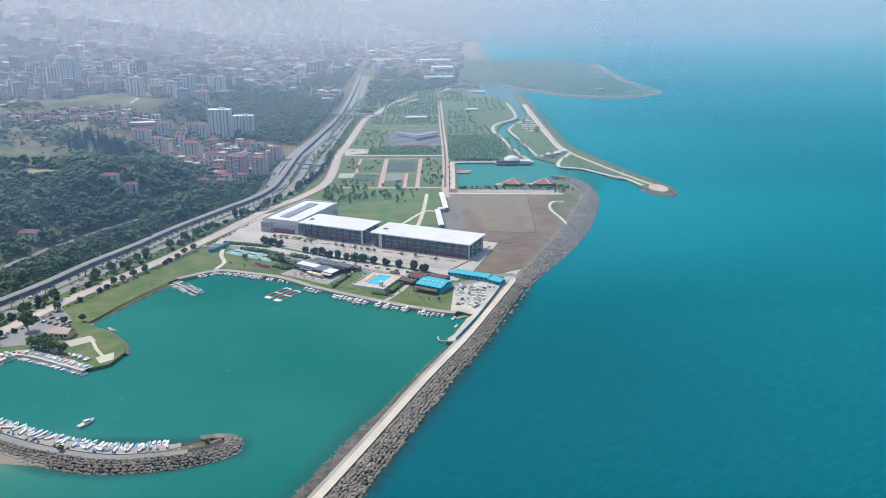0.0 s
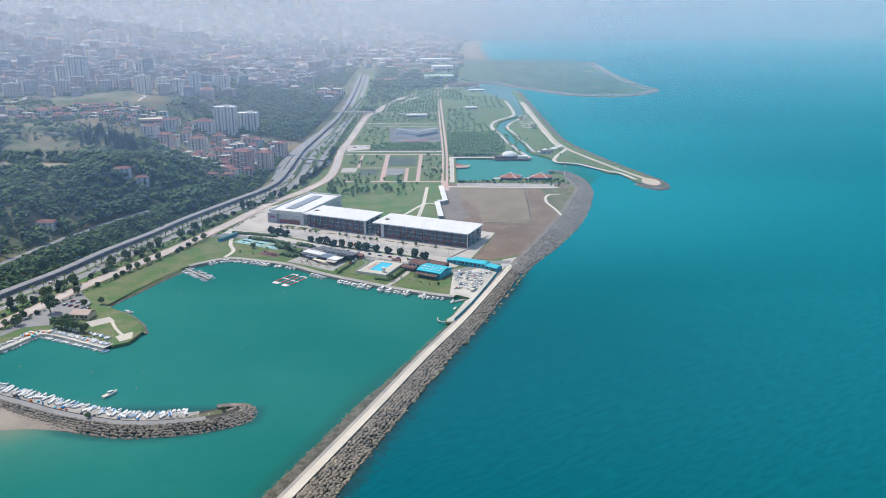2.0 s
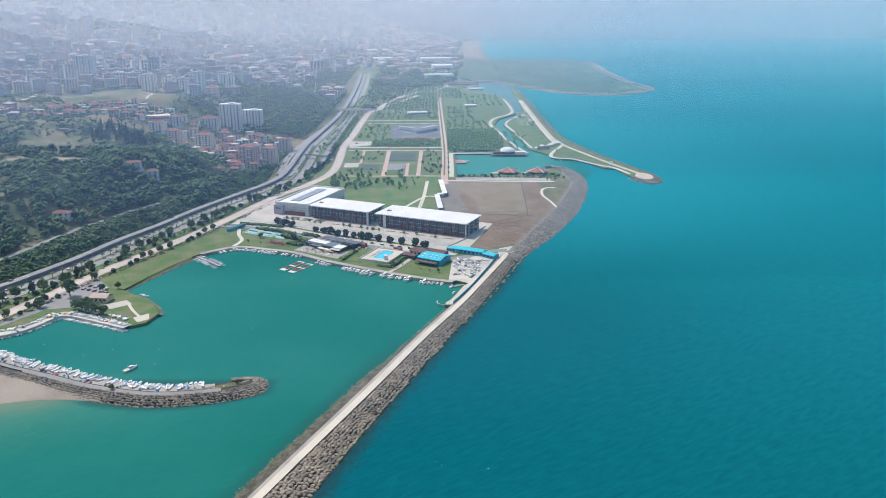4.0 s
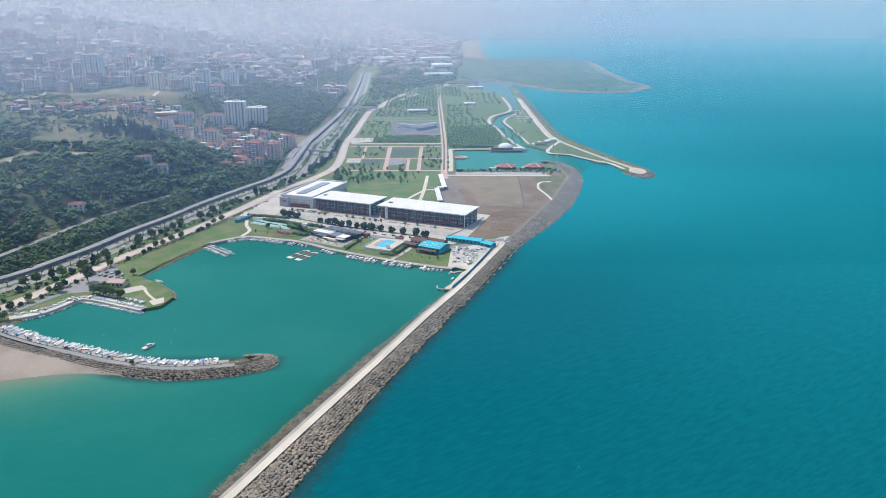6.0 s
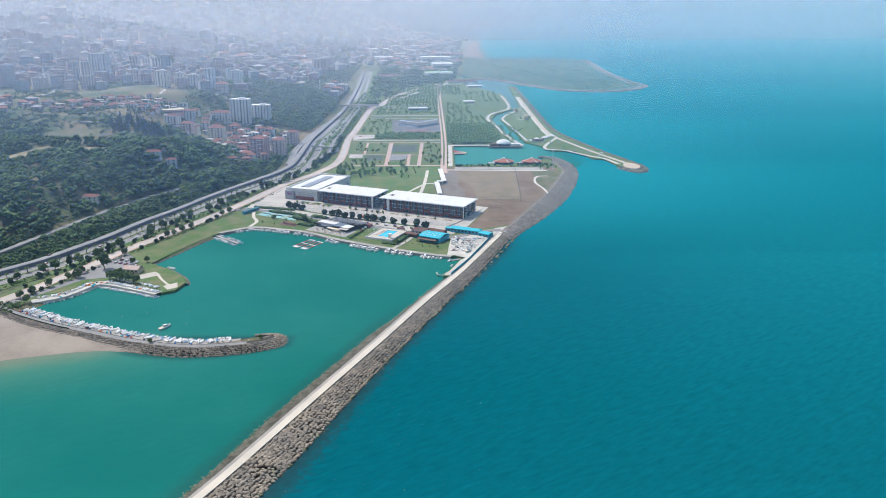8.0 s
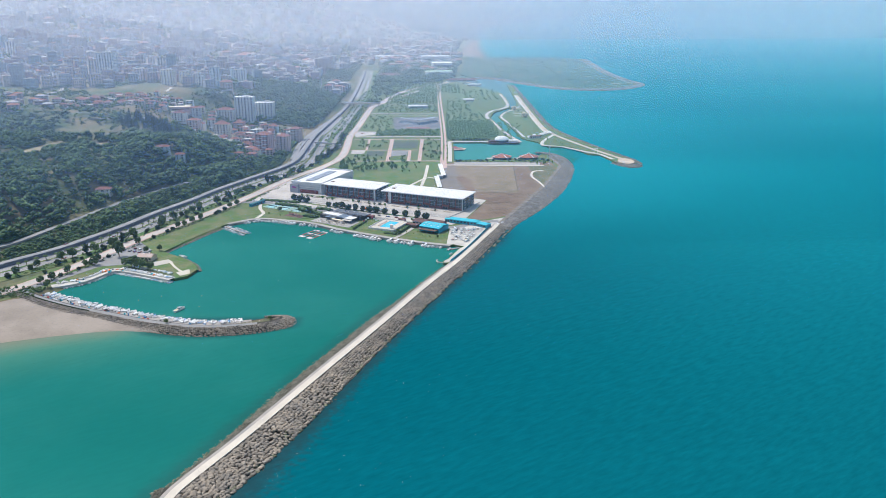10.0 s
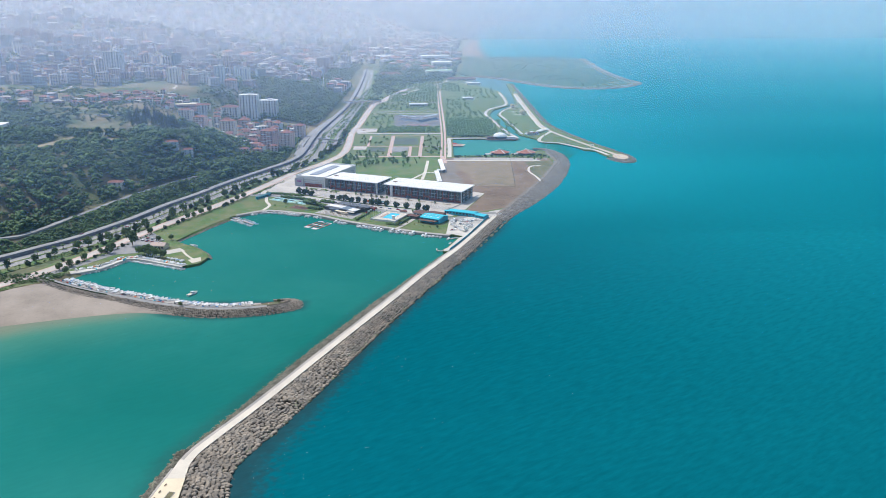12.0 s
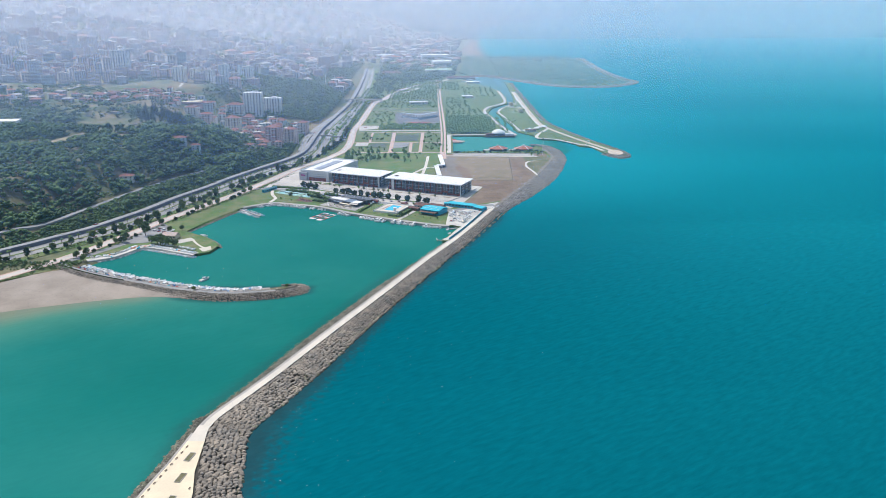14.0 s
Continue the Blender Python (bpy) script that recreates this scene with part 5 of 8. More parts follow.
def courts():
    for k in range(3):
        x, y = local(9.5 + k * 19.5, 9, -221, 786, radians(-29))
        c = thing("tennis_court", x, y, 2.62, radians(-29))
        box_part("surround", c, 0, 0, 0, 19.3, 18, 0.12, "court_edge")
        box_part("playing_area", c, 0, 0, 0, 12, 14.5, 0.14, "court")
        b = Mesh()
        for cx, cy, sx, sy in ((0, -7.2, 12, 0.12), (0, 7.2, 12, 0.12), (-6, 0, 0.12, 14.4), (6, 0, 0.12, 14.4), (0, 3.2, 9, 0.12), (0, -3.2, 9, 0.12)):
            b.box(cx, cy, 0.14, sx, sy, 0.01, "white")
        mesh_part("court_lines", c, b, "white court lines")
        box_part("net", c, 0, 0, 0.14, 13, 0.1, 0.95, "barrier")
        for sx in (-6.5, 6.5):
            box_part("net_post", c, sx, 0, 0.14, 0.12, 0.12, 1.1, "metal")
        for cx, cy, sx, sy in ((0, -9, 19.3, 0.06), (0, 9, 19.3, 0.06)):
            for q in (0.1, 1.6, 3.1):
                box_part("fence_rail", c, cx, cy, q, sx, sy, 0.08, "turquoise_dark")
            for q in range(5):
                box_part("fence_post", c, -9.6 + q * 4.8, cy, 0, 0.1, 0.1, 3.2, "turquoise_dark")
        tagged(c, "faded blue tennis court with green border", "tennis court", "tennis courts by the club")


courts()


def fence(points, tall, gap, post_mat, panel_mat, label, z=2.6, solid=False):
    """Fence of posts with rails, or with closed panels."""
    line = curve(points, gap)
    f = thing("fence", line[0][0], line[0][1], z)
    o = line[0]
    for i in range(len(line)):
        box_part("post", f, line[i][0] - o[0], line[i][1] - o[1], 0, 0.14, 0.14, tall, post_mat)
        if i + 1 < len(line):
            d = line[i + 1] - line[i]
            m, a, n = (line[i] + line[i + 1]) / 2 - o, math.atan2(d[1], d[0]), np.linalg.norm(d)
            if solid:
                box_part("panel", f, m[0], m[1], 0.1, n - 0.1, 0.08, tall - 0.2, panel_mat, turn=a)
            else:
                b = Mesh()
                for q in (0.15, tall * 0.5, tall - 0.12):
                    b.box(m[0], m[1], q, n, 0.05, 0.09, panel_mat, a)
                mesh_part("rail", f, b)
    return tagged(f, label, "fence")


fence([(52.4, 686), (40, 648), (25.2, 605), (9.1, 565)], 2.4, 4.0, "turquoise_dark", "blue_wall", "blue sheet fence between boatyard and breakwater", 2.66, True)
fence([(109, 1034), (105, 940), (101, 856)], 4.0, 8.0, "turquoise_dark", "turquoise_dark", "tall green ball-stop fence beside the pitch")
fence([(101, 856), (72, 858), (45, 862)], 4.0, 8.0, "turquoise_dark", "turquoise_dark", "tall green ball-stop fence beside the pitch")


def hedge(points, width, tall, label, z=2.6):
    """Clipped hedge with an uneven top."""
    line = curve(points, 1.6)
    vs, fs, k = [], [], 0
    for p in line:
        for q in range(4):
            sz = rock_rng.uniform(0.55, 0.85) * max(width, tall) * 0.55
            v = ROCKS[int(rock_rng.integers(40))] * sz
            vs.append(v + np.array([p[0] + rock_rng.uniform(-width, width) / 2.6, p[1] + rock_rng.uniform(-width, width) / 2.6, z + rock_rng.uniform(0.2, 0.75) * tall]))
            fs.extend((a + k, b + k, c + k) for a, b, c in ICO_F)
            k += 12
    return tagged(Mesh().add(np.concatenate(vs).tolist(), fs, "scrub").object("hedge"), label, "hedge")


for pts, w, t in (([(-205, 799), (-186, 791), (-162, 776)], 5, 3), ([(-150, 775), (-135, 766)], 5, 3), ([(-170, 768), (-155, 758), (-145, 748)], 6, 3.5), ([(-98, 683), (-92, 700), (-86, 716)], 2, 2.4), ([(-46, 668), (-38, 690), (-34, 704)], 3, 2.6), ([(-228, 820), (-200, 812), (-180, 806)], 4, 2.5), ([(-160, 742), (-148, 735)], 5, 3), ([(-62, 668), (-50, 663)], 3, 2)):
    hedge(pts, w, t, "dense dark green hedge")


# ---- trees ----
tree_rng = np.random.default_rng(3)
OCT = np.array([(1, 0, 0), (-1, 0, 0), (0, 1, 0), (0, -1, 0), (0, 0, 1), (0, 0, -1)], float)
OCT_F = [(0, 2, 4), (2, 1, 4), (1, 3, 4), (3, 0, 4), (2, 0, 5), (1, 2, 5), (3, 1, 5), (0, 3, 5)]


def clumps(n, radius, centre, size, flat=1.0, rng=tree_rng):
    """Many small leaf clumps in a lumpy, gappy crown."""
    lobes = rng.normal(0, 0.45, (6, 3))
    vs, fs, k = [], [], 0
    for i in range(n):
        d = rng.normal(0, 1, 3)
        d /= np.linalg.norm(d)
        p = lobes[i % 6] * 0.75 + d * rng.uniform(0.35, 0.85)
        p = p / max(1.0, np.linalg.norm(p)) * np.array(radius)
        a = rng.normal(0, 1, (3, 3))
        q = np.linalg.qr(a)[0]
        v = (OCT * rng.uniform(0.6, 1.2, (6, 1)) * np.array([1, 0.8, 0.55])) @ q * size * rng.uniform(0.7, 1.3)
        v[:, 2] *= flat
        vs.append(v + p + np.array(centre))
        fs.extend((x + k, y + k, z + k) for x, y, z in OCT_F)
        k += 6
    return np.concatenate(vs), fs


def stem(h, r, lean=0.0):
    """Tapered trunk that forks into limbs."""
    b = Mesh()

    def limb(p0, p1, r0, r1):
        p0, p1 = Vector(p0), Vector(p1)
        q = (p1 - p0).to_track_quat("Z", "Y").to_matrix()
        ring = [q @ Vector((math.cos(a), math.sin(a), 0)) for a in np.linspace(0, 2 * math.pi, 7)[:-1]]
        b.add([tuple(p0 + c * r0) for c in ring] + [tuple(p1 + c * r1) for c in ring], [(i, (i + 1) % 6, (i + 1) % 6 + 6, i + 6) for i in range(6)], "trunk")

    limb((0, 0, -0.4), (lean, 0, h * 0.5), r, r * 0.7)
    for k in range(4):
        a = k * 1.6 + 0.4
        limb((lean, 0, h * 0.48), (lean + math.cos(a) * h * 0.28, math.sin(a) * h * 0.28, h * 0.85), r * 0.5, r * 0.15)
    return b


def tree_kind(name, h, radius, n, size, mat, label, low=0.62):
    t = thing(name, 0, 0, -60)
    mesh_part("trunk", t, stem(h, h * 0.028 + 0.05))
    v, f = clumps(n, radius, (0, 0, h * low), size)
    mesh_part("crown", t, Mesh().add(v.tolist(), f, mat))
    return tagged(t, label, "tree")


def cypress_kind():
    t = thing("cypress", 0, 0, -60)
    mesh_part("trunk", t, stem(8, 0.2))
    vs, fs, k = [], [], 0
    for i in range(90):
        q = tree_rng.uniform(0, 1)
        a = tree_rng.uniform(0, 6.28)
        r = 1.7 * (1 - q) ** 0.7 * (0.6 + 0.4 * min(1, q * 6))
        v = OCT * tree_rng.uniform(0.5, 0.9, (6, 1)) * np.array([0.7, 0.7, 1.3])
        vs.append(v + np.array([math.cos(a) * r, math.sin(a) * r, 1.0 + q * 12.5]))
        fs.extend((x + k, y + k, z + k) for x, y, z in OCT_F)
        k += 6
    mesh_part("crown", t, Mesh().add(np.concatenate(vs).tolist(), fs, "leaf_dark"))
    return tagged(t, "slender dark cypress on the hillside", "cypress")


def palm_kind():
    t = thing("palm", 0, 0, -60)
    mesh_part("trunk", t, Mesh().box(0, 0, -0.3, 0.5, 0.5, 4.6, "trunk", 0.3, 0.7))
    b = Mesh()
    for k in range(12):
        a = k * 0.524 + 0.1
        c, s = math.cos(a), math.sin(a)
        pts = []
        for r, z, w in ((0.0, 4.2, 0.35), (1.0, 5.0 + 0.3 * (k % 2), 0.6), (2.0, 4.7, 0.55), (2.8, 3.7, 0.1)):
            pts += [(c * r - s * w, s * r + c * w, z), (c * r, s * r, z + 0.15), (c * r + s * w, s * r - c * w, z)]
        b.add(pts, [(i * 3 + j, i * 3 + j + 3, i * 3 + j + 4, i * 3 + j + 1) for i in range(3) for j in range(2)], "leaf")
    mesh_part("crown", t, b)
    return tagged(t, "short palm in the highway median", "palm")


ROUND = [tree_kind("round_tree", 7.0, (3.4, 3.4, 3.0), 150, 1.0, "leaf_dark", "round clipped dark green street tree", 0.5) for _ in range(3)]
BROAD = [tree_kind("broadleaf_tree", 11, (4.6, 4.4, 4.2), 170, 1.2, "leaf", "broad-crowned green deciduous tree", 0.6) for _ in range(4)]
YOUNG = [tree_kind("young_tree", 5.5, (1.9, 1.9, 2.1), 60, 0.75, "parkleaf", "slim young park tree", 0.6) for _ in range(4)]
PALE = [tree_kind("olive_tree", 5.0, (2.3, 2.3, 1.9), 70, 0.7, "leaf_pale", "small silvery-green olive tree", 0.6) for _ in range(2)]
PINE = [tree_kind("pine_tree", 13, (3.6, 3.6, 5.6), 160, 1.1, "leaf_dark", "tall dark conifer by the road", 0.55) for _ in range(2)]
CYPRESS, PALM = cypress_kind(), palm_kind()
PROTO = ROUND + BROAD + YOUNG + PALE + PINE + [CYPRESS, PALM]


def plant(kind, x, y, z, scale=1.0, group=""):
    k = kind[int(tree_rng.integers(len(kind)))] if isinstance(kind, list) else kind
    s = scale * tree_rng.uniform(0.85, 1.15)
    t = copy_thing(k, Matrix.LocRotScale((x, y, z), Euler((0, 0, tree_rng.uniform(0, 6.28))), (s, s, s * tree_rng.uniform(0.92, 1.1))))
    if group:
        t["group"] = group
    return t


for x, y in ((-186, 818), (-178, 814), (-170, 809), (-139, 788), (-129, 781), (-122, 776), (-113, 770), (-105, 767), (-96, 763), (-87, 759), (-79, 756), (-67, 751), (-55, 745), (-42, 739), (-29, 731), (-18, 724)):
    plant(ROUND, x, y, 2.7, 1.2, "clipped trees along the harbour road")
for i in range(26):
    x, y = local(-108 + i * 7.6, -14)
    if tree_rng.random() < 0.7:
        plant(YOUNG + PALE, x, y, 2.6, 0.8, "young trees on the forecourt")


def along(line, d, gap, kind, z, scale, group, keep=1.0, y0=-1e9, y1=1e9, jitter=1.5):
    """Row of trees beside a line."""
    seg = np.concatenate([[0], np.cumsum(np.linalg.norm(np.diff(line, axis=0), axis=1))])
    side = offset(line, -d)
    s = gap * 0.5
    while s < seg[-1]:
        x, y = np.interp(s, seg, side[:, 0]), np.interp(s, seg, side[:, 1])
        s += gap * tree_rng.uniform(0.75, 1.3)
        if y0 < y < y1 and tree_rng.random() < keep:
            plant(kind, x + tree_rng.uniform(-jitter, jitter), y + tree_rng.uniform(-jitter, jitter), z, scale, group)


along(HW, 12.8, 10, PALM, 3.2, 1.0, "palms in the highway median", 0.92, 430, 1300, 0.4)
along(HW, 31, 10, BROAD + PINE + ROUND, 2.8, 0.85, "trees on the highway verge", 0.85, 430, 1110, 4.0)
along(COLLECTOR, 10.5, 11, BROAD + ROUND, 2.6, 0.8, "trees beside the collector road", 0.85, 1090, 1320, 2.0)
along(SERVICE, 10, 10.5, ROUND + BROAD, 2.5, 0.66, "trees along the shore promenade", 0.85, 500, 800, 1.5)
along(SERVICE, -10, 16, ROUND, 2.5, 0.6, "trees along the shore promenade", 0.6, 500, 1000, 1.5)
for x, y, s in ((-322, 586, 1.15), (-336, 560, 0.9), (-305, 556, 0.9), (-298, 553, 1.1), (-291, 550, 1.0), (-284, 546, 0.95), (-277, 545, 0.8), (-296, 560, 0.9), (-300, 600, 0.7), (-288, 606, 0.5)):
    plant(BROAD, x, y, 2.5, s, "trees round the harbour house")
for x, y, s in ((-137, 418, 0.32), (-218, 410, 0.4), (-352, 496, 0.6)):
    plant(BROAD, x, y, 2.6, s, "trees on the mole")
for x, y, s in ((-205, 748, 0.6), (-195, 764, 0.6), (-180, 760, 0.55), (-170, 765, 0.7), (-158, 752, 0.8), (-190, 741, 0.5), (-132, 716, 0.5), (-100, 690, 0.5), (-20, 655, 0.4), (-12, 650, 0.4), (-30, 662, 0.35), (-38, 668, 0.4), (-4, 648, 0.35), (-26, 672, 0.4), (-47, 662, 0.5), (-34, 719, 0.7), (14, 724, 0.5)):
    plant(BROAD + YOUNG, x, y, 2.6, s, "small garden trees at the club")
# park plots
FAR_PARK = []
for x0, x1, y0, y1, n, kind, s in ((-155, -105, 985, 1066, 34, YOUNG, 1.35), (-105, -50, 1000, 1066, 22, YOUNG, 1.2), (-60, -30, 985, 1064, 10, YOUNG, 0.7), (-150, -92, 1085, 1118, 14, YOUNG, 0.85), (-150, -95, 1180, 1276, 24, YOUNG, 0.75), (-32, 0, 1085, 1165, 16, PALE + YOUNG, 1.0), (-32, -2, 1180, 1276, 14, YOUNG, 0.8), (-82, -58, 1082, 1112, 6, YOUNG, 0.8),
                                  (-120, -5, 1318, 1380, 60, YOUNG, 0.95), (-150, -100, 1400, 1570, 26, YOUNG + BROAD, 0.8), (-140, -8, 1640, 1760, 45, YOUNG, 1.0), (-130, -12, 1785, 1990, 50, YOUNG + BROAD, 0.95), (12, 100, 1290, 1490, 75, YOUNG, 1.05), (14, 60, 1500, 1900, 40, YOUNG + BROAD, 1.0), (60, 150, 1850, 2080, 30, BROAD, 0.8), (-50, 40, 2010, 2230, 30, BROAD, 0.9), (15, 120, 1255, 1275, 20, ROUND, 0.6), (22, 84, 1066, 1078, 14, ROUND, 0.5), (100, 175, 1070, 1088, 16, ROUND, 0.55), (135, 172, 1040, 1066, 10, YOUNG, 0.8), (140, 190, 1560, 1740, 14, YOUNG, 0.9), (145, 195, 1370, 1480, 12, YOUNG, 0.8), (190, 260, 1180, 1280, 12, YOUNG, 0.5)):
    for _ in range(n):
        x, y = tree_rng.uniform(x0, x1), tree_rng.uniform(y0, y1)
        if y > 1300:
            FAR_PARK.append((x, y, 1.2, s * tree_rng.uniform(0.55, 0.8)))
        else:
            plant(kind, x, y, 2.5, s, "young trees in the seaside park")
for i in range(14):
    plant(YOUNG, 9.5, 1090 + i * 38, 2.6, 0.7, "trees along the park avenue")
for i in range(70):
    x, y = tree_rng.uniform(-500, -410), tree_rng.uniform(-34, 34)
    y += 1075 - (x + 455) * 0.25
    plant(CYPRESS, x, y, float(height(x, y)), 1.25, "cypress grove on the hillside")
for p in PROTO:
    for o in [*p.children_recursive, p]:
        bpy.data.objects.remove(o)


def foliage(name, spots, n, mat, label, spread=(2.6, 2.6, 2.2), size=1.5, seed=5, kind="stuff", dome=False):
    """Continuous woodland: every tree a handful of leaf clumps, all in one mesh."""
    rng = np.random.default_rng(seed)
    spots = np.asarray(spots, float)
    k = len(spots)
    c = np.repeat(spots[:, :3], n, axis=0)
    sc = np.repeat(spots[:, 3], n)[:, None]
    d = rng.normal(0, 1, (k * n, 3))
    d /= np.linalg.norm(d, axis=1)[:, None]
    inner = rng.uniform(0.4, 1.0, (k * n, 1))
    if dome:
        d[:, 2], inner = np.abs(d[:, 2]) * 1.15 - 0.15, inner * 0.3 + 0.7
    p = c + d * np.array(spread) * sc * inner + np.array([0, 0, 1.0]) * sc * 4.2
    v = OCT[None] * rng.uniform(0.8, 1.2, (k * n, 6, 1)) * np.array([1.0, 1.0, 0.75]) * size * sc[:, :, None] * rng.uniform(0.7, 1.3, (k * n, 1, 1))
    a = rng.uniform(0, 6.28, k * n)
    cs, sn = np.cos(a)[:, None], np.sin(a)[:, None]
    x, y = v[:, :, 0] * cs - v[:, :, 1] * sn, v[:, :, 0] * sn + v[:, :, 1] * cs
    tilt = rng.normal(0, 0.25, (k * n, 1))
    v = np.stack([x, y, v[:, :, 2] + x * tilt], -1) + p[:, None]
    f = np.array(OCT_F)[None] + (np.arange(k * n) * 6)[:, None, None]
    me = bpy.data.meshes.new(name)
    me.from_pydata(v.reshape(-1, 3).tolist(), [], f.reshape(-1, 3).tolist())
    me.polygons.foreach_set("use_smooth", np.ones(len(me.polygons), bool))
    me.materials.append(M[mat])
    return tagged(new(name, me), label, "woods", kind=kind)


def inside(x, y, ring):
    """Which points lie in an outline."""
    r = np.zeros(len(x), bool)
    for (ax, ay), (bx, by) in zip(ring, ring[1:] + ring[:1]):
        if ay != by:
            r ^= ((ay > y) != (by > y)) & (x < (bx - ax) * (y - ay) / (by - ay) + ax)
    return r


def near_line(x, y, points, d):
    c = curve(points, 6.0)
    return (np.min((x[:, None] - c[:, 0]) ** 2 + (y[:, None] - c[:, 1]) ** 2, axis=1) < d * d)


MEADOW = [(-548, 985), (-500, 985), (-470, 1000), (-468, 1040), (-484, 1070), (-540, 1078), (-585, 1060), (-580, 1010)]
CLEAR = [MEADOW, [(-506, 1050), (-405, 1025), (-405, 1105), (-506, 1125)], [(-566, 862), (-538, 955), (-514, 938), (-528, 852)], [(-498, 965), (-450, 962), (-440, 905), (-480, 893)], [(-395, 915), (-362, 925), (-366, 945), (-400, 940)], [(-420, 755), (-395, 765), (-395, 785), (-425, 780)], [(-620, 640), (-560, 660), (-570, 720), (-630, 700)]]


def woods():
    rng = np.random.default_rng(11)
    x, y = rng.uniform(-1000, -230, 19000), rng.uniform(380, 1135, 19000)
    u = np.interp(y, HIGHWAY_WEST[:, 1], HIGHWAY_WEST[:, 0]) - x
    ok = (u > 7) & ~near_line(x, y, SLOPE_ROAD, 6.0)
    for r in CLEAR:
        ok &= ~inside(x, y, r)
    lane = np.array(SLOPE_ROAD, float)
    below = x - np.interp(y, lane[:, 1], lane[:, 0])
    ok &= ~((y < 905) & (below > -7) & ((below < 22) | (rng.random(19000) < 0.65)))
    swell = 0.5 + 0.5 * np.sin(x / 23 + 1.7 * np.sin(y / 41)) * np.sin(y / 29 + 1.3 * np.sin(x / 37))
    ok &= rng.random(19000) < 0.80 + 0.5 * swell
    ok &= ~((y > 1005) & (u < 150) & (y > 1005 + (u - 60) * 0.8) & (rng.random(19000) < 0.6)) & ~((y > 1060) & (u > 180) & (rng.random(19000) < 0.75)) & (x > -380 - 0.66 * y)
    ok &= rng.random(19000) < np.where(u > 330, 0.85, 1.0)
    x, y = x[ok], y[ok]
    s = (0.58 + 0.82 * rng.random(len(x)) ** 1.6) * (0.7 + 0.65 * swell[ok])
    foliage("woods", np.stack([x, y, height(x, y), s], 1), 8, "forest", "dense mixed woodland on the slope", (3.6, 3.6, 3.4), 2.1, dome=True)
    n = 3600
    x, y = rng.uniform(-490, -230, n), rng.uniform(1400, 2150, n)
    u = np.interp(y, HIGHWAY_WEST[:, 1], HIGHWAY_WEST[:, 0]) - x
    ok = (u > 6) & (u + 60 * np.sin(x / 19) * np.sin(y / 27 + 1) + rng.uniform(-40, 40, n) < 235 - np.abs(y - 1750) * 0.22)
    x, y = x[ok], y[ok]
    foliage("woods", np.stack([x, y, height(x, y), rng.uniform(0.8, 1.7, len(x))], 1), 6, "forest", "dense wood on the knoll beside the highway", (3.4, 3.4, 3.4), 1.9, 6, dome=True)
    n = 19000
    x, y = rng.uniform(-1300, -240, n), rng.uniform(990, 1860, n)
    u = np.interp(y, HIGHWAY_WEST[:, 1], HIGHWAY_WEST[:, 0]) - x
    ok = (u > 14) & (np.sin(x / 47 + 1) * np.sin(y / 61) > rng.uniform(-0.8, 0.9, n)) & ~inside(x, y, [(-760, 1490), (-500, 1450), (-460, 1330), (-640, 1335)]) & ~near_line(x, y, [(-560, 1105), (-506, 1116), (-469, 1148), (-429, 1173), (-387, 1199), (-345, 1225)], 6)
    x, y = x[ok], y[ok]
    foliage("woods", np.stack([x, y, height(x, y), rng.uniform(0.5, 1.0, len(x))], 1), 5, "forest", "scattered trees between the hillside houses", (3.2, 3.2, 3.2), 1.8, 8, dome=True)
    n = 17000
    x, y = rng.uniform(-2400, 120, n), 1780 + 2900 * rng.random(n) ** 1.7
    ok = x < np.interp(y, LAND_EAST[:, 1], LAND_EAST[:, 0]) - 25
    ok &= (x < np.interp(y, HIGHWAY_WEST[:, 1], HIGHWAY_WEST[:, 0]) - 15) | (x > np.interp(y, HIGHWAY_WEST[:, 1], HIGHWAY_WEST[:, 0]) + 60)
    x, y = x[ok], y[ok]
    foliage("woods", np.stack([x, y, height(x, y), rng.uniform(0.9, 1.9, len(x))], 1), 4, "forest", "distant trees among the town", (3.6, 3.6, 2.4), 2.0, 9)
    n = 5200
    x = np.concatenate([rng.uniform(-205, 70, 2800), rng.uniform(-640, -290, 2400)])
    y = np.concatenate([rng.uniform(2260, 3050, 2800), rng.uniform(2080, 2900, 2400)])
    ok = (x < np.interp(y, LAND_EAST[:, 1], LAND_EAST[:, 0]) - 20) & (np.sin(x / 53 + 0.6) * np.sin(y / 77) > rng.uniform(-1.0, 0.7, n))
    ok &= ~((np.abs(x + 10) < 52) & (np.abs(y - 2540) < 40)) & ~((np.abs(x) < 44) & (np.abs(y - 2790) < 44)) & ~((np.abs(x + 169) < 42) & (np.abs(y - 2474) < 20))
    x, y = x[ok], y[ok]
    foliage("woods", np.stack([x, y, height(x, y), rng.uniform(1.0, 2.0, len(x))], 1), 5, "forest", "dark woods between the park and the far town", (3.4, 3.4, 2.8), 2.0, 19, dome=True)
    spots = []
    for line, d0, d1, n, z in ((HW, 26, 37, 950, 2.8), (HW, -20, -12, 300, 6.0)):
        k = rng.integers(8, 78, n)
        for i in k:
            p = line[i] + (line[i + 1] - line[i]) * rng.random()
            t = (line[i + 1] - line[i]) / np.linalg.norm(line[i + 1] - line[i])
            q = p + np.array([t[1], -t[0]]) * rng.uniform(d0, d1)
            spots.append((q[0], q[1], z - 1.2, rng.uniform(0.25, 0.5)))
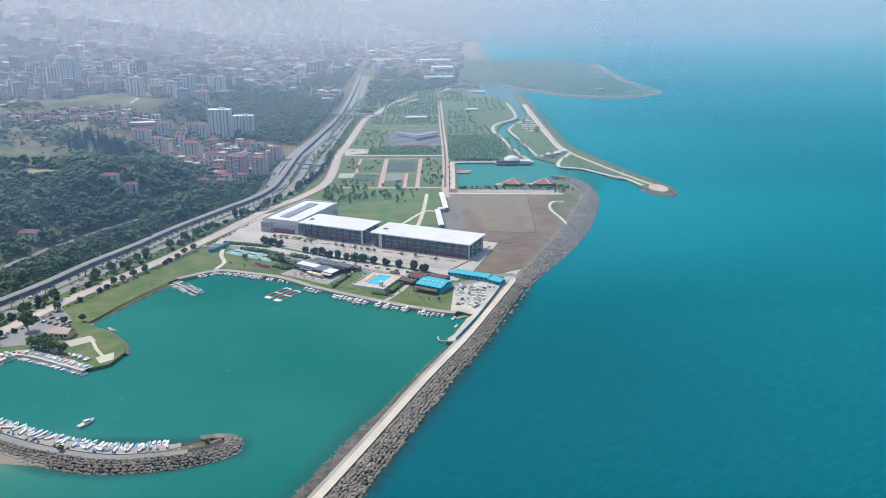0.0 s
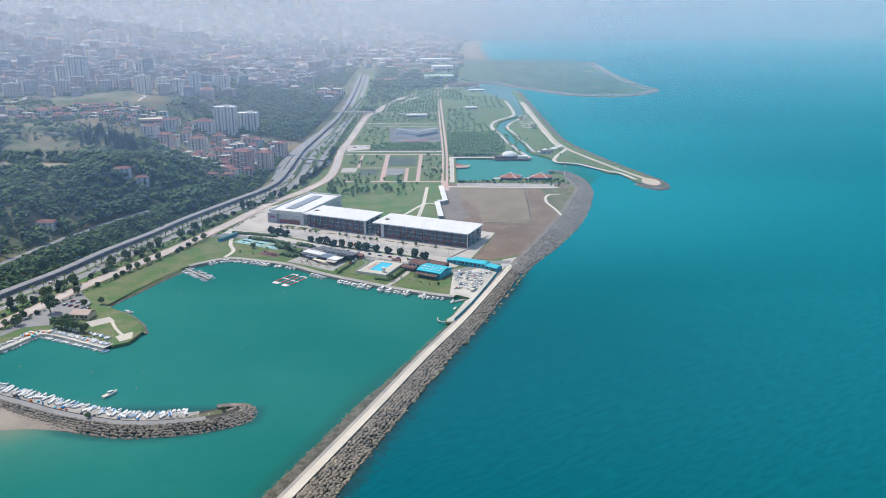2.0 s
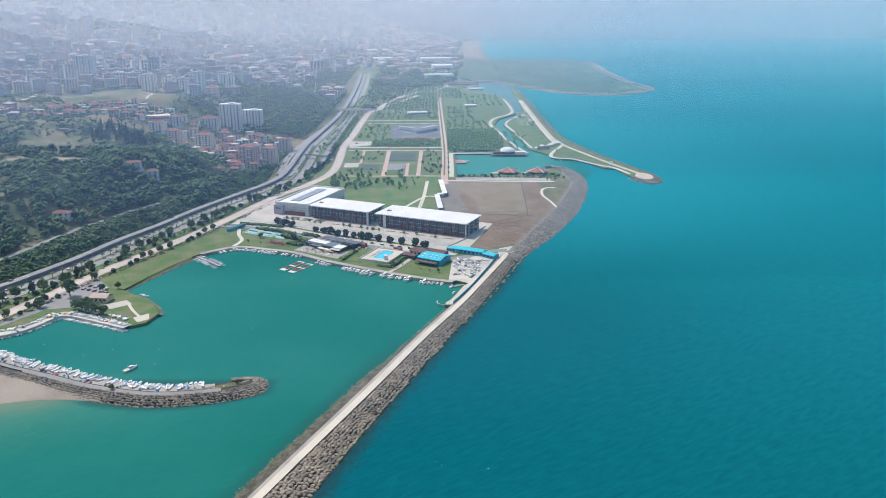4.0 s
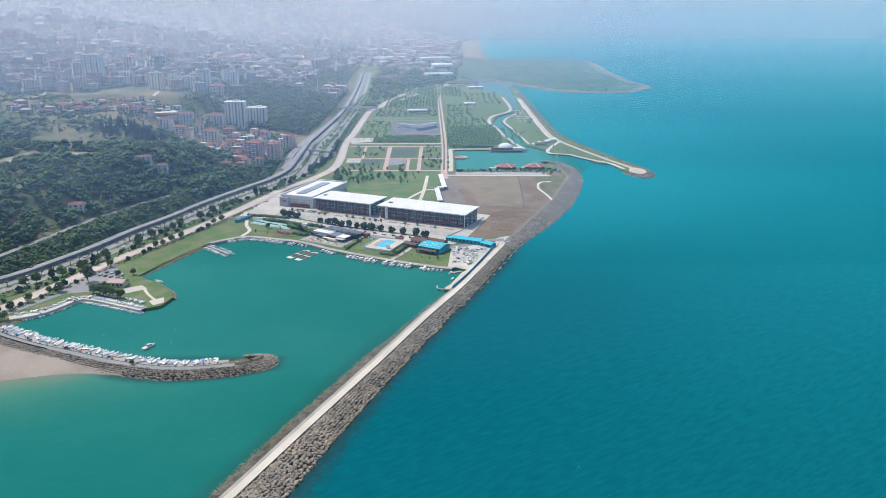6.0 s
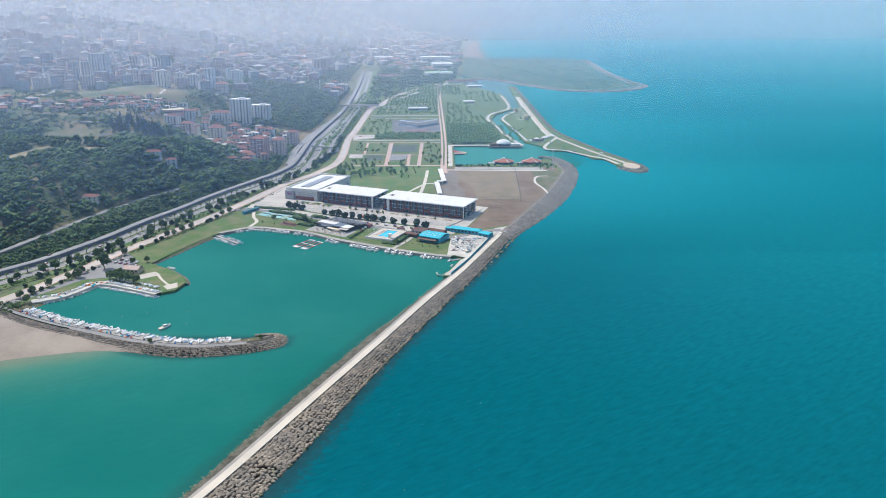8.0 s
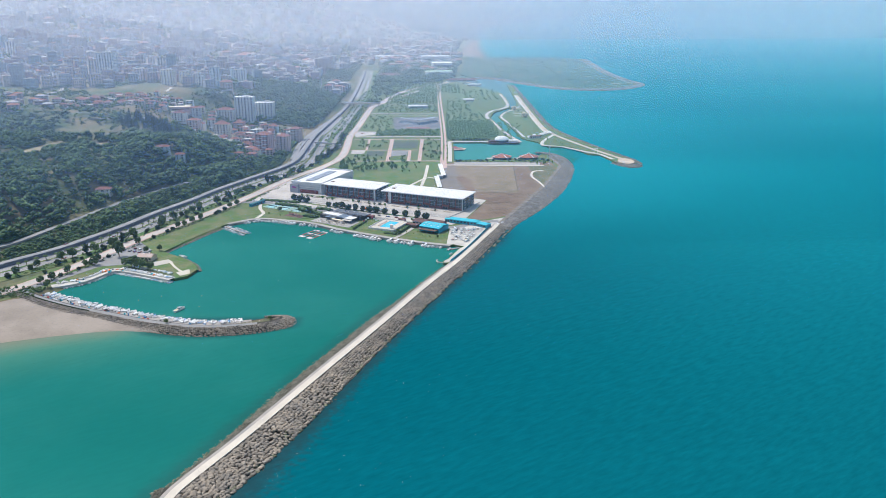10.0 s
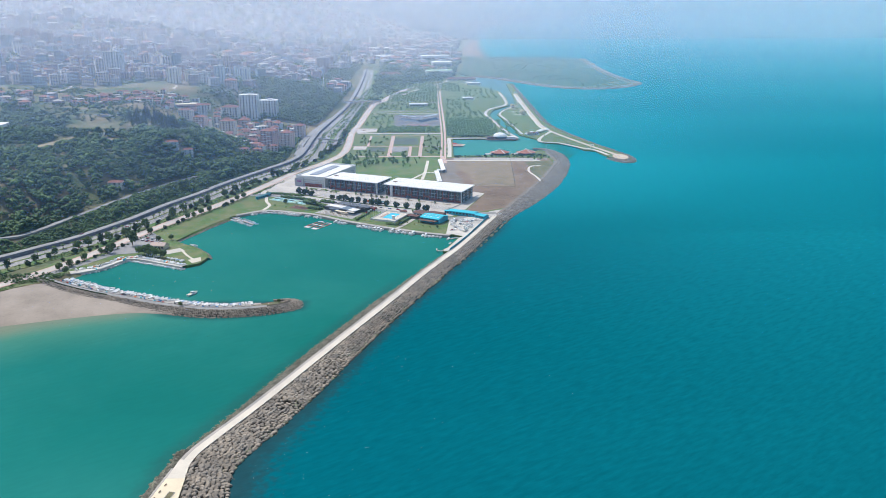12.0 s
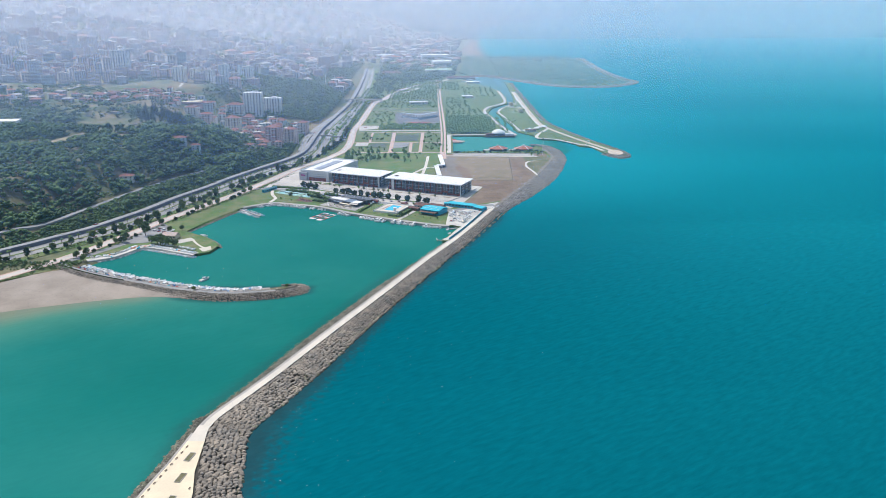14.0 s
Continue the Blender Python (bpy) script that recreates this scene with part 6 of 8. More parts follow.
    for _ in range(420):
        i = int(rng.integers(12, 60))
        p = SERVICE[i] + (SERVICE[i + 1] - SERVICE[i]) * rng.random()
        spots.append((p[0] + rng.uniform(8, 14), p[1] - rng.uniform(0, 6), 1.6, rng.uniform(0.2, 0.4)))
    for line, d0, d1, n, y0, y1 in ((HW, 26.5, 29.5, 260, 1120, 1500), (COLLECTOR, 7, 15, 700, 1090, 1700), (HW, 11.5, 14.0, 420, 1100, 1700)):
        for _ in range(n):
            i = int(rng.integers(0, len(line) - 1))
            p = line[i] + (line[i + 1] - line[i]) * rng.random()
            t = (line[i + 1] - line[i]) / np.linalg.norm(line[i + 1] - line[i])
            q = p + np.array([t[1], -t[0]]) * rng.uniform(d0, d1)
            if y0 < q[1] < y1:
                spots.append((q[0], q[1], 1.6, rng.uniform(0.3, 0.75 if line is COLLECTOR else 0.4)))
    for _ in range(260):
        spots.append((rng.uniform(-430, -352), rng.uniform(470, 495), 1.2, rng.uniform(0.3, 0.7)))
    foliage("shrubs", spots, 6, "scrub", "low green shrubs along the road verges", (2.8, 2.8, 1.8), 1.3, 12)
    y = rng.uniform(430, 1300, 5600)
    u = rng.uniform(2, 42, 5600)
    x = np.interp(y, HIGHWAY_WEST[:, 1], HIGHWAY_WEST[:, 0]) - u
    ok = ~near_line(x, y, SLOPE_ROAD, 6.0)
    x, y = x[ok], y[ok]
    foliage("shrubs", np.stack([x, y, height(x, y) - 1.8, rng.uniform(0.35, 0.78, len(x))], 1), 6, "forest", "thick bushes on the bank above the highway", (3.4, 3.4, 2.2), 2.2, 14, dome=True)
    x, y = rng.uniform(140, 560, 2600), rng.uniform(2130, 3330, 2600)
    ok = inside(x, y, [(180, 2450), (260, 2290), (345, 2160), (430, 2120), (500, 2150), (545, 2240), (535, 2700), (540, 3200), (480, 3310), (190, 3320)]) & (np.sin(x / 31) * np.sin(y / 83) > -0.3)
    x, y = x[ok], y[ok]
    foliage("shrubs", np.stack([x, y, np.full(len(x), -0.5), rng.uniform(0.4, 0.9, len(x))], 1), 4, "scrub", "low bushes scattered over the peninsula", (5, 3, 0.5), 1.5, 15)
    x, y = rng.uniform(55, 175, 2600), rng.uniform(735, 1030, 2600)
    ok = inside(x, y, [(58, 812), (56, 745), (86, 752), (118, 830), (130, 890), (126, 985), (122, 1030), (113, 1030), (108, 852), (62, 852)]) & ((y < 850) | (rng.random(2600) < 0.35))
    gx, gy = np.round((x[ok] + y[ok] * 0.2) / 4.5) * 4.5 - y[ok] * 0.2, np.round(y[ok] / 6) * 6
    x = np.concatenate([np.arange(22, 160, 5.5), np.arange(20, 92, 4.5)])
    y = np.where(np.arange(len(x)) < 26, 1062.0, 1266.0) + rng.uniform(-4, 4, len(x))
    foliage("shrubs", np.stack([x, y, np.full(len(x), 1.6), rng.uniform(0.45, 0.85, len(x))], 1), 7, "scrub", "row of small trees along the basin quays", (2.4, 2.4, 2.6), 1.5, 16, dome=True)
    foliage("saplings", np.stack([gx, gy, np.full(len(gx), 1.7), rng.uniform(0.17, 0.28, len(gx))], 1), 4, "hedge", "rows of small saplings in bare soil", (2.5, 2.5, 2.5), 1.5, 13)


woods()
park_rng = np.random.default_rng(41)
for x0, x1, y0, y1, n in ((12, 104, 1290, 1500, 560), (-120, -5, 1318, 1380, 240), (14, 90, 1500, 1620, 60), (-140, -8, 1640, 1765, 110), (-130, -12, 1785, 2000, 420), (60, 150, 1850, 2080, 90), (-60, 50, 2010, 2240, 320), (-150, -105, 1400, 1570, 40), (14, 60, 1650, 1830, 40), (-190, -20, 2060, 2400, 620), (-205, -168, 1260, 2050, 300), (-215, 30, 2400, 2900, 600), (105, 150, 1290, 1480, 60), (-60, 10, 2230, 2420, 90), (14, 60, 1270, 1290, 30)):
    gap = math.sqrt((x1 - x0) * (y1 - y0) / n)
    for gx in np.arange(x0, x1, gap):
        for gy in np.arange(y0, y1, gap):
            if park_rng.random() < 0.85:
                FAR_PARK.append((gx + park_rng.normal(0, 0.16) * gap, gy + park_rng.normal(0, 0.16) * gap, 1.0, park_rng.uniform(0.45, 1.0)))
foliage("park_trees", FAR_PARK, 9, "parkleaf", "distant young trees in the park", (2.5, 2.5, 2.8), 1.5, 21, dome=True)
for ring in CLEAR[2:4]:
    cx, cy = np.mean(ring, axis=0)
    b = Mesh()
    vs = [(x, y, float(height(x, y)) + 0.8) for x, y in ring] + [(x, y, float(height(x, y)) - 2) for x, y in ring]
    b.add(vs, [(0, 1, 2, 3), (3, 2, 1, 0), (4, 5, 1, 0), (5, 6, 2, 1), (6, 7, 3, 2), (7, 4, 0, 3)], "straw")
    tagged(b.object("ground_clearing"), "straw-coloured mown clearing in the woods", "field", kind="structure")
gx, gy = np.meshgrid(np.arange(-600, -450, 5.0), np.arange(925, 1092, 5.0), indexing="ij")
gz = height(gx.ravel(), gy.ravel()).reshape(gx.shape)
keep = inside((gx + 5 * np.sin(gy / 9)).ravel(), (gy + 5 * np.sin(gx / 7)).ravel(), MEADOW).reshape(gx.shape)
ny = gx.shape[1]
vs = np.stack([gx, gy, gz + np.where(keep, 0.5, -0.8)], -1).reshape(-1, 3).tolist()
fs = [(i * ny + j, (i + 1) * ny + j, (i + 1) * ny + j + 1, i * ny + j + 1) for i in range(gx.shape[0] - 1) for j in range(ny - 1) if keep[i:i + 2, j:j + 2].any()]
tagged(Mesh().add(vs, fs, "scrubland").object("ground_meadow", smooth=True), "dry brown hillside meadow among the woods", "meadow", kind="structure")


# ---- boats ----
boat_rng = np.random.default_rng(17)


def hull_mesh(L, B, H, deck_mat, sole=0.45):
    """Lofted hull with a pointed bow, flared sides and a sunk cockpit; bow towards +x."""
    b = Mesh()
    st = [(-0.5, 0.82, 0.0), (-0.25, 0.97, 0.0), (0.05, 1.0, 0.03), (0.28, 0.78, 0.1), (0.42, 0.42, 0.18), (0.5, 0.03, 0.27)]
    ring = []
    for x, w, up in st:
        y, z = B / 2 * w, H * (1 + up)
        ring += [(x * L, -y, z), (x * L * 0.96, -y * 0.72, -0.25), (x * L * 0.96, y * 0.72, -0.25), (x * L, y, z), (x * L * 0.97, y * 0.8, z + 0.03), (x * L * 0.97, -y * 0.8, z + 0.03)]
    fs = []
    for i in range(len(st) - 1):
        a, c = i * 6, i * 6 + 6
        fs += [(a, a + 1, c + 1, c), (a + 1, a + 2, c + 2, c + 1), (a + 2, a + 3, c + 3, c + 2), (a + 3, a + 4, c + 4, c + 3), (a + 5, a, c, c + 5)]
    fs += [(0, 3, 2, 1)]
    b.add(ring, fs, "white")
    return b, [ring[i * 6 + 5] for i in range(6)] + [ring[i * 6 + 4] for i in range(5, -1, -1)]


def boat_kind(name, L, B, H, cabin, label, deck="plaza", cover=None):
    t = thing(name, 0, 0, -60)
    b, rim = hull_mesh(L, B, H, deck)
    mesh_part("hull", t, b)
    low = [(x, y, z - (0.32 if x < L * 0.12 else 0.04)) for x, y, z in rim]
    mesh_part("deck", t, Mesh().add(low, [tuple(range(len(low)))], cover or deck))
    if cabin:
        c = Mesh().box(L * 0.06, 0, H, L * 0.36, B * 0.6, H * 0.75, "white", 0, 0.82)
        k = mesh_part("cabin", t, c)
        box_part("windscreen", k, L * 0.06, 0, H * 1.3, L * 0.34, B * 0.57, H * 0.28, "window", "dark tinted windows", 0, 0.92)
        if cabin > 1:
            box_part("flybridge", t, L * 0.0, 0, H * 1.75, L * 0.22, B * 0.5, 0.35, "white")
            box_part("radar_arch", t, -L * 0.12, 0, H * 1.75, 0.3, B * 0.55, 0.9, "white")
            box_part("bow_rail", t, L * 0.36, 0, H * 1.15, L * 0.12, B * 0.35, 0.12, "metal")
    else:
        box_part("thwart", t, -L * 0.05, 0, H * 0.7, 0.35, B * 0.7, 0.1, "brown" if deck == "plaza" else "white")
        box_part("outboard", t, -L * 0.53, 0, H * 0.35, 0.4, 0.4, 0.9, "black")
    return tagged(t, label, "boat")


SKIFF = [boat_kind("rowing_boat", 6.2, 2.2, 0.8, 0, "small plain white open boat", "white"), boat_kind("rowing_boat", 5.6, 2.1, 0.8, 0, "small white boat with white cover", "white", "white"), boat_kind("rowing_boat", 5.4, 2.0, 0.75, 0, "small white open fishing boat", "white_wall"), boat_kind("rowing_boat", 5.8, 2.1, 0.8, 0, "small white open boat with grey deck", "quay"), boat_kind("rowing_boat", 5.2, 2.0, 0.75, 0, "small open boat under a blue cover", "quay", "blue"), boat_kind("rowing_boat", 6.0, 2.1, 0.8, 0, "small white open boat with a pale cover", "white", "white_wall")]
CABIN = [boat_kind("motor_boat", 7.5, 2.6, 1.0, 1, "white cabin motor boat", "white_wall"), boat_kind("motor_boat", 8.6, 2.9, 1.1, 1, "white motor boat with dark windows", "quay")]
YACHT = [boat_kind("motor_yacht", 12.5, 3.8, 1.5, 2, "large white motor yacht with flybridge")]


def moor(kind, x, y, z, a, scale, group, label=""):
    k = kind[int(boat_rng.integers(len(kind)))]
    s = scale * boat_rng.uniform(0.9, 1.12)
    o = copy_thing(k, Matrix.LocRotScale((x, y, z), Euler((0, 0, a)), (s, s, s)))
    o["group"] = group
    return o


def berth(points, d, gap, kinds, scale, group, keep=0.95, bow=1, z=0.1, spread=0.14, jitter=0.6):
    """Boats side by side along a quay, bows pointing off it."""
    line = curve(points, 2.0)
    seg = np.concatenate([[0], np.cumsum(np.linalg.norm(np.diff(line, axis=0), axis=1))])
    side = offset(line, -d)
    s = gap / 2
    while s < seg[-1]:
        i = min(int(np.searchsorted(seg, s)), len(line) - 1)
        t = line[i] - line[max(i - 1, 0)] if i else line[1] - line[0]
        a = math.atan2(t[1], t[0]) - bow * math.pi / 2 + boat_rng.normal(0, spread)
        if boat_rng.random() < keep:
            moor(kinds, side[i][0] + boat_rng.uniform(-jitter, jitter), side[i][1] + boat_rng.uniform(-jitter, jitter), z, a, scale, group)
        s += gap * boat_rng.uniform(0.8, 1.25)


G1, G2 = "boats at the marina quay", "small boats in the old harbour"
berth([(-232, 722), (-212, 734), (-186, 727), (-165, 719)], 5.5, 3.6, CABIN + SKIFF[:2], 1.2, G1)
berth([(-160, 717), (-140, 708)], 5.5, 4.2, CABIN, 1.15, G1)
berth([(-119, 690), (-100, 676)], 6.0, 3.9, CABIN + YACHT, 1.2, G1)
berth([(-94, 672), (-70, 660)], 6.5, 4.0, CABIN, 1.25, G1)
berth([(-72, 661), (-60, 654)], 8.0, 4.6, YACHT + CABIN, 1.1, G1)
berth([(-56, 652), (-28, 639)], 7.0, 3.9, CABIN + YACHT, 1.15, G1)
berth([(-22, 635), (4, 627)], 7.5, 4.4, YACHT + CABIN, 1.0, G1)
JET = [(-249, 706), (-232, 690), (-215, 673)]
way("jetty", JET, 2.6, 1.2, "quay", "narrow pale timber jetty", "jetty", 0.4)
berth(JET, 4.6, 3.2, CABIN + SKIFF, 0.85, "boats at the jetty")
berth(JET, -4.6, 3.2, CABIN + SKIFF, 0.85, "boats at the jetty", 0.9, -1)
berth([(-353, 503), (-332, 517), (-320, 543)], 8.0, 2.7, SKIFF, 1.02, G2, 0.97, spread=0.2)
berth([(-308, 550), (-273, 535), (-245, 521)], 8.2, 2.5, SKIFF + SKIFF + CABIN[:1], 1.02, G2, 0.98, spread=0.2, jitter=0.9)
berth([(-306, 549), (-273, 534), (-250, 522)], 1.2, 2.7, SKIFF, 1.0, G2, 0.95, 1, 2.95, 0.4)
berth([(-300, 552), (-275, 540), (-256, 530)], -3.4, 3.1, SKIFF, 0.98, G2, 0.85, 1, 2.95, 0.7)
berth([(-350, 506), (-330, 519), (-318, 545)], 0.5, 3.0, SKIFF, 0.98, G2, 0.9, 1, 2.95, 0.6)
mole_line = [tuple(p) for p in MOLE[3:-6:4]]
berth(mole_line, -15.6, 2.5, SKIFF + SKIFF + CABIN[:1], 0.98, G2, 0.94, -1, spread=0.22, jitter=0.9)
berth(mole_line, -9.4, 3.2, SKIFF, 0.92, G2, 0.75, -1, 2.0, 0.6, 1.2)
moor(YACHT, -219, 446, 0.1, radians(60), 0.85, G2)
moor(CABIN, -259, 592, 0.1, radians(-10), 0.9, G2)
moor(SKIFF, -263, 596, 0.1, radians(-20), 1.0, G2)
for i in range(64):
    x, y = boat_rng.uniform(12, 44), boat_rng.uniform(636, 688)
    if x < 12 + (y - 600) * 0.0 or x > 20 + (y - 610) * 0.36:
        continue
    moor(CABIN + SKIFF, x, y, 3.3, boat_rng.uniform(0, 6.28), 0.72, "boats laid up in the boatyard")
moor(YACHT, 27, 637, 3.4, radians(62), 0.8, "boats laid up in the boatyard")
moor(CABIN, 8, 614, 0.1, radians(65), 0.9, G1)
moor(CABIN, 10, 598, 0.1, radians(66), 0.7, G1)
for k in SKIFF + CABIN + YACHT:
    for o in [*k.children_recursive, k]:
        bpy.data.objects.remove(o)


CRATE_MATS = ["blue", "turquoise", "orange", "white", "brown", "red", "dark_roof", "turquoise_dark", "white_roof"]
for i in range(70):
    if i < 42:
        q = offset(MOLE, 5.2 + boat_rng.uniform(-1.0, 1.4))[int(boat_rng.integers(6, len(MOLE) - 14))]
        z = 1.75
    else:
        q = np.array([(-330, 512), (-316, 541), (-304, 547), (-273, 533), (-250, 521)])[int(boat_rng.integers(0, 4))] + boat_rng.uniform(-5, 5, 2)
        z = 2.7
    g = Mesh().box(0, 0, 0, boat_rng.uniform(1.0, 2.6), boat_rng.uniform(0.8, 1.8), boat_rng.uniform(0.5, 1.6), CRATE_MATS[int(boat_rng.integers(9))], 0, 0.85).object("fishing_gear")
    g.matrix_basis = pose(q[0], q[1], z, 0, 0, boat_rng.uniform(0, 180))
    tagged(g, "covered heap of fishing gear on the quay", "fishing gear", "heaps of fishing gear")


def slipway(x, y, a):
    s = thing("slipway", x, y, 0, a)
    box_part("ramp", s, 0, 0, 0.2, 3.2, 12, 0.5, "quay")
    for q in (-1.2, 1.2):
        box_part("rail", s, q, 0, 0.7, 0.2, 12, 0.15, "metal")
    return tagged(s, "short concrete slipway into the harbour", "slipway")


slipway(15, 617, radians(-60))
arm = thing("mooring_arm", 2, 566, 1.0)
bend = curve([(2.5, 0.5), (-1.0, -1.0), (-4.5, 0.0), (-6.5, 4.0), (-6.0, 8.0)], 1.5)
b = Mesh()
ribbon(b, bend, 0.45, 0.45, 1.4, "concrete", 0.5)
mesh_part("walkway", arm, b, "curved pale walkway")
for q in bend[2::3]:
    box_part("pile", arm, q[0], q[1], -4.0, 0.4, 0.4, 4.9, "quay")
tagged(arm, "small curved concrete mooring arm at the quay corner", "mooring arm")


def polo_field(x, y, a):
    """Floating frame of red and white pontoons with two end platforms."""
    p = thing("floating_pontoon", x, y, 0, a)
    for cy in (-3.2, 3.2):
        for k in range(9):
            box_part("float", p, -12 + k * 3.0, cy, -0.1, 2.95, 1.3, 0.5, "red" if k % 4 else "pinkwhite")
    for cx, w in ((-13.0, 4.6), (0.0, 1.4), (13.4, 1.6)):
        box_part("platform", p, cx, 0, -0.1, w, 6.6, 0.5, "pinkwhite", "pale floating platform")
    return tagged(p, "red and white floating practice frame", "pontoon", "floating frames in the harbour")


polo_field(-145.5, 676, radians(59))
polo_field(-136.0, 669, radians(59))


# ---- cars and street furniture ----
def car_kind():
    t = thing("car", 0, 0, -60)
    b = Mesh().box(0, 0, 0.35, 4.4, 1.8, 0.55, "car", 0, 0.96)
    mesh_part("body", t, b)
    k = box_part("cabin", t, -0.2, 0, 0.9, 2.5, 1.6, 0.55, "car", "", 0, 0.82)
    box_part("window", k, -0.2, 0, 0.95, 2.62, 1.5, 0.38, "window", "dark car windows", 0, 0.86)
    for sx in (-1.35, 1.35):
        for sy in (-0.8, 0.8):
            w = Mesh()
            ring = [(sx + 0.33 * math.cos(a), sy + d, 0.33 + 0.33 * math.sin(a)) for d in (-0.12, 0.12) for a in np.linspace(0, 2 * math.pi, 9)[:-1]]
            w.add(ring, [(i, (i + 1) % 8, (i + 1) % 8 + 8, i + 8) for i in range(8)] + [tuple(range(7, -1, -1)), tuple(range(8, 16))], "black")
            mesh_part("wheel", t, w)
    return tagged(t, "parked or driving passenger car", "car")


CAR = car_kind()
car_rng = np.random.default_rng(23)


def park_car(x, y, z, a, group):
    o = copy_thing(CAR, pose(x, y, z, 0, 0, math.degrees(a)))
    o["group"] = group


for d, n in ((2.8, 10), (8.2, 9), (17.2, 10), (22.2, 8), (-7.5, 4)):
    lane = offset(HW, -d)
    for _ in range(n):
        i = int(car_rng.integers(26, 100))
        t = lane[i + 1] - lane[i]
        park_car(lane[i][0], lane[i][1], 3.06 if d > 0 else 6.61, math.atan2(t[1], t[0]), "cars on the highway")
for i in range(9):
    park_car(-318 + i * 2.9, 604 - i * 1.2 + (i % 2) * 9, 2.67, radians(70), "cars in the harbour car park")
for i in range(14):
    x, y = local(-60 + i * 11 + car_rng.uniform(-3, 3), -58)
    park_car(x, y, 2.75, TURN, "cars on the harbour road")
for x, y, a in ((-150, 1345, 0.2), (-140, 1350, 0.2), (-128, 1352, 0.1), (64, 700, 1.1), (70, 708, 0.9), (-238, 816, 0.3), (-228, 812, 0.3)):
    park_car(x, y, 2.76, a, "cars near the halls")
for i in range(10):
    park_car(-140 + i * 12.0, 1604 + (i % 2) * 6, 2.75, 1.57, "cars in the park car park")
for x, y in ((16, 676), (19, 682), (13, 668), (22, 664), (30, 672), (35, 678), (26, 684), (12, 640), (41, 682), (18, 650), (31, 655)):
    park_car(x, y, 2.67, car_rng.uniform(0, 3.1), "cars in the boatyard")
for o in [*CAR.children_recursive, CAR]:
    bpy.data.objects.remove(o)


def lamp(x, y, z, a, tall, label):
    p = thing("street_lamp", x, y, z, a)
    box_part("pole", p, 0, 0, 0, 0.22, 0.22, tall, "metal", "", 0, 0.6)
    for q in (-1, 1):
        box_part("arm", p, q * 0.9, 0, tall - 0.1, 1.8, 0.12, 0.12, "metal")
        box_part("lamp_head", p, q * 1.8, 0, tall - 0.15, 0.9, 0.35, 0.2, "white")
    return tagged(p, label, "street lamp", "street lamps along the roads")


for i in range(26, 84, 3):
    q = offset(HW, -12.8)[i]
    lamp(q[0], q[1], 3.2, 0.4, 10, "tall twin-armed steel street lamp")
for i in range(7):
    x, y = local(-10 + i * 19, -31)
    lamp(x, y, 2.6, TURN, 8, "steel street lamp on the forecourt")
for i in range(9):
    q = SPINE[int(len(SPINE) * 0.32) + i * 14]
    p = thing("path_light", q[0] + 1.9, q[1] - 0.8, 3.75)
    box_part("pole", p, 0, 0, 0, 0.10, 0.10, 3.2, "white_wall")
    box_part("lamp_head", p, 0, 0, 3.2, 0.3, 0.3, 0.2, "white")
    tagged(p, "low steel light beside the breakwater path", "light", "lights along the breakwater")
for k, (x, y) in enumerate(((-88, 690), (-86, 696), (-84, 702), (-80, 706), (-77, 700), (-74, 694))):
    p = thing("flagpole", x, y, 2.6)
    box_part("pole", p, 0, 0, 0, 0.18, 0.18, 9, "metal", "", 0, 0.5)
    b = Mesh()
    n = 6
    b.add([(0.1 + i * 0.45, 0.12 * math.sin(i * 1.3), z) for i in range(n) for z in (7.1, 8.8)] + [(0.1 + i * 0.45, 0.05 + 0.12 * math.sin(i * 1.3), z) for i in range(n) for z in (7.1, 8.8)], [(i * 2, i * 2 + 2, i * 2 + 3, i * 2 + 1) for i in range(n - 1)] + [(12 + i * 2 + 1, 12 + i * 2 + 3, 12 + i * 2 + 2, 12 + i * 2) for i in range(n - 1)], "red" if k % 3 == 0 else "white")
    mesh_part("flag", p, b)
    tagged(p, "white flagpole with a flying flag", "flagpole", "flagpoles on the club lawn")


def play_ground():
    for x, y, m in ((-176, 744, "tile"), (-171, 741, "red_panel"), (-180, 748, "tile"), (-167, 738, "brown")):
        p = thing("play_tower", x, y, 2.66, 0.4)
        for sx in (-1, 1):
            for sy in (-1, 1):
                box_part("post", p, sx, sy, 0, 0.15, 0.15, 2.4, "metal")
        box_part("platform", p, 0, 0, 1.2, 2.2, 2.2, 0.12, "brown")
        mesh_part("roof", p, Mesh().hip(0, 0, 2.4, 2.2, 2.2, 1.0, m))
        tagged(p, "colourful wooden playground tower", "playground tower", "playground towers")


play_ground()
way("ground_play", [(-184, 750), (-174, 743), (-163, 738)], 11.0, 2.7, "tile_dark", "dark red playground surface", "playground")


